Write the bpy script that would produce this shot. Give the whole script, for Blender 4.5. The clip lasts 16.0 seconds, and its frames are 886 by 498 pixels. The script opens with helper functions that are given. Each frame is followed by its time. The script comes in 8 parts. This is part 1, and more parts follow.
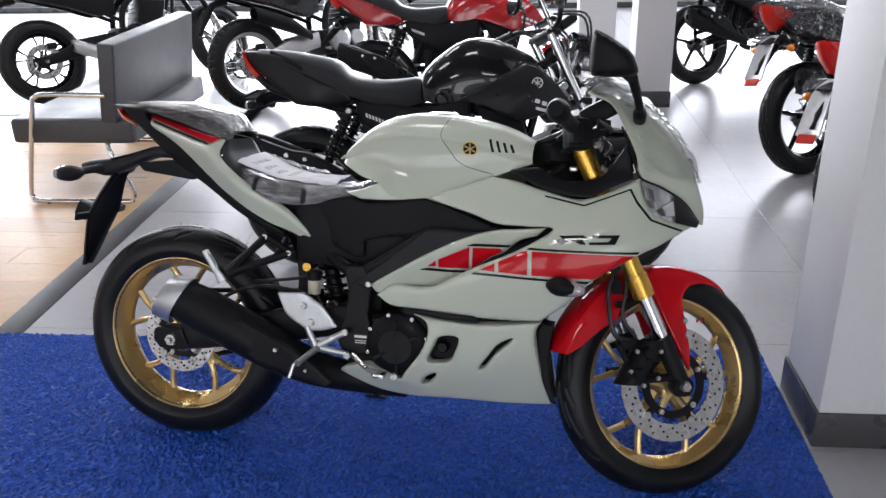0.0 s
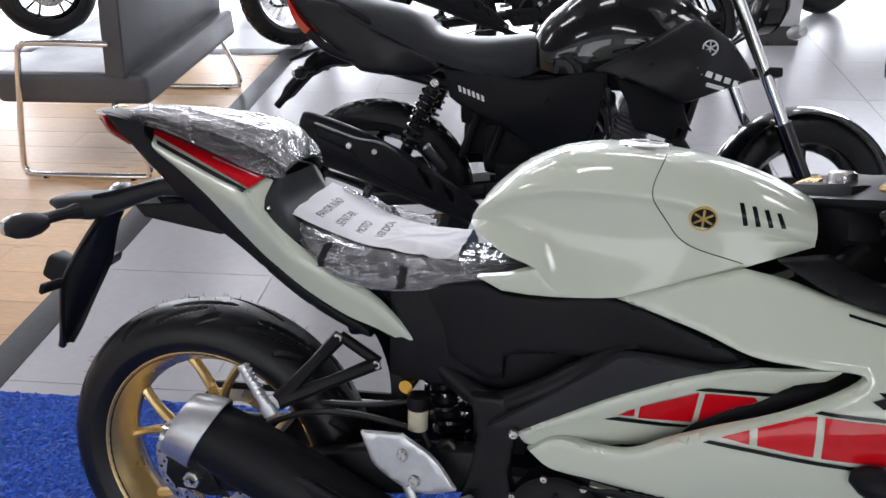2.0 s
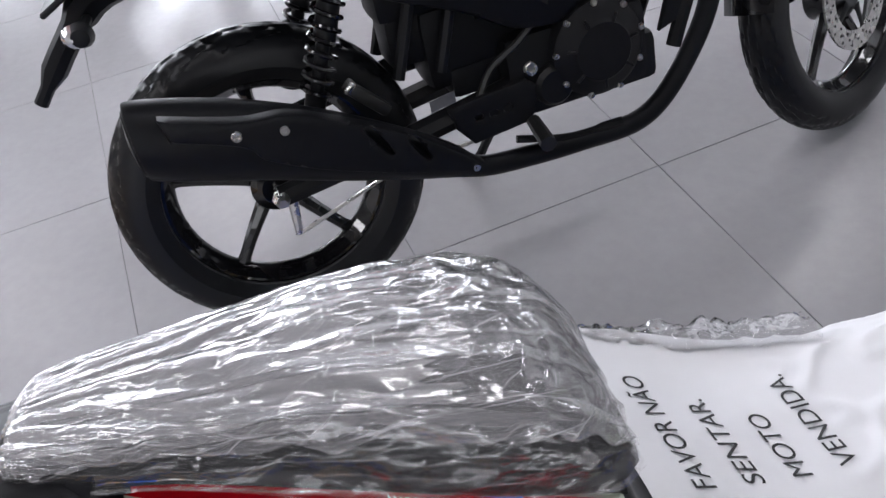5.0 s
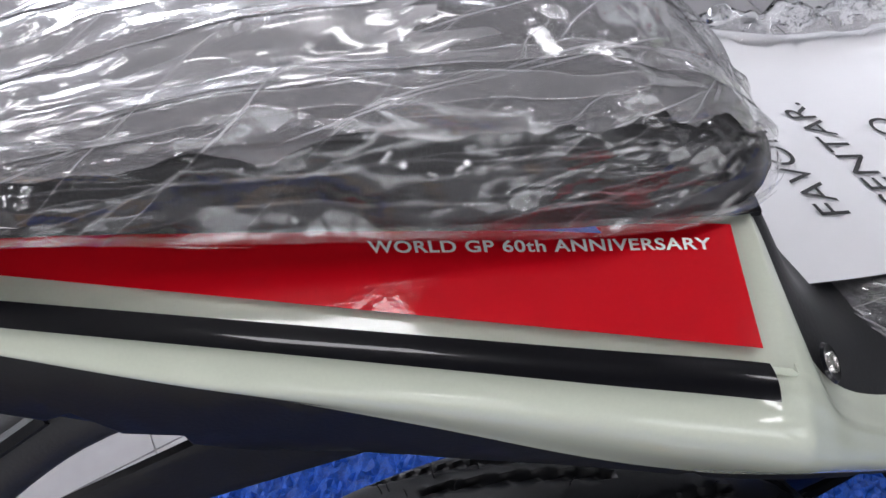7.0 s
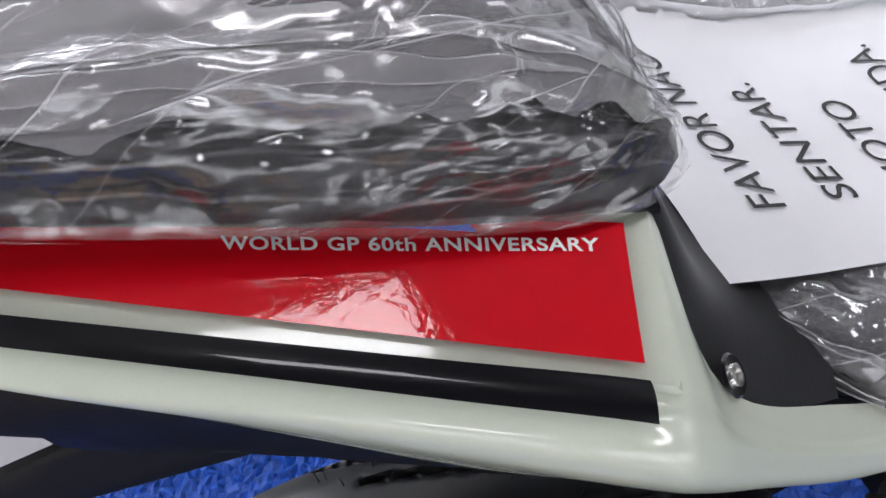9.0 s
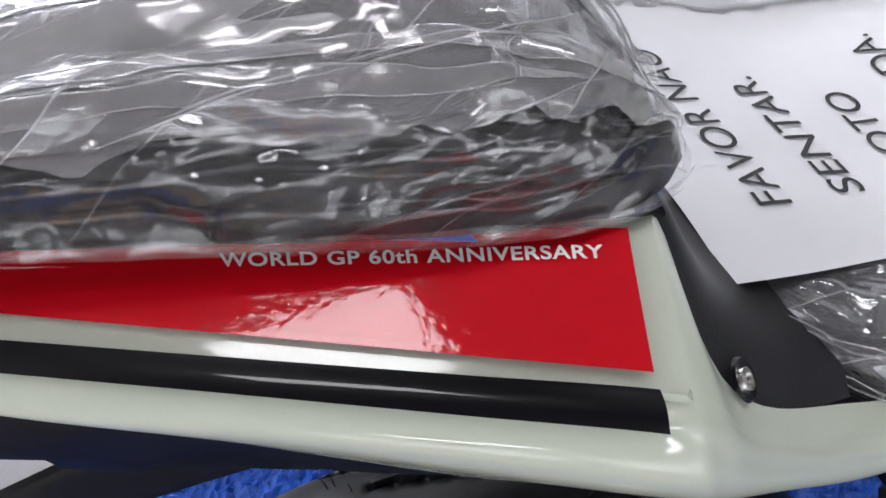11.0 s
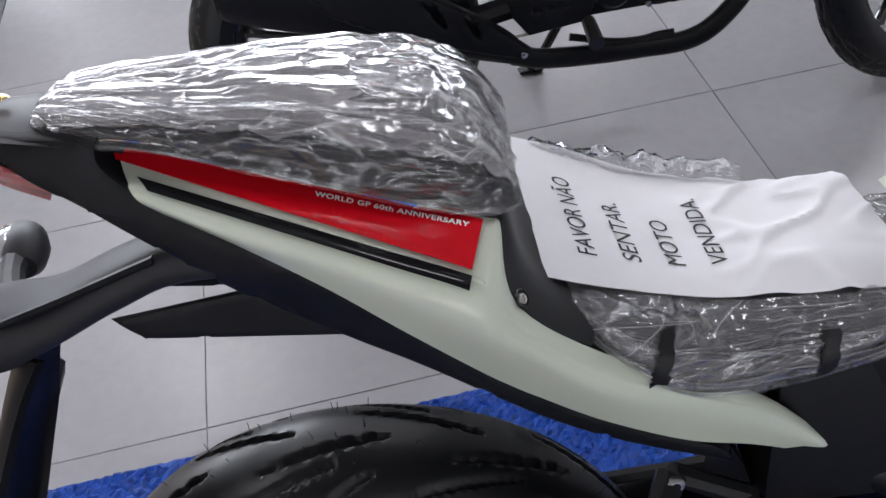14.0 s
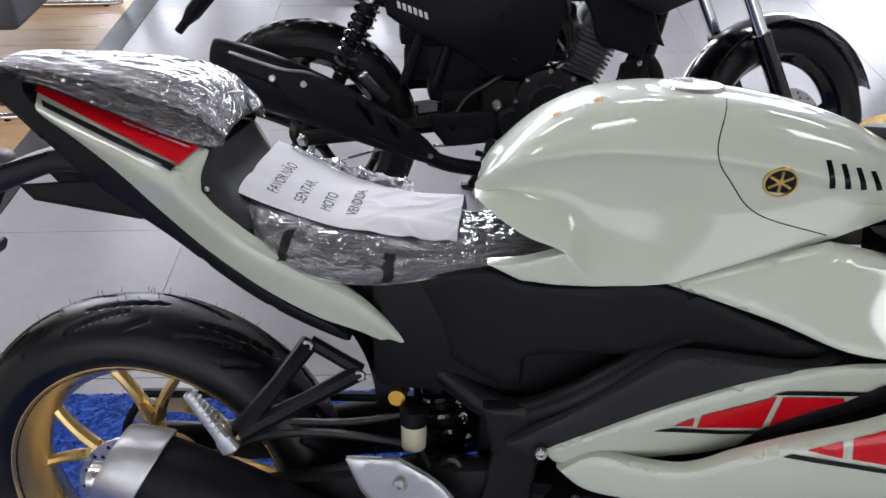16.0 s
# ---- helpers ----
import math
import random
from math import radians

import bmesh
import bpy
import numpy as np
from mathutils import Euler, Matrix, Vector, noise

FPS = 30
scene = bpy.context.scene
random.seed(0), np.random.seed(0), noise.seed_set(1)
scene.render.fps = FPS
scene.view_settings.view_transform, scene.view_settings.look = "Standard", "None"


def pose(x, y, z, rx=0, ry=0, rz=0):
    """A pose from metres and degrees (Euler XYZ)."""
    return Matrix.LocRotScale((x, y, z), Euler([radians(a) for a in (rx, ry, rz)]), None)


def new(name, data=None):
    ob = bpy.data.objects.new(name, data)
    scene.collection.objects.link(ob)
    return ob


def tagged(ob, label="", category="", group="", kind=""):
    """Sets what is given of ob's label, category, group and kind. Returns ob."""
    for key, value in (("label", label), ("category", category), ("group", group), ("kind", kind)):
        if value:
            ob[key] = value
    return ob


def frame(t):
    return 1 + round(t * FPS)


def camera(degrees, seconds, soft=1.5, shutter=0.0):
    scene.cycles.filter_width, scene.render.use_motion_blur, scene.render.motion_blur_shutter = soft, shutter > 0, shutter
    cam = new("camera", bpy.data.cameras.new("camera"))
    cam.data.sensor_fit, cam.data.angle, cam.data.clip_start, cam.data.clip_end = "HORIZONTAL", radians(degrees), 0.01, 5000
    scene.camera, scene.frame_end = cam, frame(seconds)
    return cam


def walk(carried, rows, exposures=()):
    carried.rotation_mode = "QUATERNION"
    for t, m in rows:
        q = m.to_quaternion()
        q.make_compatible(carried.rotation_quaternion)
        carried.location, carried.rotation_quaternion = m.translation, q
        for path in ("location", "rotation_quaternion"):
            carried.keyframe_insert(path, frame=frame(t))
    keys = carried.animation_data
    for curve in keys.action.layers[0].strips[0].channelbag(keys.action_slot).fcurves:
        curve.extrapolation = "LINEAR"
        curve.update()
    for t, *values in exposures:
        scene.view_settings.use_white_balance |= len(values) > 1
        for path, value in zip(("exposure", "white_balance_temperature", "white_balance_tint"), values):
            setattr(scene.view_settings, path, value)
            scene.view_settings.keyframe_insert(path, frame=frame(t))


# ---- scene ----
cam = camera(55.0, 16.0)
METRES, TILT, LEAN, TURN = 3.6302, -23.618, 1.196, 12.772
START = (1.2539, -1.9353, 1.5234)
ROWS = [
    (0.0, 0.0, 0.0, 0.0, 0.0, 0.0, -0.0),
    (0.5, 0.0054, 0.0713, 0.0306, 1.27, -1.59, -0.71),
    (1.0, -0.0068, 0.1241, 0.0487, 2.31, -3.07, -1.34),
    (1.5, -0.0434, 0.1949, 0.0725, 2.05, -4.77, -1.07),
    (2.0, -0.0726, 0.255, 0.0931, 2.06, -6.1, -0.53),
    (2.5, -0.0944, 0.3302, 0.1246, 1.62, -7.14, 0.72),
    (3.0, -0.1264, 0.3896, 0.1401, -3.3, -9.11, 4.82),
    (5.5, -0.2113, 0.5703, 0.1618, -24.69, -25.8, 17.49),
    (6.0, -0.2121, 0.5811, 0.1509, -25.6, -29.72, 17.68),
    (6.5, -0.2102, 0.5889, 0.1382, -26.49, -33.7, 17.92),
    (7.0, -0.2049, 0.5938, 0.1314, -27.02, -36.5, 17.8),
    (7.5, -0.1988, 0.5954, 0.1281, -26.83, -37.79, 17.58),
    (8.0, -0.1954, 0.5949, 0.1265, -26.15, -38.17, 17.27),
    (8.5, -0.1935, 0.5944, 0.1259, -25.67, -38.2, 17.34),
    (9.0, -0.1923, 0.595, 0.1259, -25.69, -38.28, 17.67),
    (9.5, -0.191, 0.5967, 0.1254, -25.94, -38.46, 18.12),
    (12.0, -0.1916, 0.5961, 0.127, -26.69, -39.08, 19.21),
    (12.5, -0.1908, 0.5927, 0.1285, -25.99, -38.61, 18.79),
    (13.0, -0.1919, 0.5779, 0.1358, -22.35, -35.93, 16.3),
    (13.5, -0.195, 0.5506, 0.1432, -17.95, -30.32, 13.81),
    (14.0, -0.1983, 0.5035, 0.1423, -13.79, -24.23, 10.56),
    (14.5, -0.1878, 0.4609, 0.1397, -10.78, -20.11, 7.96),
    (15.0, -0.1463, 0.432, 0.1353, -8.03, -17.92, 3.97),
    (15.5, -0.1212, 0.3939, 0.1279, -6.43, -15.65, 2.82),
    (16.0, -0.1088, 0.3413, 0.1104, -5.08, -12.5, 1.67),
]
EXPOSURES = [(0.0, 0.05), (3.0, 0.2), (5.5, 0.3), (6.5, 0.4), (7.5, 0.5), (12.5, 0.42), (13.5, 0.2), (14.5, 0.2), (16.0, 0.15)]
walk(cam, [(t, pose(*START, TILT, LEAN, TURN) @ pose(METRES * x, METRES * y, METRES * z, 90 + pitch, roll, yaw)) for t, x, y, z, yaw, pitch, roll in ROWS], EXPOSURES)

# ---- light ----
ROOM_TURN = 8.0
world = bpy.data.worlds.new("sky")
scene.world = world
world.use_nodes = True
wn, wl = world.node_tree.nodes, world.node_tree.links
sky = wn.new("ShaderNodeTexSky")
sky.sky_type, sky.sun_disc = "NISHITA", False
sky.sun_elevation, sky.sun_rotation = radians(50), radians(150)
sky.air_density, sky.dust_density = 1.0, 3.0
wn["Background"].inputs[1].default_value = 0.06
wl.new(sky.outputs[0], wn["Background"].inputs[0])


def room(u, v, z=0.0, turn=0.0):
    """A pose in the showroom's own axes, which stand turned against the white motorcycle."""
    return pose(0, 0, 0, 0, 0, ROOM_TURN) @ pose(u, v, z, 0, 0, turn)


def area_lamp(name, m, sx, sy, power, colour=(1, 1, 1)):
    data = bpy.data.lights.new(name, "AREA")
    data.shape, data.size, data.size_y, data.energy, data.color = "RECTANGLE", sx, sy, power, colour
    ob = new(name, data)
    ob.matrix_world = m
    return ob


# ---- materials ----
def material(name, colour, rough=0.5, metal=0.0, coat=0.0, vary=0.12, scale=6.0, bump=0.0, bump_scale=300.0, fine=60.0, spec=0.5,
             rough_vary=0.08, per_piece=0.0, coat_rough=0.04):
    """A surface whose colour and roughness drift at two scales, with a fine relief."""
    m = bpy.data.materials.new(name)
    m.use_nodes = True
    n, l = m.node_tree.nodes, m.node_tree.links
    b = n["Principled BSDF"]
    tc = n.new("ShaderNodeTexCoord")
    big, small = n.new("ShaderNodeTexNoise"), n.new("ShaderNodeTexNoise")
    big.inputs["Scale"].default_value, big.inputs["Detail"].default_value = scale, 3
    small.inputs["Scale"].default_value, small.inputs["Detail"].default_value = fine, 2
    add = n.new("ShaderNodeMath")
    add.operation = "ADD"
    l.new(tc.outputs["Object"], big.inputs["Vector"])
    l.new(tc.outputs["Object"], small.inputs["Vector"])
    l.new(big.outputs["Fac"], add.inputs[0])
    l.new(small.outputs["Fac"], add.inputs[1])
    shade = n.new("ShaderNodeMapRange")
    shade.inputs["From Min"].default_value, shade.inputs["From Max"].default_value = 0.6, 1.4
    shade.inputs["To Min"].default_value, shade.inputs["To Max"].default_value = 1 - vary, 1 + vary
    l.new(add.outputs[0], shade.inputs["Value"])
    mul = n.new("ShaderNodeVectorMath")
    mul.operation = "SCALE"
    mul.inputs[0].default_value = colour
    if per_piece:
        info = n.new("ShaderNodeObjectInfo")
        pr = n.new("ShaderNodeMapRange")
        pr.inputs["To Min"].default_value, pr.inputs["To Max"].default_value = 1 - per_piece, 1 + per_piece
        both = n.new("ShaderNodeMath")
        both.operation = "MULTIPLY"
        l.new(info.outputs["Random"], pr.inputs["Value"])
        l.new(pr.outputs[0], both.inputs[0])
        l.new(shade.outputs[0], both.inputs[1])
        l.new(both.outputs[0], mul.inputs["Scale"])
    else:
        l.new(shade.outputs[0], mul.inputs["Scale"])
    l.new(mul.outputs[0], b.inputs["Base Color"])
    rr = n.new("ShaderNodeMapRange")
    rr.inputs["From Min"].default_value, rr.inputs["From Max"].default_value = 0.3, 0.7
    rr.inputs["To Min"].default_value, rr.inputs["To Max"].default_value = max(0.01, rough - rough_vary), min(1, rough + rough_vary)
    l.new(big.outputs["Fac"], rr.inputs["Value"])
    l.new(rr.outputs[0], b.inputs["Roughness"])
    b.inputs["Metallic"].default_value = metal
    b.inputs["Coat Weight"].default_value, b.inputs["Coat Roughness"].default_value = coat, coat_rough
    b.inputs["Specular IOR Level"].default_value = spec
    if bump:
        tex, bp = n.new("ShaderNodeTexNoise"), n.new("ShaderNodeBump")
        tex.inputs["Scale"].default_value, tex.inputs["Detail"].default_value = bump_scale, 3
        bp.inputs["Strength"].default_value, bp.inputs["Distance"].default_value = bump, 0.3 / bump_scale
        l.new(tc.outputs["Object"], tex.inputs["Vector"])
        l.new(tex.outputs["Fac"], bp.inputs["Height"])
        l.new(bp.outputs[0], b.inputs["Normal"])
        if coat:
            l.new(bp.outputs[0], b.inputs["Coat Normal"])
    return m


def glow(name, colour, power):
    m = bpy.data.materials.new(name)
    m.use_nodes = True
    b = m.node_tree.nodes["Principled BSDF"]
    b.inputs["Emission Color"].default_value, b.inputs["Emission Strength"].default_value = (*colour, 1), power
    b.inputs["Base Color"].default_value = (*colour, 1)
    return m


def film_wrap(name, haze=0.2, scale=30.0, shine=0.0, low=0.12, high=1.6, gain_at=2.0, crumple=1.0, rough=0.08):
    """Clear crumpled packing film: flat facets between sharp creases, milky along folds, with a gloss that grows at grazing angles."""
    m = bpy.data.materials.new(name)
    m.use_nodes = True
    n, l = m.node_tree.nodes, m.node_tree.links

    def math_(op, a, b_, c=None):
        node = n.new("ShaderNodeMath")
        node.operation = op
        for k, q in enumerate((a, b_, c)):
            if q is None:
                continue
            if isinstance(q, (int, float)):
                node.inputs[k].default_value = q
            else:
                l.new(q, node.inputs[k])
        return node.outputs[0]

    def ranged(value, f0, f1, t0, t1):
        node = n.new("ShaderNodeMapRange")
        for key, q in (("From Min", f0), ("From Max", f1), ("To Min", t0), ("To Max", t1)):
            node.inputs[key].default_value = q
        l.new(value, node.inputs["Value"])
        return node.outputs[0]

    b = n["Principled BSDF"]
    b.inputs["Base Color"].default_value = (0.80, 0.79, 0.82, 1)
    b.inputs["Roughness"].default_value = 0.3
    tc = n.new("ShaderNodeTexCoord")
    where = n.new("ShaderNodeTexNoise")
    where.inputs["Scale"].default_value, where.inputs["Detail"].default_value = 17, 2
    l.new(tc.outputs["Object"], where.inputs["Vector"])
    split = n.new("ShaderNodeSeparateColor")
    l.new(where.outputs["Color"], split.inputs[0])
    patch = [ranged(split.outputs[k], 0.40, 0.58, 0, 1) for k in range(3)]
    pick = random.Random(17)
    height, lines = None, None
    for k, lam in enumerate((0.008, 0.012, 0.016, 0.021, 0.028, 0.037, 0.050)):
        mp, wave = n.new("ShaderNodeMapping"), n.new("ShaderNodeTexWave")
        mp.inputs["Rotation"].default_value = (pick.uniform(0, 6), pick.uniform(0, 6), pick.uniform(0, 6))
        mp.inputs["Scale"].default_value = (0.36, 1.0, 1.0)
        wave.wave_profile = "TRI"
        wave.inputs["Scale"].default_value = 0.314 / lam
        wave.inputs["Distortion"].default_value, wave.inputs["Detail"].default_value = 6.5, 2.5
        wave.inputs["Detail Scale"].default_value = 0.7
        l.new(tc.outputs["Object"], mp.inputs["Vector"])
        l.new(mp.outputs[0], wave.inputs["Vector"])
        rise = math_("MULTIPLY", wave.outputs["Fac"], patch[k % 3])
        rise = math_("MULTIPLY", rise, lam * 22 * crumple)
        height = rise if height is None else math_("ADD", height, rise)
        # crease lines: milky film, with the creases' bright glints whitened in
        if k in (1, 2, 3, 4):
            edge = math_("MULTIPLY", ranged(wave.outputs["Fac"], 0.965, 1.0, 0, 0.30), patch[k % 3])
            lines = edge if lines is None else math_("MAXIMUM", lines, edge)
    stretch, crease = n.new("ShaderNodeMapping"), n.new("ShaderNodeTexNoise")
    stretch.inputs["Scale"].default_value = (0.16, 1.0, 1.0)
    l.new(tc.outputs["Object"], stretch.inputs["Vector"])
    crease.noise_type, crease.normalize = "RIDGED_MULTIFRACTAL", True
    crease.inputs["Scale"].default_value, crease.inputs["Detail"].default_value, crease.inputs["Distortion"].default_value = scale, 4, 0.4
    l.new(stretch.outputs[0], crease.inputs["Vector"])
    height = math_("MULTIPLY_ADD", crease.outputs["Fac"], 0.35, height)
    bp = n.new("ShaderNodeBump")
    bp.inputs["Strength"].default_value, bp.inputs["Distance"].default_value = 1.0, 0.007
    l.new(height, bp.inputs["Height"])
    l.new(bp.outputs[0], b.inputs["Normal"])
    milk = ranged(crease.outputs["Fac"], 0.62, 0.98, haze * low, haze * high)
    fac = math_("MINIMUM", math_("MULTIPLY_ADD", lines, min(1.0, 0.3 + haze * 2), milk), 0.9)
    clear, mix = n.new("ShaderNodeBsdfTransparent"), n.new("ShaderNodeMixShader")
    gloss, add = n.new("ShaderNodeBsdfGlossy"), n.new("ShaderNodeMixShader")
    gloss.inputs["Roughness"].default_value = rough
    l.new(bp.outputs[0], gloss.inputs["Normal"])
    fres = n.new("ShaderNodeFresnel")
    fres.inputs["IOR"].default_value = 1.5
    l.new(bp.outputs[0], fres.inputs["Normal"])
    l.new(math_("MINIMUM", math_("MULTIPLY_ADD", fres.outputs[0], gain_at, shine), 1.0), add.inputs[0])
    l.new(fac, mix.inputs[0])
    l.new(clear.outputs[0], mix.inputs[1])
    l.new(b.outputs[0], mix.inputs[2])
    l.new(mix.outputs[0], add.inputs[1])
    l.new(gloss.outputs[0], add.inputs[2])
    l.new(add.outputs[0], n["Material Output"].inputs["Surface"])
    return m


def glass(name, tint=(1, 1, 1), share=0.12):
    m = bpy.data.materials.new(name)
    m.use_nodes = True
    n, l = m.node_tree.nodes, m.node_tree.links
    gl, cl, mix = n.new("ShaderNodeBsdfGlossy"), n.new("ShaderNodeBsdfTransparent"), n.new("ShaderNodeMixShader")
    gl.inputs["Roughness"].default_value = 0.02
    cl.inputs["Color"].default_value = (*tint, 1)
    mix.inputs[0].default_value = share
    l.new(cl.outputs[0], mix.inputs[1])
    l.new(gl.outputs[0], mix.inputs[2])
    l.new(mix.outputs[0], n["Material Output"].inputs["Surface"])
    return m


PEARL = material("pearl_white_paint", (0.535, 0.575, 0.475), 0.42, 0.0, 0.85, 0.03, 3, 0.02, 300, 900, spec=0.12, coat_rough=0.05)
RED = material("red_paint", (0.56, 0.0035, 0.011), 0.45, 0.0, 0.6, 0.04, 4, 0.05, 260, spec=0.05)
STRIPE = material("black_stripe", (0.004, 0.004, 0.0055), 0.3, 0.0, 0.35, 0.1, spec=0.1)
WHITE_PRINT = material("white_print", (0.8, 0.8, 0.78), 0.4)
MATT = material("matt_black_plastic", (0.0075, 0.0078, 0.0096), 0.46, 0, 0, 0.18, 5, 0.25, 700, spec=0.15)
GREY_PLASTIC = material("dark_grey_plastic", (0.019, 0.0195, 0.022), 0.5, 0, 0, 0.12, 5, 0.25, 700, spec=0.2)
SATIN = material("satin_black_metal", (0.0085, 0.0087, 0.0100), 0.4, 0.0, 0.0, 0.2, 8, 0.12, 300, spec=0.17)
GLOSS_BLACK = material("gloss_black_paint", (0.003, 0.003, 0.004), 0.25, 0, 0.9, 0.1, spec=0.15, coat_rough=0.02)
RUBBER = material("tyre_rubber", (0.0058, 0.0063, 0.0078), 0.38, 0, 0, 0.25, 9, 0.2, 500, 90, spec=0.28)
GOLD_PAINT = material("gold_wheel_paint", (0.66, 0.48, 0.21), 0.30, 0.85, 0.4, 0.06, 12, 0.06, 900)
GOLD_METAL = material("gold_fork_tube", (0.62, 0.36, 0.06), 0.25, 0.9, 0.3, 0.05)
ALLOY = material("cast_alloy", (0.52, 0.53, 0.54), 0.38, 0.85, 0, 0.1, 20, 0.15, 700)
CHROME = material("bright_chrome", (0.78, 0.78, 0.78), 0.1, 1.0, 0, 0.05)
STEEL = material("brushed_steel", (0.55, 0.54, 0.52), 0.28, 0.95, 0, 0.12, 30, 0.1, 900)
SEAT_VINYL = material("black_seat_vinyl", (0.008, 0.008, 0.009), 0.5, 0, 0, 0.15, 8, 0.4, 900, spec=0.25)
BENCH_VINYL = material("black_bench_vinyl", (0.060, 0.061, 0.068), 0.40, 0, 0, 0.15, 6, 0.25, 600)
WALL_PAINT = material("white_wall_paint", (0.72, 0.72, 0.72), 0.6, 0, 0, 0.03, 1.5, 0.15, 160)
TILE = material("pale_grey_tile", (0.38, 0.377, 0.393), 0.27, 0, 0.0, 0.05, 2.0, 0.0, 60, 40, 0.5, 0.0, 0.02)
for node in [x for x in TILE.node_tree.nodes if x.type == "TEX_NOISE"]:
    spot = TILE.node_tree.nodes.new("ShaderNodeNewGeometry")
    TILE.node_tree.links.new(spot.outputs["Position"], node.inputs["Vector"])
JOINT = material("tile_joint", (0.30, 0.30, 0.30), 0.8)
DARK_STONE = material("dark_grey_skirting", (0.06, 0.06, 0.062), 0.3, 0, 0, 0.15, 5)
BORDER = material("dark_stone_border", (0.030, 0.031, 0.035), 0.45, 0, 0, 0.25, 3, spec=0.25)
CEIL = material("grey_ceiling_paint", (0.13, 0.13, 0.135), 0.8, 0, 0, 0.03, 2)
PAPER = material("white_paper", (0.70, 0.70, 0.72), 0.75, 0, 0, 0.02, 9, 0.1, 700)
INK = material("black_ink", (0.02, 0.02, 0.022), 0.7)
RED_LENS = material("red_lamp_lens", (0.60, 0.018, 0.010), 0.25, 0, 0.35, 0.08, spec=0.3)
AMBER = material("amber_lens", (0.8, 0.22, 0.02), 0.15, 0, 1.0, 0.05)
SMOKE_LENS = material("smoked_clear_lens", (0.45, 0.45, 0.45), 0.1, 0.3, 1.0, 0.2, 60)
CLEAR_LENS = material("headlight_lens", (0.48, 0.49, 0.50), 0.08, 0.6, 1.0, 0.2, 40)
DARK_TANK = material("hose_rubber", (0.012, 0.012, 0.012), 0.45)
GOLD_BADGE = material("gold_badge", (0.75, 0.55, 0.2), 0.25, 1.0)
WRAP = film_wrap("packing_film", 0.22, 42, 0.0, 0.16, 1.6, 1.5, 0.36, 0.10)
WRAP_CREASE = film_wrap("creased_packing_film", 0.20, 30, 0.0, 0.25, 1.8, 1.4, 0.4, 0.11)
WRAP_MILK = film_wrap("folded_packing_film", 0.42, 30, 0.03, 0.5, 1.6, 2.0, 0.2, 0.18)
# the next milky film and the hazy one also hold painted ceiling sheen
WRAP_VEIL = film_wrap("doubled_sheen_film", 0.66, 26, 0.05, 0.75, 1.3, 1.8, 0.10, 0.26)
WRAP_HAZE = film_wrap("hazy_sheen_film", 0.36, 36, 0.02, 0.60, 2.0, 1.7, 0.26, 0.15)
# whitish film for the bright rim lines drawn along fold edges
WRAP_EDGE = film_wrap("film_edge_glint", 0.42, 30, 0.03, 0.7, 1.2, 1.8, 0.3, 0.15)
WRAP_THIN = film_wrap("thin_packing_film", 0.10, 30, 0.0, 0.05, 1.8, 0.8, 0.5)
WRAP_RIDER = film_wrap("rider_packing_film", 0.34, 34, 0.01, 0.42, 1.6, 1.6, 0.5, 0.10)
MIRROR = material("mirror_glass", (0.9, 0.9, 0.9), 0.02, 1.0, 0, 0.01, rough_vary=0.0)
SCREEN = glass("smoked_screen", (0.75, 0.75, 0.75), 0.1)
PANE = glass("window_glass", (0.97, 0.99, 0.98), 0.06)
BLUE_TAPE = material("blue_tape", (0.004, 0.10, 0.52), 0.35)


# ---- shapes ----
def link(name, bm, mat, parent=None, label="", angle=32.0):
    bmesh.ops.recalc_face_normals(bm, faces=bm.faces[:])
    me = bpy.data.meshes.new(name)
    bm.to_mesh(me)
    bm.free()
    if mat is not None:
        me.materials.append(mat)
    me.shade_smooth()
    me.set_sharp_from_angle(angle=radians(angle))
    ob = new(name, me)
    if parent is not None:
        ob.parent = parent
    if label:
        tagged(ob, label)
    return ob


def part(name, bm, mat, parent, label="", angle=32.0):
    return link(name, bm, mat, parent, label, angle)


def thing(name, m, label, category, group="", kind=""):
    ob = new(name)
    ob.empty_display_size = 0.1
    ob.matrix_world = m
    return tagged(ob, label, category, group, kind)


def joined(*bms):
    out = bmesh.new()
    for b in bms:
        me = bpy.data.meshes.new("tmp")
        b.to_mesh(me)
        b.free()
        out.from_mesh(me)
        bpy.data.meshes.remove(me)
    return out


def moved(bm, m):
    bmesh.ops.transform(bm, matrix=m, verts=bm.verts[:])
    return bm


def mirrored(bm):
    out = bm.copy()
    for v in out.verts:
        v.co.y = -v.co.y
    bmesh.ops.reverse_faces(out, faces=out.faces[:])
    return out


def spline(pts, n, closed=False):
    """n points along a smooth curve through pts."""
    p = [Vector(q) for q in pts]
    k = len(p)
    if k < 3 and not closed:
        return [p[0].lerp(p[-1], i / (n - 1)) for i in range(n)]
    out, spans = [], k if closed else k - 1
    for i in range(n):
        s = i / n * spans if closed else i / (n - 1) * spans
        j = min(int(s), spans - 1)
        f = s - j
        if closed:
            a, b, c, d = p[(j - 1) % k], p[j % k], p[(j + 1) % k], p[(j + 2) % k]
        else:
            b, c = p[j], p[j + 1]
            a = p[j - 1] if j else b * 2 - c
            d = p[j + 2] if j + 2 < k else c * 2 - b
        out.append(0.5 * ((2 * b) + (c - a) * f + (2 * a - 5 * b + 4 * c - d) * f * f + (3 * b - a - 3 * c + d) * f ** 3))
    return out


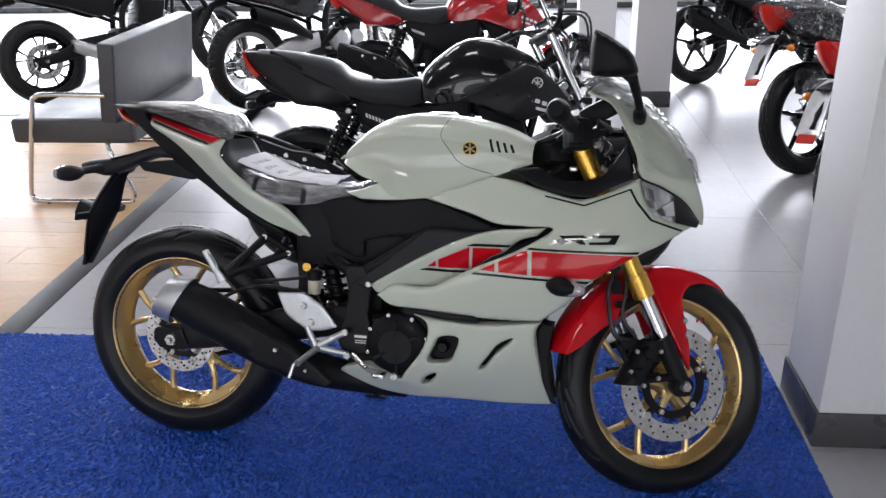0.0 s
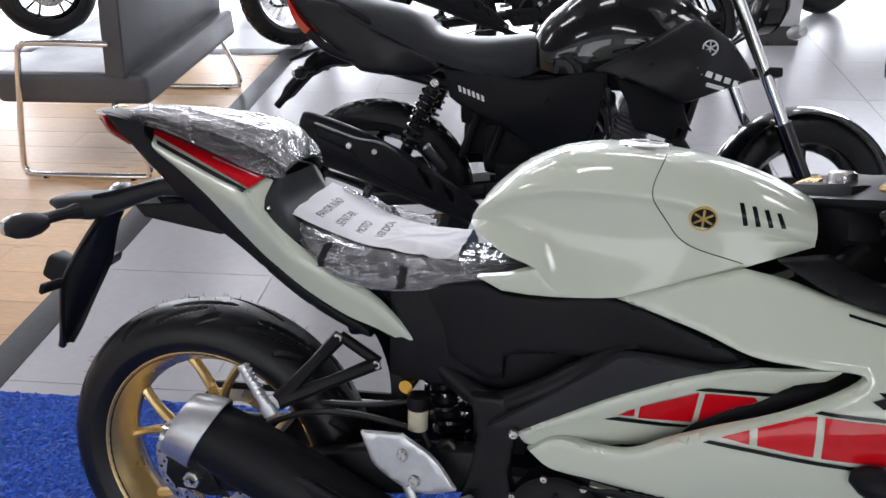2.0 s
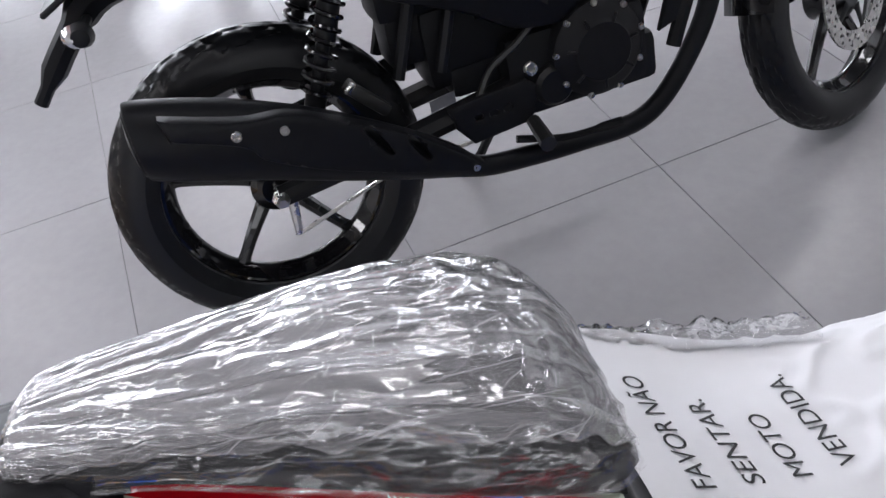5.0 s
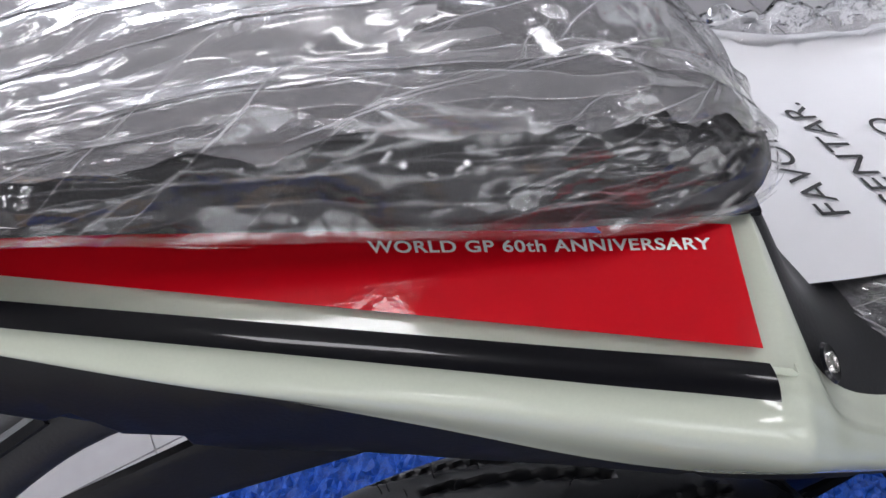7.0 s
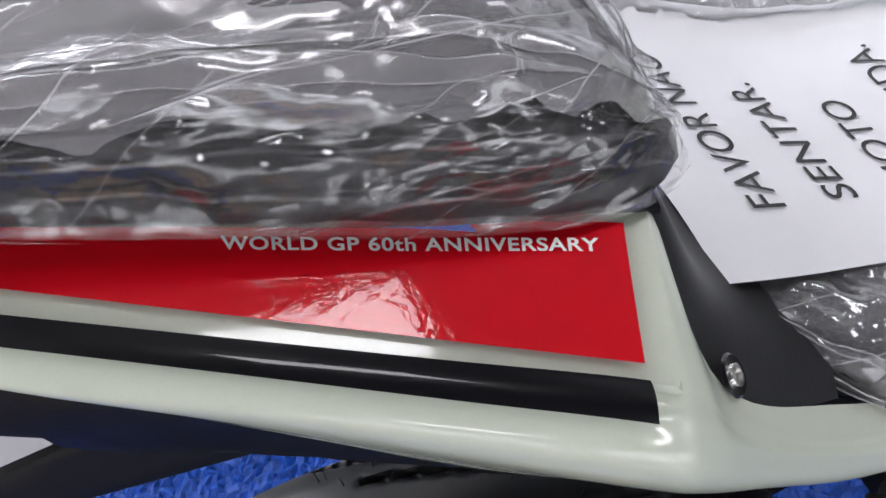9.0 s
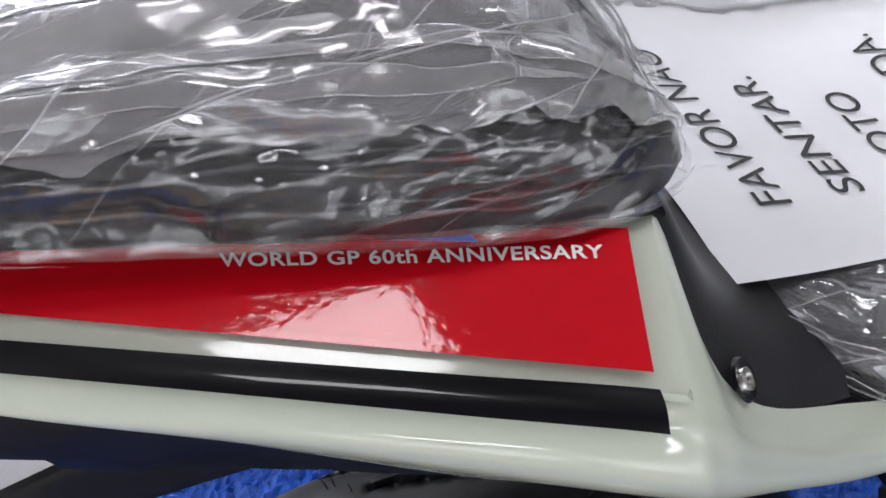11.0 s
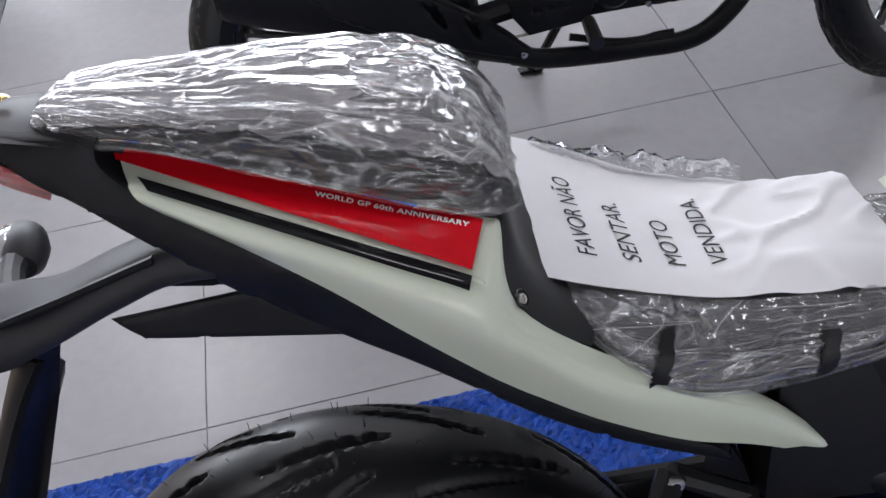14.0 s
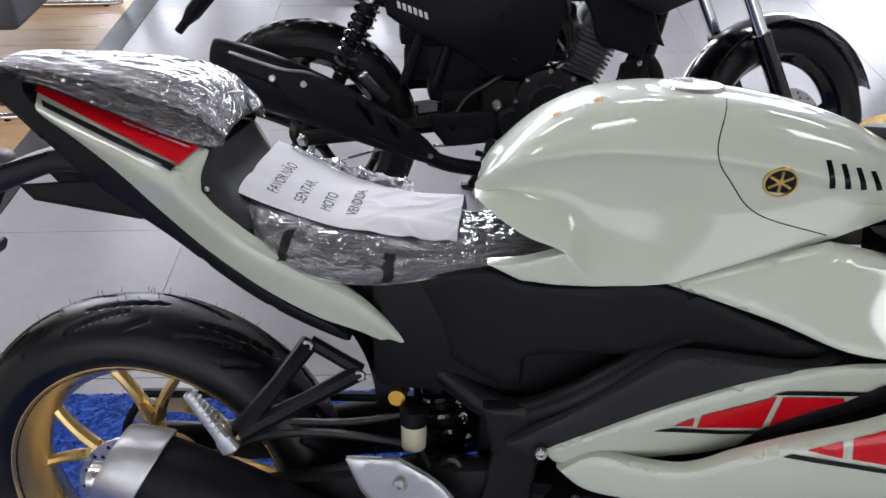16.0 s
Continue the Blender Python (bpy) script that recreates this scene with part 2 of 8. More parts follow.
def tube(pts, radius, sides=10, steps=0, closed=False, caps=True, flat=1.0):
    """A round bar along pts; radius may be a list, flat squeezes it sideways."""
    if steps:
        pts = spline(pts, steps, closed)
    pts = [Vector(p) for p in pts]
    k = len(pts)
    rad = [radius] * k if isinstance(radius, (int, float)) else [radius[0] + (radius[-1] - radius[0]) * i / (k - 1) if len(radius) == 2
                                                                     else radius[min(len(radius) - 1, round(i * (len(radius) - 1) / (k - 1)))] for i in range(k)]
    bm = bmesh.new()
    rings, side = [], None
    for i, p in enumerate(pts):
        a, b = (pts[i - 1] if i or closed else p), (pts[(i + 1) % k] if i < k - 1 or closed else p)
        t = (b - a).normalized()
        if side is None:
            side = t.cross(Vector((0, 0, 1)))
            if side.length < 0.2:
                side = t.cross(Vector((0, 1, 0)))
        side = (side - t * side.dot(t)).normalized()
        up = side.cross(t)
        rings.append([bm.verts.new(p + rad[i] * (side * math.cos(2 * math.pi * j / sides) * flat + up * math.sin(2 * math.pi * j / sides))) for j in range(sides)])
    for i in range(k if closed else k - 1):
        r, q = rings[i], rings[(i + 1) % k]
        for j in range(sides):
            bm.faces.new((r[j], r[(j + 1) % sides], q[(j + 1) % sides], q[j]))
    if caps and not closed:
        bm.faces.new(rings[0][::-1])
        bm.faces.new(rings[-1])
    return bm


def rod(a, b, r, r2=None, sides=16):
    return tube([a, b], [r, r if r2 is None else r2], sides)


def revolved(profile, n=64, closed=False, arc=None):
    """profile: (radius, y) pairs turned round the y axis."""
    bm = bmesh.new()
    rings = []
    for i in range(n):
        a = 2 * math.pi * i / n
        rings.append([bm.verts.new((r * math.cos(a), y, r * math.sin(a))) for r, y in profile])
    k = len(profile)
    for i in range(n):
        p, q = rings[i], rings[(i + 1) % n]
        for j in range(k if closed else k - 1):
            bm.faces.new((p[j], p[(j + 1) % k], q[(j + 1) % k], q[j]))
    bmesh.ops.remove_doubles(bm, verts=bm.verts[:], dist=1e-6)
    return bm


def box(sx, sy, sz, bevel=0.0, seg=2, at=(0, 0, 0)):
    bm = bmesh.new()
    bmesh.ops.create_cube(bm, size=1.0)
    for v in bm.verts:
        v.co = Vector((v.co.x * sx + at[0], v.co.y * sy + at[1], v.co.z * sz + at[2]))
    if bevel:
        bmesh.ops.bevel(bm, geom=bm.edges[:], offset=bevel, segments=seg, profile=0.6, affect="EDGES", clamp_overlap=True)
    return bm


def grid(rows, close_u=False, close_v=False):
    bm = bmesh.new()
    vs = [[bm.verts.new(p) for p in r] for r in rows]
    a, b = len(vs), len(vs[0])
    for i in range(a if close_u else a - 1):
        for j in range(b if close_v else b - 1):
            bm.faces.new((vs[i][j], vs[(i + 1) % a][j], vs[(i + 1) % a][(j + 1) % b], vs[i][(j + 1) % b]))
    return bm


def loft(sections, n, m, closed=False):
    """A smooth skin through the control sections, n rows by m columns."""
    cols = [spline(s, m, closed) for s in sections]
    rows = list(zip(*[spline([c[j] for c in cols], n) for j in range(m)]))
    return grid(rows, close_v=closed)


def thick(bm, t):
    """Gives an open skin a thickness."""
    bmesh.ops.recalc_face_normals(bm, faces=bm.faces[:])
    bmesh.ops.solidify(bm, geom=bm.faces[:], thickness=t)
    return bm


from mathutils.bvhtree import BVHTree
from mathutils.geometry import delaunay_2d_cdt


def smooth_outline(pts, step, sharp=()):
    """Resamples a closed outline; points whose index is in sharp stay corners."""
    k = len(pts)
    out = []
    if not sharp:
        length = sum((Vector(pts[i]) - Vector(pts[i - 1])).length for i in range(k))
        return [tuple(p)[:2] for p in spline([(*p, 0) for p in pts], max(12, int(length / step)), True)]
    marks = sorted(sharp)
    for a, b in zip(marks, marks[1:] + [marks[0] + k]):
        run = [(*pts[i % k], 0) for i in range(a, b + 1)]
        length = sum((Vector(run[i]) - Vector(run[i - 1])).length for i in range(1, len(run)))
        out += [tuple(p)[:2] for p in spline(run, max(3, int(length / step) + 1))[:-1]]
    return out


def inside(x, z, poly):
    c, j = False, len(poly) - 1
    for i in range(len(poly)):
        xi, zi, xj, zj = *poly[i], *poly[j]
        if (zi > z) != (zj > z) and x < (xj - xi) * (z - zi) / (zj - zi) + xi:
            c = not c
        j = i
    return c


def edge_gap(x, z, loops):
    pts = np.concatenate([np.array(l) for l in loops])
    nxt = np.concatenate([np.roll(np.array(l), -1, 0) for l in loops])
    d = nxt - pts
    f = np.clip(((x - pts[:, 0]) * d[:, 0] + (z - pts[:, 1]) * d[:, 1]) / np.maximum((d * d).sum(1), 1e-12), 0, 1)
    q = pts + d * f[:, None]
    return float(np.sqrt(((q - (x, z)) ** 2).sum(1).min()))


def panel(outline, depth, wall=0.012, rim=0.008, step=0.012, sharp=(), holes=(), back=False):
    """A moulded panel on the right side: outline in (x, z), depth(x, z) gives its y (negative is outwards); its rim turns inwards."""
    loops = [smooth_outline(outline, step, sharp)] + [smooth_outline(h, step * 0.7) for h in holes]
    pts, edges = [], []
    for lp in loops:
        o = len(pts)
        pts += [Vector(p) for p in lp]
        edges += [(o + i, o + (i + 1) % len(lp)) for i in range(len(lp))]
    nb = len(pts)
    xs, zs = [p[0] for p in loops[0]], [p[1] for p in loops[0]]
    g, rnd = step, random.Random(3)
    z = min(zs)
    row = 0
    while z < max(zs):
        x = min(xs) + (row % 2) * g / 2
        while x < max(xs):
            if inside(x, z, loops[0]) and not any(inside(x, z, h) for h in loops[1:]) and edge_gap(x, z, loops) > g * 0.5:
                pts.append(Vector((x, z)))
            x += g
        z += g * 0.87
        row += 1
    if rim:
        for lp in loops:
            k = len(lp)
            for i in range(k):
                t = Vector(lp[(i + 1) % k]) - Vector(lp[i - 1])
                nrm = Vector((-t.y, t.x)).normalized()
                for sgn in (1, -1):
                    for dist in (0.3, 0.75):
                        q = Vector(lp[i]) + nrm * sgn * rim * dist
                        if inside(q.x, q.y, loops[0]) and not any(inside(q.x, q.y, h) for h in loops[1:]) and edge_gap(q.x, q.y, loops) > rim * dist * 0.8:
                            pts.append(q)
    vs, es, fs, *_ = delaunay_2d_cdt(pts, edges, [], 0, 1e-5)
    bm = bmesh.new()
    made = []
    for p in vs:
        d = edge_gap(p.x, p.y, loops)
        drop = rim * (1 - math.sqrt(max(0.0, 1 - (1 - d / rim) ** 2))) if rim and d < rim else 0.0
        made.append(bm.verts.new((p.x, depth(p.x, p.y) + drop, p.y)))
    for f in fs:
        c = sum((vs[i] for i in f), Vector((0, 0))) / len(f)
        if inside(c.x, c.y, loops[0]) and not any(inside(c.x, c.y, h) for h in loops[1:]):
            bm.faces.new([made[i] for i in f])
    for v in [v for v in bm.verts if not v.link_faces]:
        bm.verts.remove(v)
    if back:
        ex = bmesh.ops.duplicate(bm, geom=bm.faces[:])
        old = {v: w for v, w in ex["vert_map"].items()} if "vert_map" in ex else {}
        for g2 in ex["geom"]:
            if isinstance(g2, bmesh.types.BMVert):
                g2.co.y += wall
        edges = [e for e in bm.edges if e.is_boundary]
        bmesh.ops.bridge_loops(bm, edges=edges)
    else:
        rimmed = [e for e in bm.edges if e.is_boundary]
        ex = bmesh.ops.extrude_edge_only(bm, edges=rimmed)
        for g2 in ex["geom"]:
            if isinstance(g2, bmesh.types.BMVert):
                g2.co.y += wall
    return bm


def flat_plate(outline, y, wall, rim=0.002, step=0.01, sharp=None, holes=()):
    sh = range(len(outline)) if sharp is None else sharp
    return panel(outline, lambda x, z: y, wall, rim, step, sh, holes, back=True)


def decal(outline, tree, lift=0.0012, step=0.01, sharp=None, side=-1):
    """A printed sheet laid on a skin: outline in (x, z), dropped on tree along y."""
    lp = smooth_outline(outline, step, range(len(outline)) if sharp is None else sharp)
    pts = [Vector(p) for p in lp]
    n = len(pts)
    xs, zs = [p[0] for p in lp], [p[1] for p in lp]
    z = min(zs) + step / 2
    while z < max(zs):
        x = min(xs) + step / 2
        while x < max(xs):
            if inside(x, z, lp) and edge_gap(x, z, [lp]) > step * 0.4:
                pts.append(Vector((x, z)))
            x += step
        z += step
    vs, es, fs, *_ = delaunay_2d_cdt(pts, [(i, (i + 1) % n) for i in range(n)], [], 0, 1e-6)
    bm = bmesh.new()
    made = []
    for p in vs:
        made.append(bm.verts.new((p.x, 0, p.y)))
    for f in fs:
        c = sum((vs[i] for i in f), Vector((0, 0))) / len(f)
        if inside(c.x, c.y, lp):
            bm.faces.new([made[i] for i in f])
    return dropped(bm, tree, lift, side)


def dropped(bm, tree, lift=0.0012, side=-1):
    last = None
    for v in bm.verts:
        hit = tree.ray_cast(Vector((v.co.x, side * 0.6, v.co.z)), Vector((0, -side, 0)))
        if hit[0] is None:
            near = tree.find_nearest(Vector((v.co.x, side * 0.2, v.co.z)))
            hit = near
        v.co.y = hit[0].y + side * lift
    for v in [v for v in bm.verts if not v.link_faces]:
        bm.verts.remove(v)
    return bm


def lettering(text, size, spacing=1.0, shear=0.0, fine=0.0, bold=0.0):
    """Words as a flat mesh in the xz plane, from the origin to the right."""
    cu = bpy.data.curves.new("letters", "FONT")
    cu.body, cu.size, cu.space_character, cu.shear, cu.offset = text, size, spacing, shear, bold
    ob = bpy.data.objects.new("letters", cu)
    scene.collection.objects.link(ob)
    me = ob.evaluated_get(bpy.context.evaluated_depsgraph_get()).to_mesh()
    bm = bmesh.new()
    bm.from_mesh(me)
    bpy.data.objects.remove(ob)
    bpy.data.curves.remove(cu)
    for v in bm.verts:
        v.co = Vector((v.co.x, 0, v.co.y))
    bmesh.ops.triangulate(bm, faces=bm.faces[:])
    if fine:
        for _ in range(3):
            long = [e for e in bm.edges if e.calc_length() > fine]
            if not long:
                break
            bmesh.ops.subdivide_edges(bm, edges=long, cuts=1)
            bmesh.ops.triangulate(bm, faces=bm.faces[:])
    return bm


def tree_of(*bms):
    out = bmesh.new()
    for b in bms:
        me = bpy.data.meshes.new("tmp")
        b.to_mesh(me)
        out.from_mesh(me)
        bpy.data.meshes.remove(me)
    t = BVHTree.FromBMesh(out)
    out.free()
    return t


# ---- the showroom ----
def slab(name, u0, u1, v0, v1, z0, z1, mat, bevel=0.0, parent=None, label="", category="", kind="structure"):
    bm = box(u1 - u0, v1 - v0, z1 - z0, bevel)
    ob = link(name, bm, mat, parent, "", 30)
    if parent is None:
        ob.matrix_world = room((u0 + u1) / 2, (v0 + v1) / 2, (z0 + z1) / 2)
        tagged(ob, label, category, "", kind)
    else:
        ob.location = ((u0 + u1) / 2, (v0 + v1) / 2, (z0 + z1) / 2)
    return ob


FLOOR_Z = -0.012
WEST, EAST, SOUTH, NORTH, CEIL_Z = -7.5, 7.0, -5.5, 9.0, 3.3
floor = slab("floor", WEST, EAST, SOUTH, NORTH, FLOOR_Z - 0.12, FLOOR_Z - 0.004, JOINT, 0, None, "pale grey polished porcelain tile showroom floor", "floor")
slab("ceiling", WEST, EAST, SOUTH, NORTH, CEIL_Z, CEIL_Z + 0.15, CEIL, 0, None, "plain grey showroom ceiling", "ceiling")


def walled(name, u0, u1, v0, v1, openings, along, label):
    """A wall with glazed openings (start, end, sill, head) along one axis; the rest of it is solid."""
    bms = []
    lo, hi = (u0, u1) if along == "u" else (v0, v1)
    cuts = sorted(openings)
    at = lo
    spans = []
    for a, b, s, h in cuts:
        spans.append((at, a, 0, CEIL_Z))
        if s > 0.02:
            spans.append((a, b, 0, s))
        spans.append((a, b, h, CEIL_Z))
        at = b
    spans.append((at, hi, 0, CEIL_Z))
    for a, b, s, h in spans:
        if b - a < 0.01:
            continue
        z0 = FLOOR_Z if s == 0 else s
        if along == "u":
            bms.append(box(b - a, v1 - v0, h - z0, 0, 2, ((a + b) / 2, (v0 + v1) / 2, (h + z0) / 2)))
        else:
            bms.append(box(u1 - u0, b - a, h - z0, 0, 2, ((u0 + u1) / 2, (a + b) / 2, (h + z0) / 2)))
    ob = link(name, joined(*bms), WALL_PAINT)
    ob.matrix_world = room(0, 0)
    return tagged(ob, label, "wall", "", "structure")


ALU = material("grey_window_frame", (0.25, 0.25, 0.26), 0.4, 0.6)
NORTH_WINDOWS = [(-6.9, -4.2, 0.05, 2.9), (-3.9, -0.9, 0.05, 2.9), (-0.6, 1.2, 0.05, 2.9), (2.6, 6.4, 0.05, 2.9)]
# the south windows are unseen, added to light the near side
SOUTH_FILL_WINDOWS = [(-5.5, -2.6, 0.6, 2.7), (-2.2, 0.6, 0.6, 2.7), (1.0, 3.8, 0.6, 2.7)]
walled("wall_north", WEST, EAST, NORTH, NORTH + 0.2, NORTH_WINDOWS, "u", "white painted wall with tall shop windows")
walled("wall_south", WEST, EAST, SOUTH - 0.2, SOUTH, SOUTH_FILL_WINDOWS, "u", "unseen white painted wall with wide windows added for fill light")
walled("wall_west", WEST - 0.2, WEST, SOUTH, NORTH, [], "v", "plain white painted showroom wall")
walled("wall_east", EAST, EAST + 0.2, SOUTH, NORTH, [], "v", "plain white painted showroom wall")
count = 0
for wall_v, wins in ((NORTH + 0.1, NORTH_WINDOWS), (SOUTH - 0.1, SOUTH_FILL_WINDOWS)):
    for a, b, s, h in wins:
        count += 1
        w = thing("window_%d" % count, room((a + b) / 2, wall_v, s), "tall fixed shop window with a grey metal surround", "window", "", "structure")
        bars = [box(b - a, 0.06, 0.05, 0.004, 1, (0, 0, 0.025)), box(b - a, 0.06, 0.05, 0.004, 1, (0, 0, h - s - 0.025)),
                box(0.05, 0.06, h - s - 0.1, 0.004, 1, (-(b - a) / 2 + 0.025, 0, (h - s) / 2)), box(0.05, 0.06, h - s - 0.1, 0.004, 1, ((b - a) / 2 - 0.025, 0, (h - s) / 2)),
                box(0.05, 0.058, h - s - 0.1, 0.004, 1, (0, 0, (h - s) / 2))]
        part("window_frame", joined(*bars), ALU, w)
        for sx in (-1, 1):
            p = part("pane", box((b - a) / 2 - 0.075, 0.008, h - s - 0.1, 0, 1, (sx * (b - a) / 4, 0, (h - s) / 2)), PANE, w)
            p.visible_shadow = False

# area lamps inside the windows: daylight from the north, added fill from the south
for a, b, s, h in NORTH_WINDOWS:
    area_lamp("window_daylight", room((a + b) / 2, NORTH - 0.03, (s + h) / 2) @ pose(0, 0, 0, -90, 0, 0), b - a - 0.2, h - s - 0.2, 310, (0.925, 0.96, 1.06))
for a, b, s, h in SOUTH_FILL_WINDOWS:
    area_lamp("window_daylight", room((a + b) / 2, SOUTH + 0.03, (s + h) / 2) @ pose(0, 0, 0, 90, 0, 0), b - a - 0.2, h - s - 0.2, 40, (0.96, 0.965, 1.03))

# ceiling luminaires; the two at v -3.4 are unseen, added as near-side fill
LED = glow("led_diffuser", (0.99, 0.975, 1.03), 13.0)
for i, (u, v) in enumerate([(-4.25, 0.78), (-1.85, 0.78), (0.30, 0.74), (2.95, 0.78), (-2.0, -3.4), (1.0, -3.4), (-3.6, 3.4), (-1.2, 3.4), (1.2, 3.4), (3.6, 3.4), (-2.4, 5.9), (0, 5.9), (2.4, 5.9)]):
    lx, ly = (0.76, 0.36) if i == 2 else (1.02, 0.51)
    c = thing("ceiling_light", room(u, v, CEIL_Z), "white rectangular recessed led ceiling panel, switched on", "ceiling light", "ceiling panels")
    part("frame_ring", joined(box(lx, 0.03, 0.03, 0.004, 1, (0, ly / 2, -0.015)), box(lx, 0.03, 0.03, 0.004, 1, (0, -ly / 2, -0.015)),
                              box(0.03, ly - 0.03, 0.03, 0.004, 1, (lx / 2 - 0.015, 0, -0.015)), box(0.03, ly - 0.03, 0.03, 0.004, 1, (-lx / 2 + 0.015, 0, -0.015))), WALL_PAINT, c)
    part("diffuser", box(lx - 0.064, ly - 0.034, 0.012, 0, 1, (0, 0, -0.012)), LED, c)

# pillars
for name, u0, u1, v0, v1, label in (("pillar_near", 1.842, 2.30, 0.026, 0.332, "white painted square pillar with a dark grey skirting, beside the blue mat"),
                                    ("pillar_far", 1.786, 2.044, 3.975, 4.30, "pale grey painted square pillar with a dark skirting"),
                                    ("pillar_back", 1.50, 1.82, 5.6, 5.9, "white painted pillar with a dark skirting at the back")):
    p = thing(name, room(0, 0), label, "pillar", "", "structure")
    slab("shaft", u0, u1, v0, v1, 0.1, CEIL_Z, WALL_PAINT, 0.004, p)
    slab("skirting", u0 - 0.008, u1 + 0.008, v0 - 0.008, v1 + 0.008, FLOOR_Z, 0.1, DARK_STONE, 0.003, p)
slab("baseboard", WEST, EAST, NORTH - 0.015, NORTH, FLOOR_Z, 0.05, DARK_STONE, 0.003, None, "dark grey stone skirting board along the shop windows", "skirting")

# blue loop mat
MAT_BLUE = material("blue_loop_pile", (0.003, 0.062, 0.36), 0.55, 0, 0, 0.55, 60, 0.8, 500, 330)
mat_u0, mat_u1, mat_v0, mat_v1 = -1.45, 1.825, -1.0, 0.56
cell = 0.0065
nu, nv = int((mat_u1 - mat_u0) / cell), int((mat_v1 - mat_v0) / cell)
gu, gv = np.meshgrid(np.linspace(mat_u0, mat_u1, nu + 1), np.linspace(mat_v0, mat_v1, nv + 1), indexing="ij")
rs = np.random.RandomState(4)
pile = rs.rand(nu + 1, nv + 1) * 0.010 - 0.011
pile[0, :] = pile[-1, :] = FLOOR_Z
pile[:, 0] = pile[:, -1] = FLOOR_Z
co = np.stack([gu + (rs.rand(nu + 1, nv + 1) - 0.5) * cell * 0.6, gv + (rs.rand(nu + 1, nv + 1) - 0.5) * cell * 0.6, pile], -1).reshape(-1, 3)
ids = np.arange((nu + 1) * (nv + 1)).reshape(nu + 1, nv + 1)
quads = np.stack([ids[:-1, :-1], ids[1:, :-1], ids[1:, 1:], ids[:-1, 1:]], -1).reshape(-1, 4)
me = bpy.data.meshes.new("floor_mat")
me.from_pydata(co.tolist(), [], quads.tolist())
me.materials.append(MAT_BLUE)
floor_mat = tagged(new("floor_mat", me), "bright blue loop-pile mat under the white motorcycle", "mat")
floor_mat.matrix_world = room(0, 0)

# wooden display floor, with a dark stone border
WOOD_U1, WOOD_V0, WOOD_V1 = -0.98, -2.6, 3.70
slab("stone_border", WOOD_U1, -0.865, WOOD_V0, WOOD_V1 + 0.115, FLOOR_Z - 0.004, FLOOR_Z + 0.002, BORDER, 0.001, None, "polished dark stone strip round the wood floor", "border")
slab("stone_border", WEST, WOOD_U1, WOOD_V1, WOOD_V1 + 0.115, FLOOR_Z - 0.004, FLOOR_Z + 0.002, BORDER, 0.001, None, "polished dark stone strip round the wood floor", "border")


def wood(name):
    m = material(name, (0.56, 0.355, 0.185), 0.34, 0, 0.0, 0.18, 2.5, 0.05, 120, 30, 0.5, 0.08, 0.10)
    n, l = m.node_tree.nodes, m.node_tree.links
    mp = n.new("ShaderNodeMapping")
    mp.inputs["Scale"].default_value = (1.0, 7.0, 1.0)
    tc = [x for x in n if x.type == "TEX_COORD"][0]
    l.new(tc.outputs["Object"], mp.inputs["Vector"])
    info, off = n.new("ShaderNodeObjectInfo"), n.new("ShaderNodeVectorMath")
    off.operation = "ADD"
    l.new(mp.outputs[0], off.inputs[0])
    l.new(info.outputs["Location"], off.inputs[1])
    for x in n:
        if x.type == "TEX_NOISE":
            l.new(off.outputs[0], x.inputs["Vector"])
    return m


OAK = wood("oak_plank")


# ---- the white sports motorcycle ----
def surface(ctrl):
    """A smooth height field y(x, z) through a few control places (x, z, y): a thin plate."""
    c = np.array(ctrl, float)
    k = len(c)
    d = np.linalg.norm(c[:, None, :2] - c[None, :, :2], axis=2)
    u = np.where(d > 0, d * d * np.log(np.maximum(d, 1e-9)), 0) + np.eye(k) * 2e-4
    p = np.c_[np.ones(k), c[:, :2]]
    a = np.block([[u, p], [p.T, np.zeros((3, 3))]])
    w = np.linalg.solve(a, np.r_[c[:, 2], 0, 0, 0])

    def depth(x, z):
        r = np.hypot(c[:, 0] - x, c[:, 1] - z)
        return float((w[:k] * np.where(r > 0, r * r * np.log(np.maximum(r, 1e-9)), 0)).sum() + w[k] + w[k + 1] * x + w[k + 2] * z)
    return depth


def tyre_profile(radius, width, rim_radius, n=22):
    """The cross-section of a tyre as (radius, y): round crown, bulging side walls, bead."""
    out = []
    for i in range(n + 1):
        a = math.pi * (i / n - 0.5)
        y = width / 2 * math.sin(a) / 1.0
        crown = math.cos(a) ** 0.75 if abs(a) < math.pi / 2 - 1e-6 else 0.0
        out.append((rim_radius + 0.022 + (radius - rim_radius - 0.022) * crown, y))
    rim_w = width * 0.36
    out = [(rim_radius - 0.004, -rim_w), (rim_radius + 0.006, -rim_w - 0.006)] + out + [(rim_radius + 0.006, rim_w + 0.006), (rim_radius - 0.004, rim_w)]
    return out


TREAD = ((0.000, 0.10, 0.120, 0.40), (0.050, 0.46, 0.150, 0.80), (0.015, 0.60, 0.060, 0.86))  # grooves: start and end as arc length and share of the half width


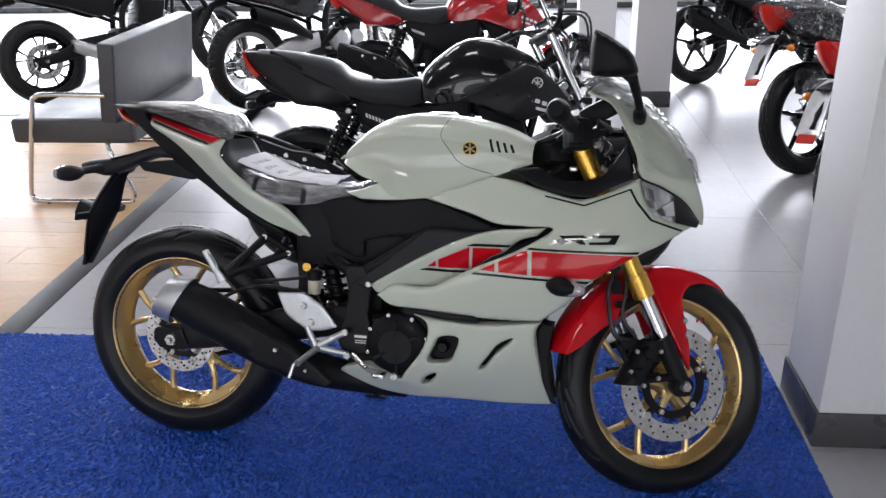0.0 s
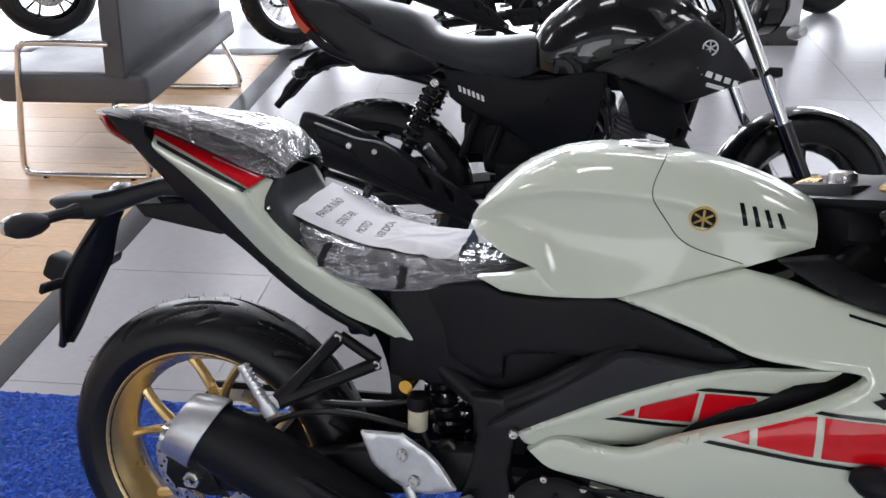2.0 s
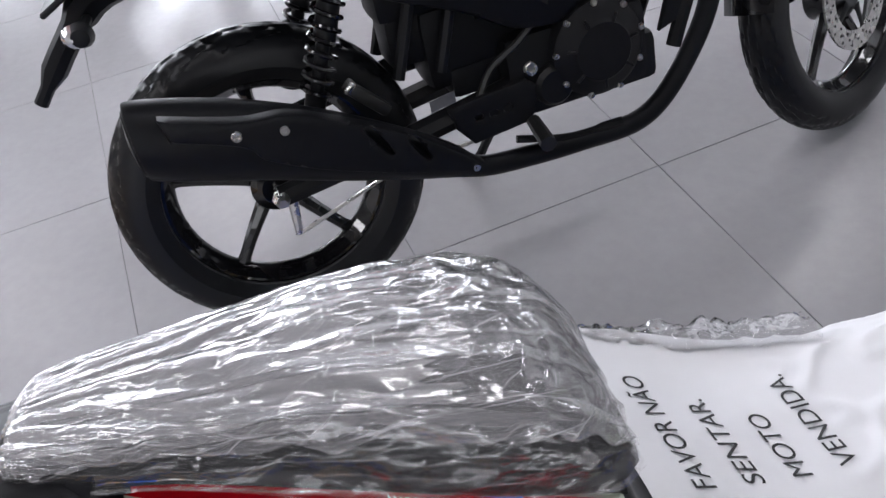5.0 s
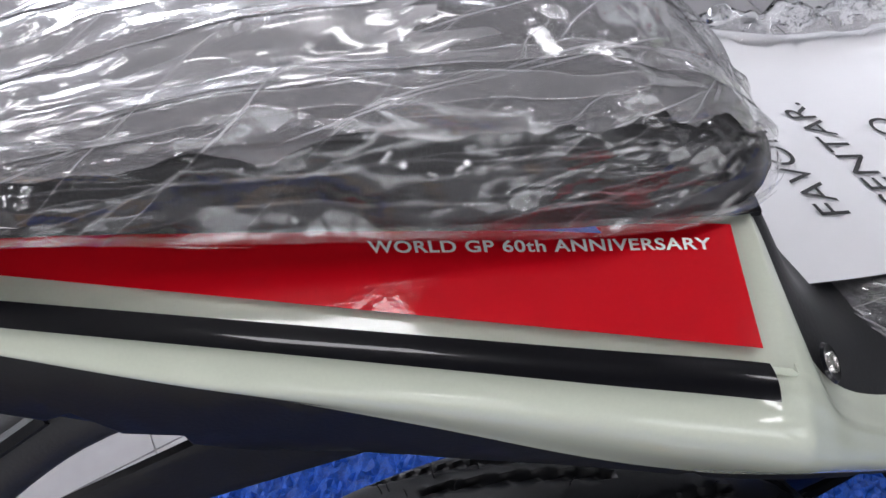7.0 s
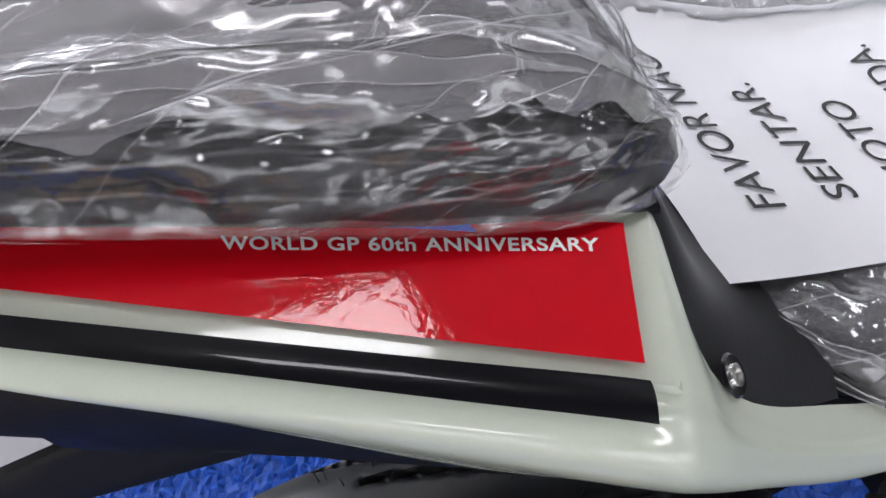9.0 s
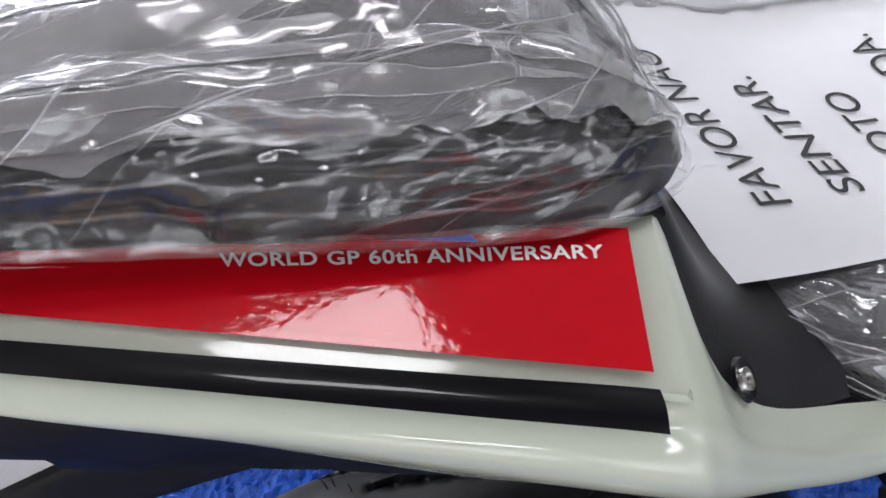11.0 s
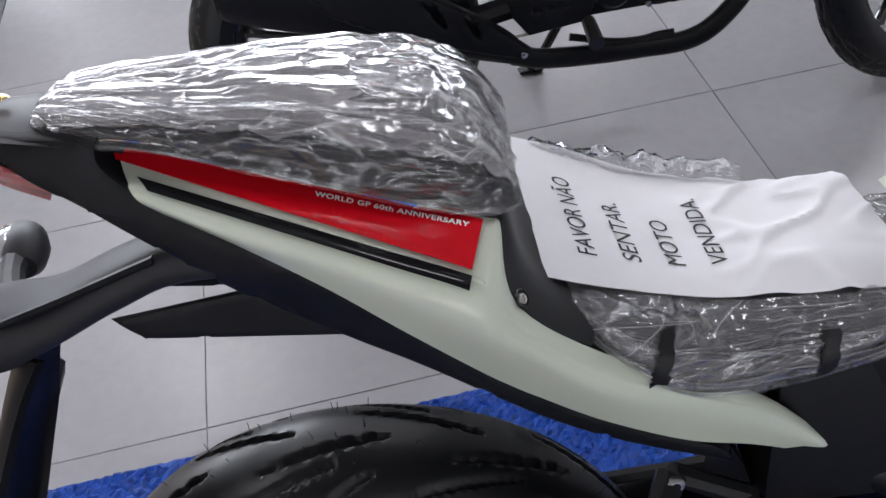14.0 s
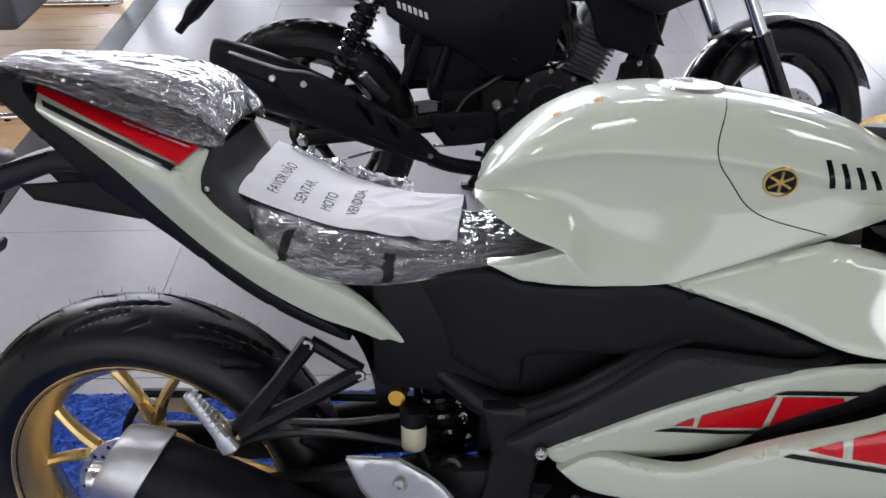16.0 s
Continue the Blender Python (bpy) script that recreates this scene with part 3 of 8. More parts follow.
def tyre(radius, width, rim_radius, pitches=14, n=220, knobs=0, n_cross=30):
    """A road tyre whose grooves are cut into the crown, or a knobbly one."""
    prof = tyre_profile(radius, width, rim_radius, n_cross)
    bm = revolved(prof, n, closed=True)
    pitch = 2 * math.pi * radius / pitches
    half = width / 2
    segs = [(Vector((a, b * half)), Vector((c, d * half))) for a, b, c, d in TREAD]
    for v in bm.verts:
        r = math.hypot(v.co.x, v.co.z)
        if r < rim_radius + 0.03:
            continue
        ang = math.atan2(v.co.z, v.co.x)
        f = abs(v.co.y) / half
        cut = 0.0
        if knobs:
            if f < 0.8:
                q = (ang * knobs / (2 * math.pi) + (0.5 if f > 0.3 else 0)) % 1.0
                cut = 0.008 if q < 0.32 or 0.27 < f < 0.34 else 0.0
        else:
            s_ = ((ang + math.pi) * radius + (pitch / 2 if v.co.y > 0 else 0)) % pitch
            for shift in (-pitch, 0, pitch):
                p = Vector((s_ + shift, abs(v.co.y)))
                for a_, b_ in segs:
                    d = b_ - a_
                    t = max(0.0, min(1.0, (p - a_).dot(d) / d.length_squared))
                    gap = (p - a_ - d * t).length
                    wide = 0.0046 * (0.45 + 0.55 * math.sin(math.pi * min(1, max(0, t * 0.8 + 0.15))))
                    if gap < wide:
                        cut = max(cut, 0.005 * (1 - (gap / wide) ** 3))
        k = (r - cut) / r
        v.co.x *= k
        v.co.z *= k
    return bm


def vent_hairs(radius, width, count, seed):
    """The thin rubber whiskers of a new tyre."""
    rng_ = random.Random(seed)
    bms = []
    for i in range(count):
        a, f = rng_.random() * 2 * math.pi, rng_.uniform(-0.75, 0.75)
        q = math.asin(f)
        r = 0.2379 + (radius - 0.2379) * math.cos(q) ** 0.75
        p = Vector((r * math.cos(a), f * width / 2, r * math.sin(a)))
        out = Vector((math.cos(a) * math.cos(q), f, math.sin(a) * math.cos(q))).normalized()
        bend = Vector((rng_.uniform(-1, 1), rng_.uniform(-1, 1), rng_.uniform(-1, 1))) * 0.0025
        bms.append(tube([p - out * 0.001, p + out * 0.004, p + out * 0.008 + bend], [0.0005, 0.0003], 4))
    return joined(*bms)


def rim(rim_radius, width, n=72):
    h = width / 2
    r = rim_radius
    outer = [(r + 0.010, -h - 0.003), (r + 0.012, -h + 0.004), (r, -h + 0.008), (r - 0.004, -h * 0.6), (r - 0.016, -h * 0.3)]
    inner_side = [(r + 0.002, -h - 0.003), (r - 0.003, -h + 0.001), (r - 0.005, -h + 0.006), (r - 0.010, -h * 0.80), (r - 0.018, -h * 0.52), (r - 0.026, -h * 0.28), (r - 0.030, -h * 0.12)]
    prof = outer + [(q, -y) for q, y in outer[::-1]] + [(q, -y) for q, y in inner_side] + [(r - 0.031, 0)] + inner_side[::-1]
    return revolved(prof, n, closed=True)


def spoke(a, a2, r0, r1, w0, w1, t0, t1):
    """One cast spoke from the hub to the rim, tapered, rounded, between the angles a and a2."""
    rows = []
    for i in range(8):
        f = i / 7
        r, ang = r0 + (r1 - r0) * f, a + (a2 - a) * f
        flare = 1 + 0.5 * max(0, (f - 0.8) / 0.2) ** 2 + 0.4 * max(0, (0.15 - f) / 0.15)
        w, t = (w0 + (w1 - w0) * f) * flare / 2, (t0 + (t1 - t0) * f) / 2
        c, tang = Vector((math.cos(ang), 0, math.sin(ang))), Vector((-math.sin(ang), 0, math.cos(ang)))
        rows.append([c * r + tang * (w * math.cos(q)) + Vector((0, t * math.sin(q), 0)) for q in [math.pi / 4 * k for k in range(8)]])
    return grid(rows, close_v=True)


def disc_brake(r_out, r_in, t=0.0045, holes=True, teeth=6):
    """A drilled brake disc with a wavy inner edge; the drilling is real holes on two rings."""
    bm = bmesh.new()
    n = 96
    loops_r = [r_in, r_in + (r_out - r_in) * 0.5, r_out]
    prof = [(r_in, -t / 2), (r_out, -t / 2), (r_out, t / 2), (r_in, t / 2)]
    return revolved(prof, n, closed=True)


def dots(count, r, y, rad, phase=0.0, rows=1, dr=0.0, skew=0.0):
    bms = []
    for i in range(count):
        for k in range(rows):
            a = 2 * math.pi * (i + phase + skew * k) / count
            rr = r + dr * k
            bms.append(moved(revolved([(0, -0.0006), (rad, -0.0006), (rad, 0.0006), (0, 0.0006)], 8), pose(rr * math.cos(a), y, rr * math.sin(a))))
    return joined(*bms)


def bolt(at, r=0.006, h=0.006, side=-1):
    """A hexagon-socket bolt that looks out sideways."""
    y = at[1]
    prof = [(0, -h * 0.4), (r * 0.45, -h * 0.4), (r * 0.5, -h), (r * 0.85, -h), (r, -h * 0.7), (r, 0), (0, 0)]
    bm = moved(revolved(prof, 12), pose(at[0], y, at[2]))
    if side > 0:
        for v in bm.verts:
            v.co.y = 2 * y - v.co.y
    return bm


def sports_wheel(parent, name, centre, turn, radius, width, rim_w, paint, spokes, disc, side_disc, label, rim_r=0.2159):
    """A cast wheel: tyre, rim, split spokes, hub, drilled disc."""
    w = new(name)
    w.parent = parent
    w.matrix_basis = turn @ pose(*centre) if turn is not None else pose(*centre)
    tagged(w, label)
    part("tyre", tyre(radius, width, rim_r, 11, 900, 0, 64), RUBBER, w, "new black road tyre with slanting grooves", 50)
    tagged(part("vent_hair", vent_hairs(radius, width, 170, 3), RUBBER, w), kind="stuff")
    part("rim", rim(rim_r, rim_w), paint, w)
    k = spokes
    for i in range(k):
        a = 2 * math.pi * i / k + 0.35
        part("spoke", joined(spoke(a, a, 0.035, 0.120, 0.034, 0.030, 0.034, 0.028), spoke(a + 0.05, a + 0.29, 0.105, rim_r - 0.022, 0.020, 0.017, 0.026, 0.022), spoke(a - 0.05, a - 0.29, 0.105, rim_r - 0.022, 0.020, 0.017, 0.026, 0.022)), paint, w)
    part("hub", revolved([(0, -0.055), (0.028, -0.055), (0.034, -0.045), (0.036, 0), (0.048, 0.02), (0.048, 0.045), (0, 0.045)], 32), paint, w)
    if disc:
        y = side_disc
        d = part("brake_disc", disc_brake(disc, disc * 0.70), STEEL, w, "drilled steel brake disc")
        d.location = (0, y, 0)
        part("drilling", joined(dots(20, disc * 0.77, -0.0024, 0.0032, 0, 3, disc * 0.075, 0.33), dots(20, disc * 0.77, 0.0024, 0.0032, 0, 3, disc * 0.075, 0.33)), MATT, d)
        ring = [moved(revolved([(disc * 0.46, -0.003), (disc * 0.60, -0.003), (disc * 0.60, 0.003), (disc * 0.46, 0.003)], 48, True), pose(0, y, 0))]
        for i in range(5):
            a = 2 * math.pi * i / 5 + 0.2
            ring.append(moved(spoke(a, a, disc * 0.55, disc * 0.74, 0.020, 0.016, 0.006, 0.005), pose(0, y, 0)))
        part("disc_carrier", joined(*ring), SATIN, w)
        star = [moved(spoke(2 * math.pi * i / 5 + 0.5, 2 * math.pi * i / 5 + 0.5, 0.025, disc * 0.53, 0.026, 0.022, 0.012, 0.010), pose(0, y + 0.006, 0)) for i in range(5)]
        part("hub_star", joined(*star), paint, w)
        for i in range(5):
            part("disc_bolt", bolt((disc * 0.53 * math.cos(2 * math.pi * i / 5 + 0.5), y - 0.003, disc * 0.53 * math.sin(2 * math.pi * i / 5 + 0.5)), 0.008, 0.005), STEEL, w)
            part("disc_button", bolt((disc * 0.73 * math.cos(2 * math.pi * i / 5 + 0.2), y - 0.002, disc * 0.73 * math.sin(2 * math.pi * i / 5 + 0.2)), 0.010, 0.004), STEEL, w)
    return w


BIKE_LEAN = 14.0
bike = thing("sports_motorcycle", pose(0, 0, -0.006, -BIKE_LEAN), "pearl white sports motorcycle with red stripes and gold wheels", "motorcycle")

# wheels
sports_wheel(bike, "rear_wheel", (0.0, 0, 0.314), None, 0.314, 0.142, 0.105, GOLD_PAINT, 5, 0.110, -0.062, "gold cast rear wheel", 0.224)
RAKE, STEER = 23.5, 30.0
HEAD = Vector((1.345, 0, 0.293))
FRONT_X = 1.370
axis = Vector((-math.sin(radians(RAKE)), 0, math.cos(radians(RAKE))))
STEERED = Matrix.Translation(HEAD) @ Matrix.Rotation(radians(STEER), 4, axis) @ Matrix.Translation(-HEAD)
sports_wheel(bike, "front_wheel", (FRONT_X, 0, 0.296), STEERED, 0.296, 0.112, 0.080, GOLD_PAINT, 5, 0.149, -0.062, "gold cast front wheel turned to the side", 0.229)

# tail panels: a skin lofted over cross-sections, whose control lines are the printed stripes' edges
def tail_section(f, shoulder, foot):
    """A section of the tail a share f of the way along the straight printed stripes."""
    ends = (((-0.119, -0.009, 0.946), (0.150, -0.080, 0.889)), ((-0.114, -0.013, 0.944), (0.147, -0.086, 0.888)), ((-0.106, -0.0255, 0.9375), (0.1355, -0.125, 0.8763)),
            ((-0.099, -0.0370, 0.9322), (0.1347, -0.1300, 0.8749)), ((-0.0895, -0.0485, 0.9263), (0.133, -0.139, 0.8722)))
    return [tuple(p + (q - p) * f for p, q in zip(*e)) for e in ends] + [shoulder, foot]


TAIL = [  # each: inner edge, red top, red foot, black top, black foot, shoulder, lower edge
    tail_section(0.0, (-0.083, -0.057, 0.920), (-0.077, -0.054, 0.910)), tail_section(0.28, (-0.026, -0.083, 0.902), (-0.023, -0.075, 0.888)), tail_section(0.55, (0.035, -0.107, 0.885), (0.036, -0.094, 0.856)),
    tail_section(0.78, (0.084, -0.127, 0.868), (0.085, -0.103, 0.818)), tail_section(1.0, (0.130, -0.145, 0.850), (0.126, -0.104, 0.782)),
    [(0.158, -0.083, 0.885), (0.156, -0.092, 0.883), (0.150, -0.128, 0.868), (0.149, -0.134, 0.865), (0.148, -0.142, 0.858), (0.146, -0.145, 0.835), (0.150, -0.102, 0.760)],
    [(0.162, -0.121, 0.846), (0.162, -0.125, 0.844), (0.164, -0.131, 0.839), (0.165, -0.134, 0.836), (0.167, -0.138, 0.830), (0.170, -0.138, 0.808), (0.178, -0.100, 0.738)],
    ]
TAIL += [
    [(0.214, -0.111, 0.790), (0.214, -0.115, 0.788), (0.214, -0.120, 0.785), (0.215, -0.123, 0.782), (0.216, -0.126, 0.776), (0.219, -0.124, 0.756), (0.226, -0.097, 0.704)],
    [(0.284, -0.102, 0.746), (0.284, -0.106, 0.745), (0.284, -0.110, 0.742), (0.284, -0.112, 0.739), (0.285, -0.114, 0.734), (0.287, -0.111, 0.715), (0.292, -0.092, 0.668)],
    [(0.352, -0.090, 0.703), (0.352, -0.093, 0.702), (0.352, -0.096, 0.699), (0.352, -0.098, 0.696), (0.352, -0.099, 0.691), (0.351, -0.097, 0.676), (0.352, -0.084, 0.645)],
    [(0.429, -0.078, 0.620), (0.429, -0.079, 0.619), (0.429, -0.080, 0.618), (0.429, -0.080, 0.617), (0.429, -0.080, 0.616), (0.428, -0.079, 0.614), (0.426, -0.076, 0.611)]]
FINE = 8
tail_cols = [spline(sec, 6 * FINE + 1) for sec in TAIL]
tail_rows = list(zip(*[spline([c[j] for c in tail_cols], 10 * FINE + 1) for j in range(6 * FINE + 1)]))


def lifted(rows, h):
    """The rows of a skin raised along its normals."""
    bm = grid(rows)
    bmesh.ops.recalc_face_normals(bm, faces=bm.faces[:])
    bm.normal_update()
    flip = 1 if sum(v.normal.z for v in bm.verts) > 0 else -1
    for v in bm.verts:
        v.co += v.normal * h * flip
    return bm


tail_bm = joined(grid(tail_rows), lifted(tail_rows, -0.0025))
rimmed = [e for e in tail_bm.edges if e.is_boundary]
bmesh.ops.bridge_loops(tail_bm, edges=rimmed)
tail_left = mirrored(tail_bm)
tail_ob = part("tail_panel", tail_bm, PEARL, bike, "pearl white tail panel with a red stripe", 60)
part("tail_panel", tail_left, PEARL, bike, "pearl white tail panel", 60)
part("red_stripe", lifted([r[FINE:2 * FINE + 1] for r in tail_rows[:4 * FINE + 1]], 0.0030), RED, tail_ob)
part("black_stripe", lifted([r[3 * FINE:4 * FINE + 1] for r in tail_rows[2:4 * FINE + 1]], 0.0030), STRIPE, tail_ob)
red_top, red_foot = [r[FINE] for r in tail_rows[:4 * FINE + 1]], [r[2 * FINE] for r in tail_rows[:4 * FINE + 1]]
words = lettering("WORLD GP 60th ANNIVERSARY", 0.0058, 1.08, 0, 0.003, 0.00012)
wide = max(v.co.x for v in words.verts)
for v in words.verts:
    x, h = 0.038 + v.co.x / wide * 0.101, v.co.z
    i = max(k for k in range(len(red_top) - 1) if red_top[k].x <= x)
    f = (x - red_top[i].x) / (red_top[i + 1].x - red_top[i].x)
    top, foot = red_top[i].lerp(red_top[min(i + 1, len(red_top) - 1)], f), red_foot[i].lerp(red_foot[i + 1], f)
    run = (foot - top).normalized()
    nrm = run.cross(Vector((1, 0, -0.25)).normalized()).normalized()
    nrm = nrm if nrm.z > 0 else -nrm
    v.co = top + run * (0.0058 + 0.0042 - h) + nrm * 0.0041
part("lettering", words, WHITE_PRINT, tail_ob)
part("tape", grid([[(0.066, -0.068, 0.9145), (0.084, -0.0745, 0.9120), (0.104, -0.0800, 0.9065)], [(0.070, -0.0730, 0.9120), (0.086, -0.0780, 0.9090), (0.106, -0.0838, 0.9035)]]), BLUE_TAPE, tail_ob, "strip of blue tape")

# undertail, tail light, number plate carrier
under_depth = surface([(-0.20, 0.965, -0.03), (-0.15, 0.93, -0.05), (0.0, 0.85, -0.075), (0.0, 0.81, -0.06), (0.2, 0.70, -0.085), (0.33, 0.64, -0.085), (-0.08, 0.95, -0.05), (0.2, 0.76, -0.1)])
UNDER = [(-0.205, 0.972), (-0.10, 0.962), (-0.10, 0.94), (-0.06, 0.905), (0.02, 0.862), (0.09, 0.80), (0.17, 0.735), (0.25, 0.682), (0.33, 0.645), (0.325, 0.628), (0.22, 0.672), (0.10, 0.752), (0.005, 0.808), (-0.14, 0.925)]
under_bm = panel(UNDER, under_depth, 0.03, 0.006, 0.014, (0, 1, 8, 13))
part("undertail_cover", mirrored(under_bm), MATT, bike)
part("undertail_cover", under_bm, MATT, bike)
part("undertail_tray", loft([[(-0.19, y, 0.955) for y in (-0.03, 0, 0.03)], [(0.0, y, 0.825) for y in (-0.055, 0, 0.055)], [(0.30, y, 0.655) for y in (-0.07, 0, 0.07)]], 14, 7), MATT, bike)
part("tail_top", loft([[(-0.215, y, 0.972 - y * y * 3) for y in (-0.03, -0.015, 0, 0.015, 0.03)], [(-0.15, y, 0.970 - y * y * 3) for y in (-0.045, -0.02, 0, 0.02, 0.045)],
                       [(-0.085, y, 0.962 - y * y * 6) for y in (-0.046, -0.023, 0, 0.023, 0.046)]], 10, 9), GREY_PLASTIC, bike)
part("emblem", moved(revolved([(0, 0.0015), (0.010, 0.0015), (0.013, 0.0)], 24), pose(-0.188, 0.012, 0.9765, 90, 0, 0) @ Matrix.Diagonal((1.0, 1.0, 0.6, 1.0))), GOLD_BADGE, bike, "small oval gold emblem")
part("tail_light", loft([[(-0.206, -0.031, 0.960), (-0.222, 0, 0.958), (-0.206, 0.031, 0.960)], [(-0.175, -0.047, 0.940), (-0.205, 0, 0.930), (-0.175, 0.047, 0.940)],
                         [(-0.142, -0.052, 0.924), (-0.160, 0, 0.910), (-0.142, 0.052, 0.924)]], 8, 12), RED_LENS, bike, "red tail light lens")
def bar_section(x, top, low, half):
    return [(x, -half, low + 0.3 * (top - low)), (x, -half, top - 0.3 * (top - low)), (x, -half * 0.75, top), (x, 0, top + 0.002), (x, half * 0.75, top), (x, half, top - 0.3 * (top - low)), (x, half, low + 0.3 * (top - low)), (x, half * 0.6, low), (x, -half * 0.6, low)]


ARM = [(0.02, 0.850, 0.815, 0.030), (-0.08, 0.856, 0.824, 0.028), (-0.14, 0.840, 0.806, 0.030), (-0.20, 0.816, 0.780, 0.036), (-0.25, 0.810, 0.764, 0.044), (-0.30, 0.803, 0.772, 0.040), (-0.335, 0.795, 0.782, 0.022)]
# lighter grey puts the reflection on the arm's top face into its colour
carrier = part("plate_carrier", loft([bar_section(*r) for r in ARM], 40, 36, True), GREY_PLASTIC, bike)
part("arm_rib", tube([(-0.10, -0.024, 0.850), (-0.17, -0.027, 0.828), (-0.23, -0.032, 0.812)], 0.004, 6, 10), MATT, carrier)
shield = []
for x, z, half in ((-0.225, 0.775, 0.036), (-0.246, 0.745, 0.045), (-0.270, 0.700, 0.062), (-0.293, 0.650, 0.074), (-0.318, 0.580, 0.054), (-0.338, 0.520, 0.032), (-0.351, 0.487, 0.016)):
    shield.append([(x + 0.012, -half, z), (x, -half * 0.82, z), (x - 0.010, -half * 0.3, z), (x - 0.012, 0, z), (x - 0.010, half * 0.3, z), (x, half * 0.82, z), (x + 0.012, half, z)])
fender = part("rear_fender", thick(loft(shield, 26, 19), 0.008), MATT, bike)
for s in (-1, 1):
    part("reflector_tab", moved(box(0.012, 0.05, 0.022, 0.004, 1), pose(-0.288, s * 0.095, 0.650, 0, 20, 10 * s)), MATT, fender)
part("plate_lamp", joined(moved(box(0.045, 0.05, 0.050, 0.010, 2), pose(-0.335, -0.005, 0.655, 0, 25, 0)), rod((-0.30, 0, 0.66), (-0.33, 0, 0.655), 0.012)), MATT, fender)
part("undertail_wedge", flat_plate([(-0.145, 0.806), (-0.124, 0.784), (0.03, 0.766), (0.06, 0.775), (-0.03, 0.820)], -0.035, 0.07, 0.004), MATT, bike)
for s in (-1, 1):
    stalk = part("rear_indicator", tube([(-0.255, s * 0.035, 0.785), (-0.275, s * 0.08, 0.782), (-0.285, s * 0.115, 0.779)], [0.015, 0.011, 0.013], 10, 8), GREY_PLASTIC, bike)
    part("indicator_body", moved(revolved([(0, -0.040), (0.012, -0.037), (0.020, -0.022), (0.023, 0.0), (0.020, 0.022), (0.012, 0.038), (0, 0.041)], 20), pose(-0.288, s * 0.142, 0.777, 0, 0, 18 * s)), GREY_PLASTIC, stalk)
    part("lens", moved(revolved([(0, -0.034), (0.012, -0.031), (0.019, -0.018), (0.021, 0.0), (0.019, 0.018), (0.012, 0.032), (0, 0.035)], 20), pose(-0.300, s * 0.145, 0.777, 0, 0, 18 * s)), CLEAR_LENS, stalk)

# tank
TANK = [  # x, top height, half width at shoulder, shoulder height, half width at bottom, bottom height
    (0.494, 0.852, 0.050, 0.848, 0.060, 0.842), (0.512, 0.885, 0.075, 0.868, 0.092, 0.836), (0.560, 0.932, 0.096, 0.898, 0.116, 0.812), (0.610, 0.960, 0.108, 0.914, 0.124, 0.796), (0.645, 0.971, 0.114, 0.920, 0.126, 0.765),
    (0.70, 0.979, 0.118, 0.923, 0.126, 0.760), (0.78, 0.977, 0.117, 0.920, 0.120, 0.775), (0.86, 0.967, 0.111, 0.910, 0.112, 0.805), (0.94, 0.946, 0.102, 0.896, 0.102, 0.838), (1.005, 0.916, 0.09, 0.880, 0.085, 0.862)]
rows = []
for x, zt, hw, zs, hb, zb in TANK:
    tuck = float(np.interp(x, [0.50, 0.56, 0.64, 0.76, 0.86, 0.95], [0.98, 0.95, 0.91, 0.92, 0.96, 0.99]))
    half = [(0.0, zt), (hw * 0.45, zt - 0.004), (hw * 0.78, zt - (zt - zs) * 0.38), (hw * 1.02, zs + 0.004), (hw * 0.97, zs - 0.018), (hw * tuck, (zs + zb) / 2), (hb, zb)]
    rows.append([(x, -y, z) for y, z in half[::-1]] + [(x, y, z) for y, z in half[1:]])
tank_bm = loft(rows, 60, 61)
tank_tree = tree_of(tank_bm)
tank = part("fuel_tank", tank_bm, PEARL, bike, "pearl white fuel tank")
COVER = [(0.792, 0.985), (0.772, 0.93), (0.795, 0.888), (0.83, 0.853), (0.91, 0.832), (0.96, 0.842), (1.004, 0.864), (1.0, 0.90), (0.95, 0.955), (0.88, 0.98)]


def badge(parent, x, z, r, tree, rotation=0):
    """A round emblem: a raised ring over a dark field with crossed bars."""
    hit = tree.ray_cast(Vector((x, -0.6, z)), Vector((0, 1, 0)))
    nrm = hit[1] if hit[1].y < 0 else -hit[1]
    m = Matrix.Translation(hit[0]) @ nrm.to_track_quat("-Y", "Z").to_matrix().to_4x4()
    field = part("badge", moved(revolved([(0, -0.002), (r * 0.85, -0.002), (r * 0.9, 0.003), (0, 0.003)], 32), m), STRIPE, parent, "round gold badge")
    part("badge_ring", moved(revolved([(r * 0.84, 0), (r * 0.86, -0.0045), (r * 0.97, -0.0045), (r, 0)], 36), m), GOLD_BADGE, field)
    bars = [moved(box(r * 1.5, 0.0025, r * 0.17, 0.0008, 1), pose(0, -0.003, 0, 0, 30 + 60 * i, 0)) for i in range(3)]
    part("badge_bars", moved(joined(*bars), m), GOLD_BADGE, field)


badge(tank, 0.847, 0.895, 0.020, tank_tree)
seam = [Vector((x, 0, z)) for x, z in COVER[:5]]
seam_pts = []
for p in spline(seam, 40):
    h = tank_tree.ray_cast(Vector((p.x, -0.6, p.z)), Vector((0, 1, 0)))
    if h[0] is not None:
        seam_pts.append(h[0])
part("tank_seam", tube(seam_pts, 0.0008, 6), STRIPE, tank)
for i in range(4):
    x = 0.894 + i * 0.0175
    slot = decal([(x, 0.921 - i * 0.004), (x + 0.0065, 0.921 - i * 0.004), (x + 0.0155, 0.889), (x + 0.009, 0.888)], tank_tree, 0.0008, 0.005)
    part("slot", slot, STRIPE, tank)
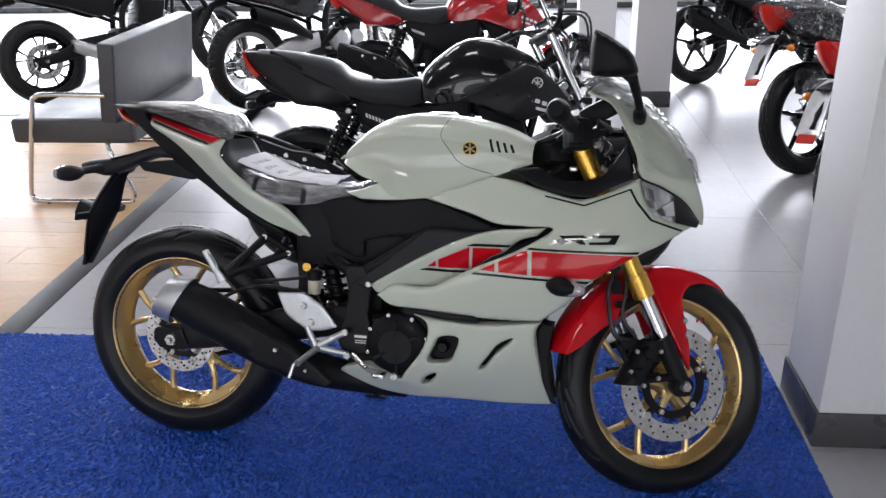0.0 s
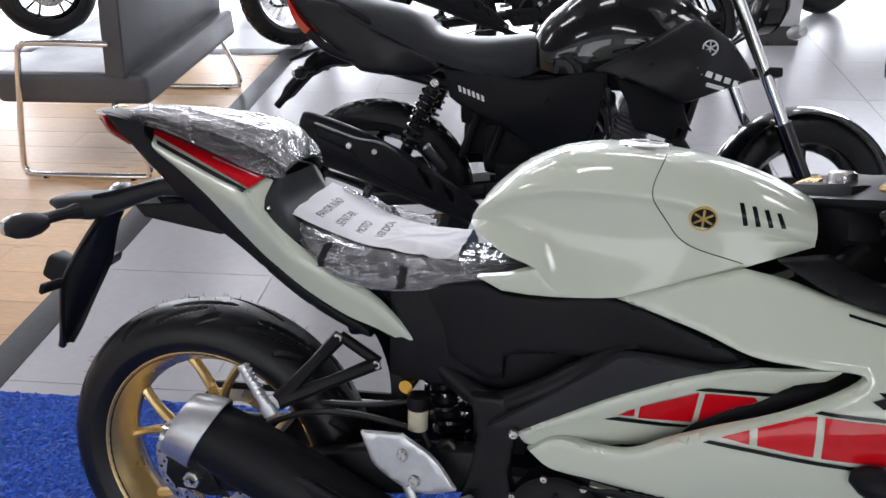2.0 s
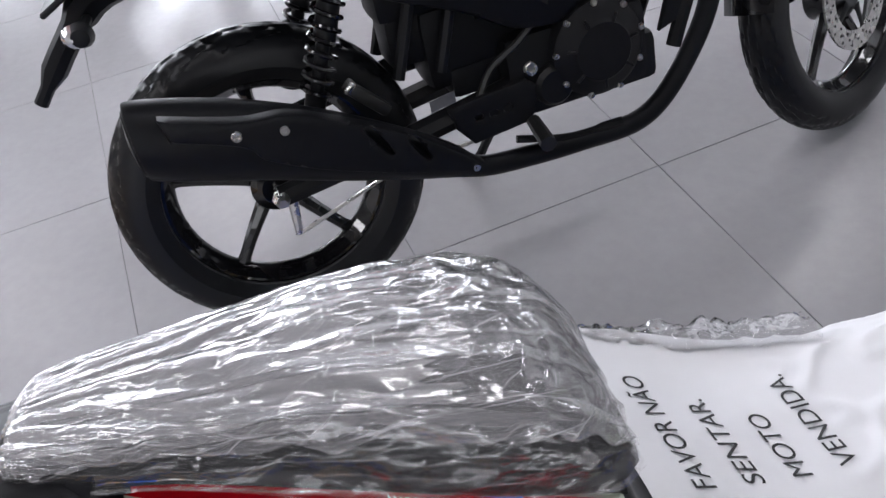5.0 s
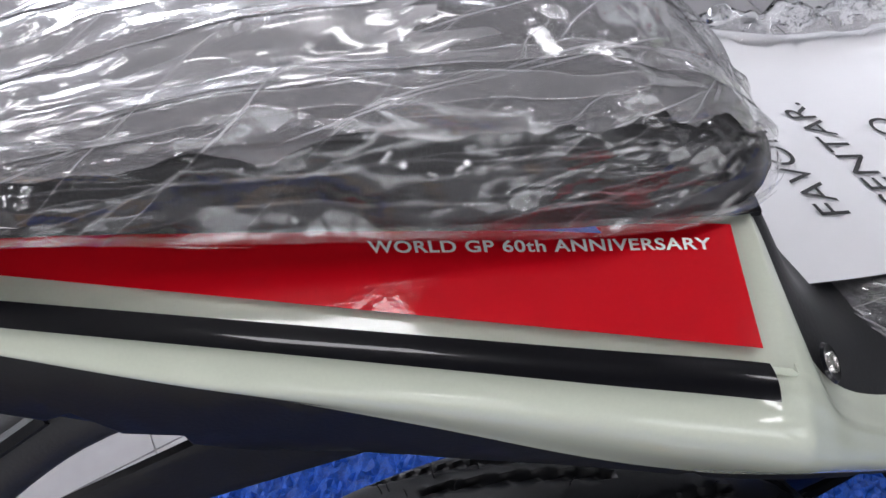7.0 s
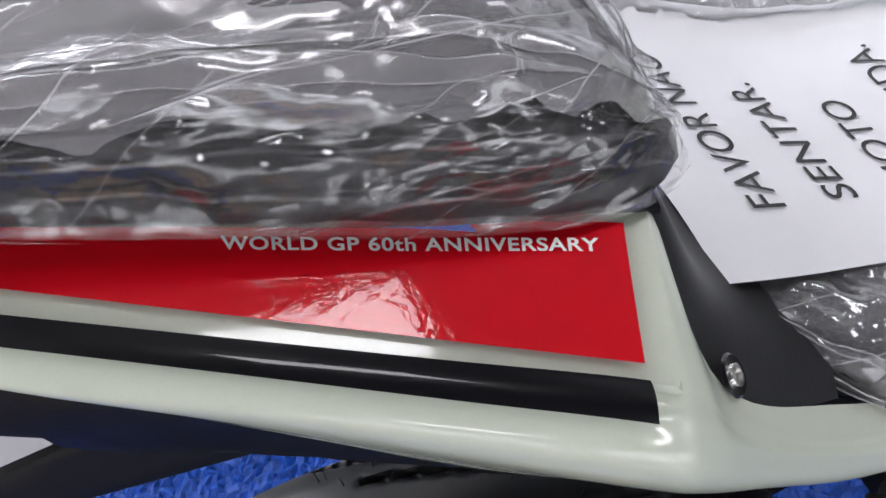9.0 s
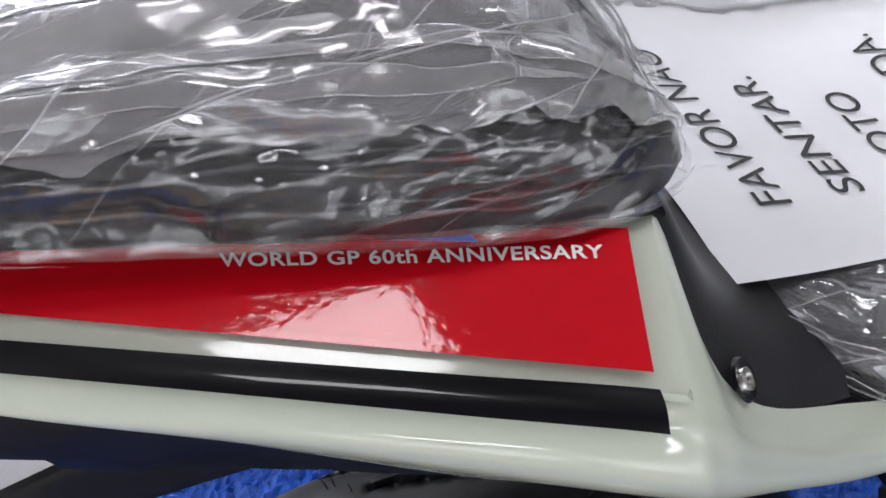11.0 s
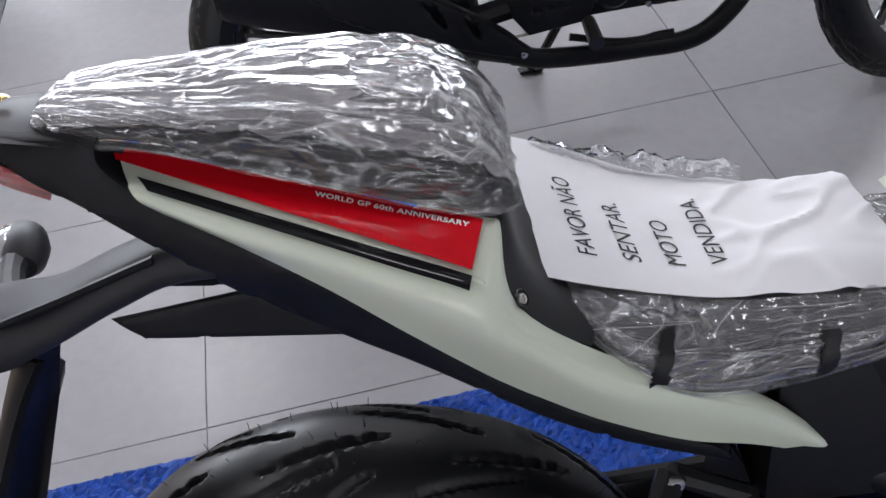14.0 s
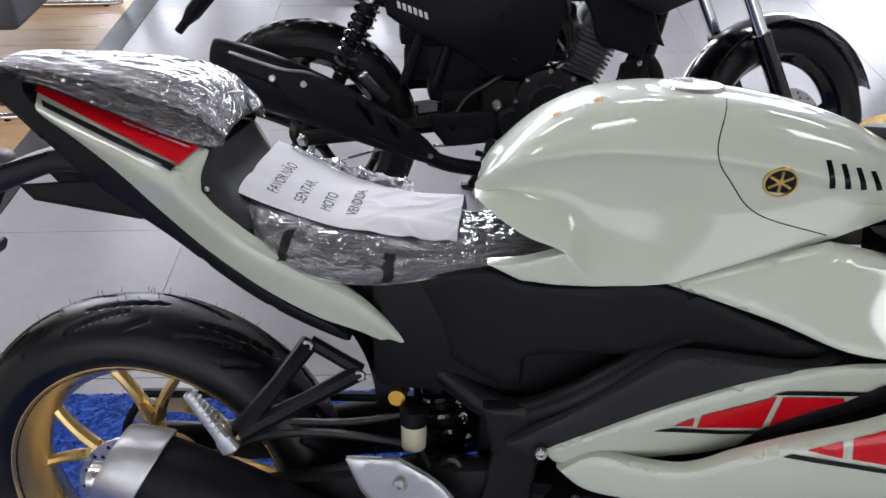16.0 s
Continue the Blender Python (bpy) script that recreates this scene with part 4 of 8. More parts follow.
cap = part("fuel_cap", moved(revolved([(0, 0.006), (0.03, 0.006), (0.038, 0.004), (0.042, -0.002), (0.055, -0.004), (0.055, -0.012)], 40), pose(0.752, 0, 0.977, 90, 0, 0)), STEEL, tank, "round metal fuel filler cap")

def flank_depth(x, z):
    h = tank_tree.ray_cast(Vector((x, -0.6, z)), Vector((0, 1, 0)))
    free = -0.1245 + 0.20 * max(0, 0.60 - x)
    return h[0].y + 0.0012 if h[0] is not None and h[0].y < -0.08 else free


flank = panel([(0.600, 0.792), (0.560, 0.776), (0.517, 0.766), (0.559, 0.751), (0.656, 0.754), (0.740, 0.764), (0.745, 0.800), (0.66, 0.812)], flank_depth, 0.02, 0.003, 0.007, (0, 2, 3, 5, 6))
part("tank_flank", mirrored(flank), PEARL, tank)
part("tank_flank", flank, PEARL, tank)
for i, (x0, x1) in enumerate(((0.586, 0.596), (0.602, 0.628), (0.634, 0.644))):
    pts = []
    for x, y in ((x0, -0.055), (x1, -0.055), (x1, -0.047), (x0, -0.047)):
        h = tank_tree.ray_cast(Vector((x, y, 1.3)), Vector((0, 0, -1)))
        pts.append(h[0] + Vector((-0.0006, 0, 0.001)))
    part("warning_sticker", grid([[pts[0], pts[1]], [pts[3], pts[2]]]), AMBER if i != 1 else WHITE_PRINT, tank)

# side fairing
fair_depth = surface([(0.737, 0.764, -0.135), (0.91, 0.828, -0.135), (1.04, 0.803, -0.155), (1.146, 0.787, -0.165), (1.254, 0.833, -0.15), (1.30, 0.77, -0.15), (1.40, 0.725, -0.085), (1.33, 0.68, -0.15),
                      (1.28, 0.66, -0.18), (1.18, 0.60, -0.205), (1.05, 0.485, -0.195), (0.89, 0.477, -0.19), (0.74, 0.482, -0.178), (0.62, 0.50, -0.158), (0.86, 0.735, -0.155), (1.07, 0.717, -0.20),
                      (1.029, 0.645, -0.222), (0.93, 0.64, -0.205), (0.77, 0.55, -0.185), (1.18, 0.68, -0.205), (0.90, 0.56, -0.208), (1.05, 0.56, -0.215)])
MAIN = [(0.737, 0.764), (0.911, 0.828), (0.975, 0.820), (1.042, 0.803), (1.146, 0.787), (1.254, 0.833), (1.274, 0.842), (1.288, 0.800), (1.322, 0.758), (1.408, 0.726), (1.330, 0.683), (1.282, 0.660),
        (1.180, 0.597), (1.115, 0.530), (1.056, 0.480), (0.891, 0.474), (0.741, 0.480), (0.661, 0.482), (0.621, 0.505), (0.665, 0.538), (0.72, 0.537), (0.768, 0.541), (0.799, 0.554), (0.829, 0.574), (0.888, 0.606), (0.983, 0.652),
        (1.075, 0.712), (1.007, 0.716), (0.934, 0.716), (0.859, 0.735)]
main_bm = panel(MAIN, fair_depth, 0.012, 0.009, 0.011, (0, 1, 6, 9, 14, 18, 24))
main_tree = tree_of(main_bm)
main_left = mirrored(main_bm)
fairing = part("side_fairing", main_bm, PEARL, bike, "pearl white side fairing with red blocks and black pinstripes")
part("side_fairing", main_left, PEARL, bike)


def recess(x, z):
    """The hollow behind the wing: it falls away inwards from its upper edge."""
    below = max(0.0, (0.531 + (x - 0.602) * 0.52 - z) * 0.887)
    return -0.158 - 0.03 * (x - 0.6) / 0.35 + 0.45 * below


INNER = [(0.602, 0.531), (0.695, 0.590), (0.759, 0.628), (0.851, 0.674), (0.929, 0.700), (0.985, 0.706), (1.060, 0.715), (1.035, 0.690), (0.992, 0.676), (0.955, 0.643), (0.925, 0.628), (0.896, 0.609), (0.867, 0.586), (0.845, 0.552), (0.80, 0.535), (0.72, 0.520), (0.64, 0.508), (0.615, 0.510)]
inner_bm = panel(INNER, recess, 0.004, 0.007, 0.010, (0, 6, 7, 13, 17))
inner_tree = tree_of(inner_bm)
part("fairing_inner", mirrored(inner_bm), PEARL, bike)
inner = part("fairing_inner", inner_bm, PEARL, bike, "pearl white recessed fairing panel with red blocks")
# flat black sheet gives the dark of the deep space behind the wing
part("duct_mouth", flat_plate([(0.80, 0.50), (1.10, 0.56), (1.12, 0.74), (0.96, 0.73), (0.82, 0.62)], -0.085, 0.01, 0, 0.05), MATT, bike)
part("radiator_hose", tube([(0.86, -0.128, 0.575), (0.93, -0.130, 0.618), (1.02, -0.120, 0.655), (1.08, -0.09, 0.66)], [0.017, 0.019, 0.019], 12, 14), GREY_PLASTIC, bike)


def stripes(parent, tree, items):
    for name, mat_, pts in items:
        part(name, decal(pts, tree, 0.0019, 0.006), mat_, parent)


stripes(inner, inner_tree, [("red_block", RED, [(0.757, 0.594), (0.780, 0.610), (0.781, 0.595)]), ("red_block", RED, [(0.788, 0.615), (0.868, 0.653), (0.864, 0.594), (0.786, 0.592)]),
                            ("red_block", RED, [(0.876, 0.652), (0.945, 0.653), (0.950, 0.645), (0.917, 0.628), (0.872, 0.594)]),
                            ("pinstripe", STRIPE, [(0.861, 0.656), (0.879, 0.663), (0.972, 0.664), (0.967, 0.657), (0.872, 0.656)]), ("pinstripe", STRIPE, [(0.735, 0.583), (0.757, 0.590), (0.819, 0.587), (0.862, 0.588), (0.858, 0.582), (0.82, 0.580)])])
stripes(fairing, main_tree, [("red_block", RED, [(0.902, 0.604), (0.938, 0.623), (0.940, 0.602)]), ("red_block", RED, [(0.948, 0.628), (1.004, 0.657), (1.020, 0.661), (1.022, 0.602), (0.950, 0.603)]),
                             ("red_block", RED, [(1.030, 0.661), (1.12, 0.661), (1.20, 0.662), (1.275, 0.660), (1.24, 0.638), (1.178, 0.600), (1.10, 0.602), (1.032, 0.602)]),
                             ("pinstripe", STRIPE, [(1.024, 0.669), (1.10, 0.669), (1.285, 0.670), (1.280, 0.664), (1.10, 0.664), (1.016, 0.664)]),
                             ("pinstripe", STRIPE, [(0.888, 0.596), (0.95, 0.597), (1.05, 0.596), (1.172, 0.594), (1.166, 0.588), (1.05, 0.590), (0.95, 0.591), (0.878, 0.590)]),
                             ("edge_line", STRIPE, [(1.048, 0.793), (1.146, 0.776), (1.254, 0.820), (1.272, 0.790), (1.308, 0.748), (1.385, 0.719), (1.381, 0.715), (1.304, 0.744), (1.268, 0.786), (1.251, 0.815), (1.146, 0.772), (1.050, 0.789)])])
# a maker's name and a model badge, as plain shapes
for i in range(6):
    x = 1.042 + i * 0.0195
    part("name_bar", decal([(x + 0.003, 0.630), (x + 0.0155, 0.630), (x + 0.0155, 0.606), (x + 0.003, 0.606)], main_tree, 0.0018, 0.008), WHITE_PRINT, fairing)
for pts in ([(1.092, 0.702), (1.150, 0.706), (1.162, 0.700), (1.100, 0.696)], [(1.085, 0.690), (1.10, 0.696), (1.115, 0.690), (1.10, 0.681)], [(1.120, 0.693), (1.148, 0.697), (1.158, 0.684), (1.145, 0.684)],
            [(1.170, 0.707), (1.236, 0.710), (1.226, 0.687), (1.165, 0.684), (1.163, 0.690), (1.21, 0.693), (1.216, 0.702), (1.172, 0.700)]):
    part("model_badge_bar", decal(pts, main_tree, 0.0018, 0.008), STRIPE, fairing)

# belly pan
belly_depth = surface([(0.51, 0.29, -0.125), (0.59, 0.246, -0.10), (0.69, 0.28, -0.15), (0.76, 0.41, -0.172), (0.74, 0.46, -0.165), (0.88, 0.455, -0.178), (1.05, 0.47, -0.175), (1.09, 0.243, -0.085), (0.84, 0.236, -0.10),
                       (0.95, 0.35, -0.168), (0.80, 0.33, -0.158), (1.05, 0.36, -0.15), (0.68, 0.232, -0.10)])
BELLY = [(0.503, 0.276), (0.54, 0.297), (0.588, 0.309), (0.628, 0.305), (0.667, 0.288), (0.690, 0.282), (0.705, 0.305), (0.742, 0.355), (0.763, 0.410), (0.757, 0.445), (0.724, 0.462), (0.888, 0.455), (1.058, 0.474), (1.043, 0.440),
         (1.052, 0.371), (1.070, 0.298), (1.092, 0.226), (0.986, 0.222), (0.837, 0.218), (0.684, 0.213), (0.590, 0.229)]
DUCT = [(0.796, 0.409), (0.845, 0.412), (0.836, 0.37), (0.818, 0.343), (0.768, 0.340), (0.778, 0.375)]
SLASH = [(0.985, 0.425), (0.95, 0.405), (0.925, 0.37), (0.902, 0.336), (0.913, 0.336), (0.945, 0.380), (0.978, 0.412)]
SLOT = [(0.747, 0.268), (0.752, 0.285), (0.782, 0.304), (0.784, 0.298), (0.765, 0.272)]
belly_bm = panel(BELLY, belly_depth, 0.03, 0.009, 0.012, (0, 10, 12, 16), (DUCT, SLASH, SLOT))
part("belly_pan", mirrored(belly_bm), PEARL, bike)
part("belly_pan", belly_bm, PEARL, bike, "pearl white belly pan with vent openings")
part("duct_lining", flat_plate([(0.70, 0.44), (1.00, 0.44), (0.98, 0.31), (0.72, 0.29)], -0.115, 0.01, 0, 0.05), MATT, bike)
# black plate drawn in for the shaded gap between fairing and belly pan
part("fairing_lip", flat_plate([(0.70, 0.478), (0.80, 0.466), (0.90, 0.464), (0.905, 0.470), (0.89, 0.480), (0.76, 0.484)], -0.197, 0.03, 0.003), MATT, bike)
part("belly_edge", flat_plate([(1.055, 0.46), (1.085, 0.455), (1.075, 0.37), (1.088, 0.29), (1.105, 0.245), (1.088, 0.25), (1.066, 0.30), (1.046, 0.37), (1.04, 0.43)], -0.13, 0.05, 0.004), MATT, bike)
part("sump", loft([[(0.62, y, 0.24 + 3 * y * y) for y in (-0.1, -0.05, 0, 0.05, 0.1)], [(0.85, y, 0.215 + 2.2 * y * y) for y in (-0.1, -0.05, 0, 0.05, 0.1)], [(1.08, y, 0.24 + 1.0 * y * y) for y in (-0.085, -0.04, 0, 0.04, 0.085)]], 12, 11), MATT, bike)

# side covers and chassis
cover_depth = surface([(0.34, 0.713, -0.064), (0.38, 0.69, -0.075), (0.52, 0.75, -0.098), (0.73, 0.757, -0.123), (0.96, 0.68, -0.15), (0.57, 0.62, -0.104), (0.43, 0.63, -0.070), (0.47, 0.62, -0.085), (0.76, 0.675, -0.123), (0.62, 0.7, -0.113)])
SIDE = [(0.335, 0.716), (0.44, 0.738), (0.524, 0.752), (0.566, 0.743), (0.640, 0.748), (0.736, 0.760), (0.85, 0.728), (0.965, 0.690), (0.892, 0.660), (0.80, 0.668), (0.70, 0.660), (0.600, 0.645), (0.569, 0.635), (0.567, 0.593), (0.538, 0.588), (0.432, 0.631), (0.40, 0.652)]
side_bm = panel(SIDE, cover_depth, 0.03, 0.007, 0.014, (0, 7, 12, 13, 14))
part("side_cover", mirrored(side_bm), MATT, bike)
part("side_cover", side_bm, MATT, bike, "matt black side cover under the tank")
LOW = [(0.553, 0.528), (0.66, 0.612), (0.749, 0.685), (0.782, 0.690), (0.886, 0.690), (0.93, 0.704), (0.855, 0.664), (0.76, 0.618), (0.66, 0.555), (0.602, 0.512)]
low_bm = panel(LOW, lambda x, z: recess(x, z) + 0.007, 0.02, 0.006, 0.014, (0, 2, 5, 9))
part("frame_cover", mirrored(low_bm), GREY_PLASTIC, bike)
part("frame_cover", low_bm, GREY_PLASTIC, bike, "dark grey textured infill cover")
for s in (-1, 1):
    part("main_spar", tube([(0.33, s * 0.048, 0.662), (0.43, s * 0.056, 0.606), (0.546, s * 0.098, 0.552), (0.64, s * 0.122, 0.598), (0.76, s * 0.110, 0.680), (1.0, s * 0.07, 0.80), (1.08, s * 0.04, 0.86)], [0.020, 0.021, 0.021, 0.020, 0.018, 0.016, 0.016], 12, 40), SATIN, bike)
    part("pivot_plate", flat_plate([(0.52, 0.57), (0.58, 0.575), (0.60, 0.52), (0.59, 0.44), (0.60, 0.40), (0.585, 0.33), (0.53, 0.32), (0.505, 0.36), (0.525, 0.43), (0.535, 0.50)], s * 0.118 - 0.012, 0.024, 0.005), SATIN, bike)
    part("seat_rail", tube([(0.55, s * 0.075, 0.60), (0.42, s * 0.055, 0.63), (0.30, s * 0.055, 0.69), (0.0, s * 0.05, 0.84)], 0.014, 8, 16), SATIN, bike)
part("warning_label", flat_plate([(0.553, 0.390), (0.592, 0.390), (0.592, 0.358), (0.553, 0.358)], -0.1335, 0.001, 0, 0.02), INK, bike)
part("label_bar", joined(box(0.034, 0.001, 0.007, 0, 1, (0.5725, -0.1342, 0.381)), box(0.03, 0.001, 0.0025, 0, 1, (0.5725, -0.1342, 0.370)), box(0.03, 0.001, 0.0025, 0, 1, (0.5725, -0.1342, 0.364))), WHITE_PRINT, bike)

# engine
crank = joined(box(0.30, 0.22, 0.16, 0.03, 3, (0.67, 0, 0.36)), box(0.18, 0.24, 0.14, 0.03, 3, (0.76, 0, 0.46)), moved(box(0.18, 0.22, 0.22, 0.02, 2), pose(0.86, 0, 0.56, 0, 35, 0)))
engine = part("engine_block", crank, SATIN, bike, "black engine block")
for s in (-1, 1):
    part("clutch_cover", moved(revolved([(0, -0.045), (0.045, -0.045), (0.052, -0.04), (0.066, -0.03), (0.078, -0.026), (0.085, -0.018), (0.088, 0.02)], 40), pose(0.675, s * 0.115, 0.368, 0, 0, 0 if s < 0 else 180)), SATIN, engine)
    for i in range(8):
        a = 0.3 + 0.785 * i
        part("cover_bolt", bolt((0.675 + 0.084 * math.cos(a), s * 0.135, 0.368 + 0.084 * math.sin(a)), 0.006, 0.006, s), STEEL, engine)
part("cover_rib", joined(*[moved(box(0.05, 0.006, 0.008, 0.002, 1), pose(0.675 + 0.045 * math.cos(a), -0.157, 0.368 + 0.045 * math.sin(a), 0, -math.degrees(a), 0)) for a in [0.5, 1.6, 2.6, 3.7, 4.8]]), SATIN, engine)
part("oil_filler", moved(revolved([(0, -0.02), (0.012, -0.02), (0.016, -0.012), (0.016, 0)], 16), pose(0.80, -0.125, 0.375)), SATIN, engine)
part("silver_bolt", bolt((0.674, -0.152, 0.287), 0.011, 0.008), STEEL, bike)
part("silver_bolt", bolt((0.645, -0.15, 0.289), 0.007, 0.006), STEEL, bike)
part("silver_bolt", bolt((0.60, -0.158, 0.533), 0.008, 0.008), STEEL, bike)
part("cover_screw", bolt((0.381, -0.0765, 0.690), 0.009, 0.003), MATT, bike)

# swing arm, chain and rear suspension
for s in (-1, 1):
    arm = loft([[(-0.03, s * 0.085 + y, 0.314 + z) for y, z in ((-0.012, -0.03), (0.012, -0.03), (0.012, 0.03), (-0.012, 0.03))],
                [(0.08, s * 0.088 + y, 0.325 + z) for y, z in ((-0.015, -0.03), (0.015, -0.03), (0.015, 0.03), (-0.015, 0.03))],
                [(0.35, s * 0.085 + y, 0.385 + z) for y, z in ((-0.018, -0.04), (0.018, -0.04), (0.018, 0.04), (-0.018, 0.04))],
                [(0.55, s * 0.08 + y, 0.42 + z) for y, z in ((-0.02, -0.035), (0.02, -0.035), (0.02, 0.035), (-0.02, 0.035))]], 20, 16, True)
    part("swing_arm", arm, SATIN, bike)
part("axle_nut", joined(moved(revolved([(0, -0.03), (0.008, -0.03), (0.010, -0.018), (0.017, -0.018), (0.019, -0.004), (0.019, 0)], 6), pose(0, -0.105, 0.314)), rod((0, -0.12, 0.314), (0, 0.12, 0.314), 0.009)), STEEL, bike)
part("axle_block", flat_plate([(-0.055, 0.34), (0.03, 0.345), (0.05, 0.30), (0.03, 0.285), (-0.04, 0.285), (-0.06, 0.31)], -0.112, 0.02, 0.003), MATT, bike)
part("sprocket", moved(revolved([(0.07, -0.004), (0.10, -0.004), (0.10, 0.004), (0.07, 0.004)], 40, True), pose(0, 0.075, 0.314)), STEEL, bike)
part("chain", tube([(0, 0.075, 0.418), (0.55, 0.075, 0.455), (0.60, 0.075, 0.42), (0.55, 0.075, 0.385), (0, 0.075, 0.21), (-0.09, 0.075, 0.26), (-0.10, 0.075, 0.33), (-0.06, 0.075, 0.40)], 0.008, 6, 60, True), SATIN, bike)
def coil(a, b, r, turns, wire):
    a, b = Vector(a), Vector(b)
    t = (b - a).normalized()
    sd = t.cross(Vector((0, 1, 0))).normalized()
    u = sd.cross(t)
    return tube([a.lerp(b, i / (turns * 12)) + r * (sd * math.cos(2 * math.pi * i / 12) + u * math.sin(2 * math.pi * i / 12)) for i in range(turns * 12 + 1)], wire, 6)


shock = part("rear_shock", rod((0.42, 0, 0.62), (0.47, 0, 0.40), 0.022), SATIN, bike)
part("spring", coil((0.422, 0, 0.61), (0.465, 0, 0.43), 0.031, 7, 0.006), GLOSS_BLACK, shock)
part("airbox", joined(box(0.34, 0.17, 0.20, 0.03, 2, (0.53, 0, 0.655)), box(0.10, 0.12, 0.20, 0.02, 2, (0.56, 0, 0.50)), box(0.16, 0.13, 0.08, 0.02, 2, (0.30, 0, 0.70))), MATT, bike)
part("inner_fender", loft([[(0.360, y, 0.42) for y in (-0.06, 0, 0.06)], [(0.365, y, 0.55 - 1.0 * y * y) for y in (-0.065, 0, 0.065)], [(0.330, y, 0.645 - 2 * y * y) for y in (-0.065, 0, 0.065)], [(0.26, y, 0.695 - 2 * y * y) for y in (-0.06, 0, 0.06)]], 16, 9), MATT, bike)

# exhaust
muff = loft([[(x + np.interp(x, [0.2, 0.5], [0.055, 0.0]), np.interp(x, [0.15, 0.42, 0.55, 0.68], [-0.168, -0.122, -0.070, -0.045]) + 0.9 * r * math.cos(a), z - 0.006 + 1.12 * r * math.sin(a)) for a in [2 * math.pi * k / 10 for k in range(10)]]
             for x, z, r in ((-0.012, 0.456, 0.048), (0.02, 0.450, 0.056), (0.10, 0.420, 0.061), (0.20, 0.372, 0.061), (0.30, 0.328, 0.056), (0.42, 0.285, 0.046), (0.55, 0.248, 0.036), (0.68, 0.232, 0.03))], 60, 40, True)
silencer = part("silencer", muff, MATT, bike, "stubby matt black silencer with a silver end cap")
capm = loft([[(x + 0.055 + dx * math.sin(a), -0.168 + 0.92 * r * math.cos(a), z - 0.006 + 1.13 * r * math.sin(a)) for a in [2 * math.pi * k / 12 for k in range(12)]]
             for x, z, r, dx in ((-0.036, 0.462, 0.030, 0.018), (-0.042, 0.463, 0.047, 0.028), (-0.040, 0.463, 0.051, 0.031), (-0.02, 0.460, 0.0545, 0.033), (0.012, 0.452, 0.0585, 0.036), (0.016, 0.450, 0.057, 0.036))], 30, 40, True)
part("end_cap", capm, ALLOY, silencer, "brushed silver end cap")
part("outlet", moved(revolved([(0.018, -0.02), (0.022, -0.02), (0.022, 0.02), (0.018, 0.02)], 20, True), pose(0.005, -0.168, 0.43, 0, 0, 90)), STEEL, silencer)
part("heat_shield", flat_plate([(0.20, 0.425), (0.27, 0.410), (0.40, 0.35), (0.48, 0.302), (0.515, 0.268), (0.50, 0.252), (0.44, 0.262), (0.30, 0.305), (0.22, 0.345)], -0.205, 0.012, 0.006, 0.014), MATT, silencer)
part("shield_bolt", bolt((0.359, -0.206, 0.344), 0.006), STEEL, silencer)
part("shield_bolt", bolt((0.445, -0.206, 0.295), 0.005), STEEL, silencer)

# foot controls
HEEL = [(0.340, 0.486), (0.412, 0.492), (0.468, 0.458), (0.509, 0.405), (0.470, 0.392), (0.429, 0.388), (0.371, 0.423), (0.352, 0.455)]
heel = part("heel_plate", flat_plate(HEEL, -0.150, 0.006, 0.003, 0.012, (0, 1, 3, 5)), ALLOY, bike, "silver alloy heel plate")
part("heel_bolt", bolt((0.416, -0.152, 0.457), 0.010, 0.006), STEEL, heel)
part("heel_bolt", bolt((0.438, -0.152, 0.413), 0.010, 0.006), STEEL, heel)
part("foot_bracket", joined(*[tube([(0.452, -0.150, 0.345), p], [0.012, 0.008], 10, 0, False, True, 0.7) for p in ((0.536, -0.145, 0.395), (0.542, -0.145, 0.332), (0.425, -0.15, 0.40))]), ALLOY, bike)
part("bracket_bolt", bolt((0.536, -0.155, 0.395), 0.010, 0.006), STEEL, bike)
part("bracket_bolt", bolt((0.542, -0.155, 0.332), 0.010, 0.006), STEEL, bike)
part("foot_peg", tube([(0.46, -0.15, 0.345), (0.44, -0.20, 0.330), (0.432, -0.235, 0.322)], [0.009, 0.008, 0.009], 10), ALLOY, bike, "ribbed alloy foot peg")
part("peg_feeler", tube([(0.425, -0.238, 0.322), (0.415, -0.245, 0.285)], 0.005, 8), STEEL, bike)
part("brake_pedal", tube([(0.55, -0.135, 0.33), (0.60, -0.165, 0.305), (0.645, -0.19, 0.300)], [0.007, 0.006, 0.010], 8, 10), STEEL, bike)
part("pedal_tip", box(0.03, 0.04, 0.012, 0.004, 2, (0.645, -0.19, 0.300)), STEEL, bike)
part("passenger_bracket", joined(tube([(0.281, -0.088, 0.627), (0.250, -0.135, 0.588), (0.206, -0.178, 0.535)], [0.013, 0.011, 0.014], 8), tube([(0.351, -0.088, 0.588), (0.285, -0.130, 0.562), (0.206, -0.178, 0.532)], [0.013, 0.011, 0.014], 8),
                                 tube([(0.281, -0.088, 0.627), (0.351, -0.088, 0.588)], 0.010, 8)), SATIN, bike, "black triangular passenger foot peg bracket")
part("passenger_bracket", joined(tube([(0.281, 0.088, 0.627), (0.250, 0.135, 0.588), (0.206, 0.178, 0.535)], [0.013, 0.011, 0.014], 8), tube([(0.351, 0.088, 0.588), (0.285, 0.130, 0.562), (0.206, 0.178, 0.532)], [0.013, 0.011, 0.014], 8)), SATIN, bike)
part("bracket_bolt", bolt((0.281, -0.098, 0.627), 0.008, 0.005), STEEL, bike)
part("bracket_bolt", bolt((0.351, -0.098, 0.588), 0.008, 0.005), STEEL, bike)
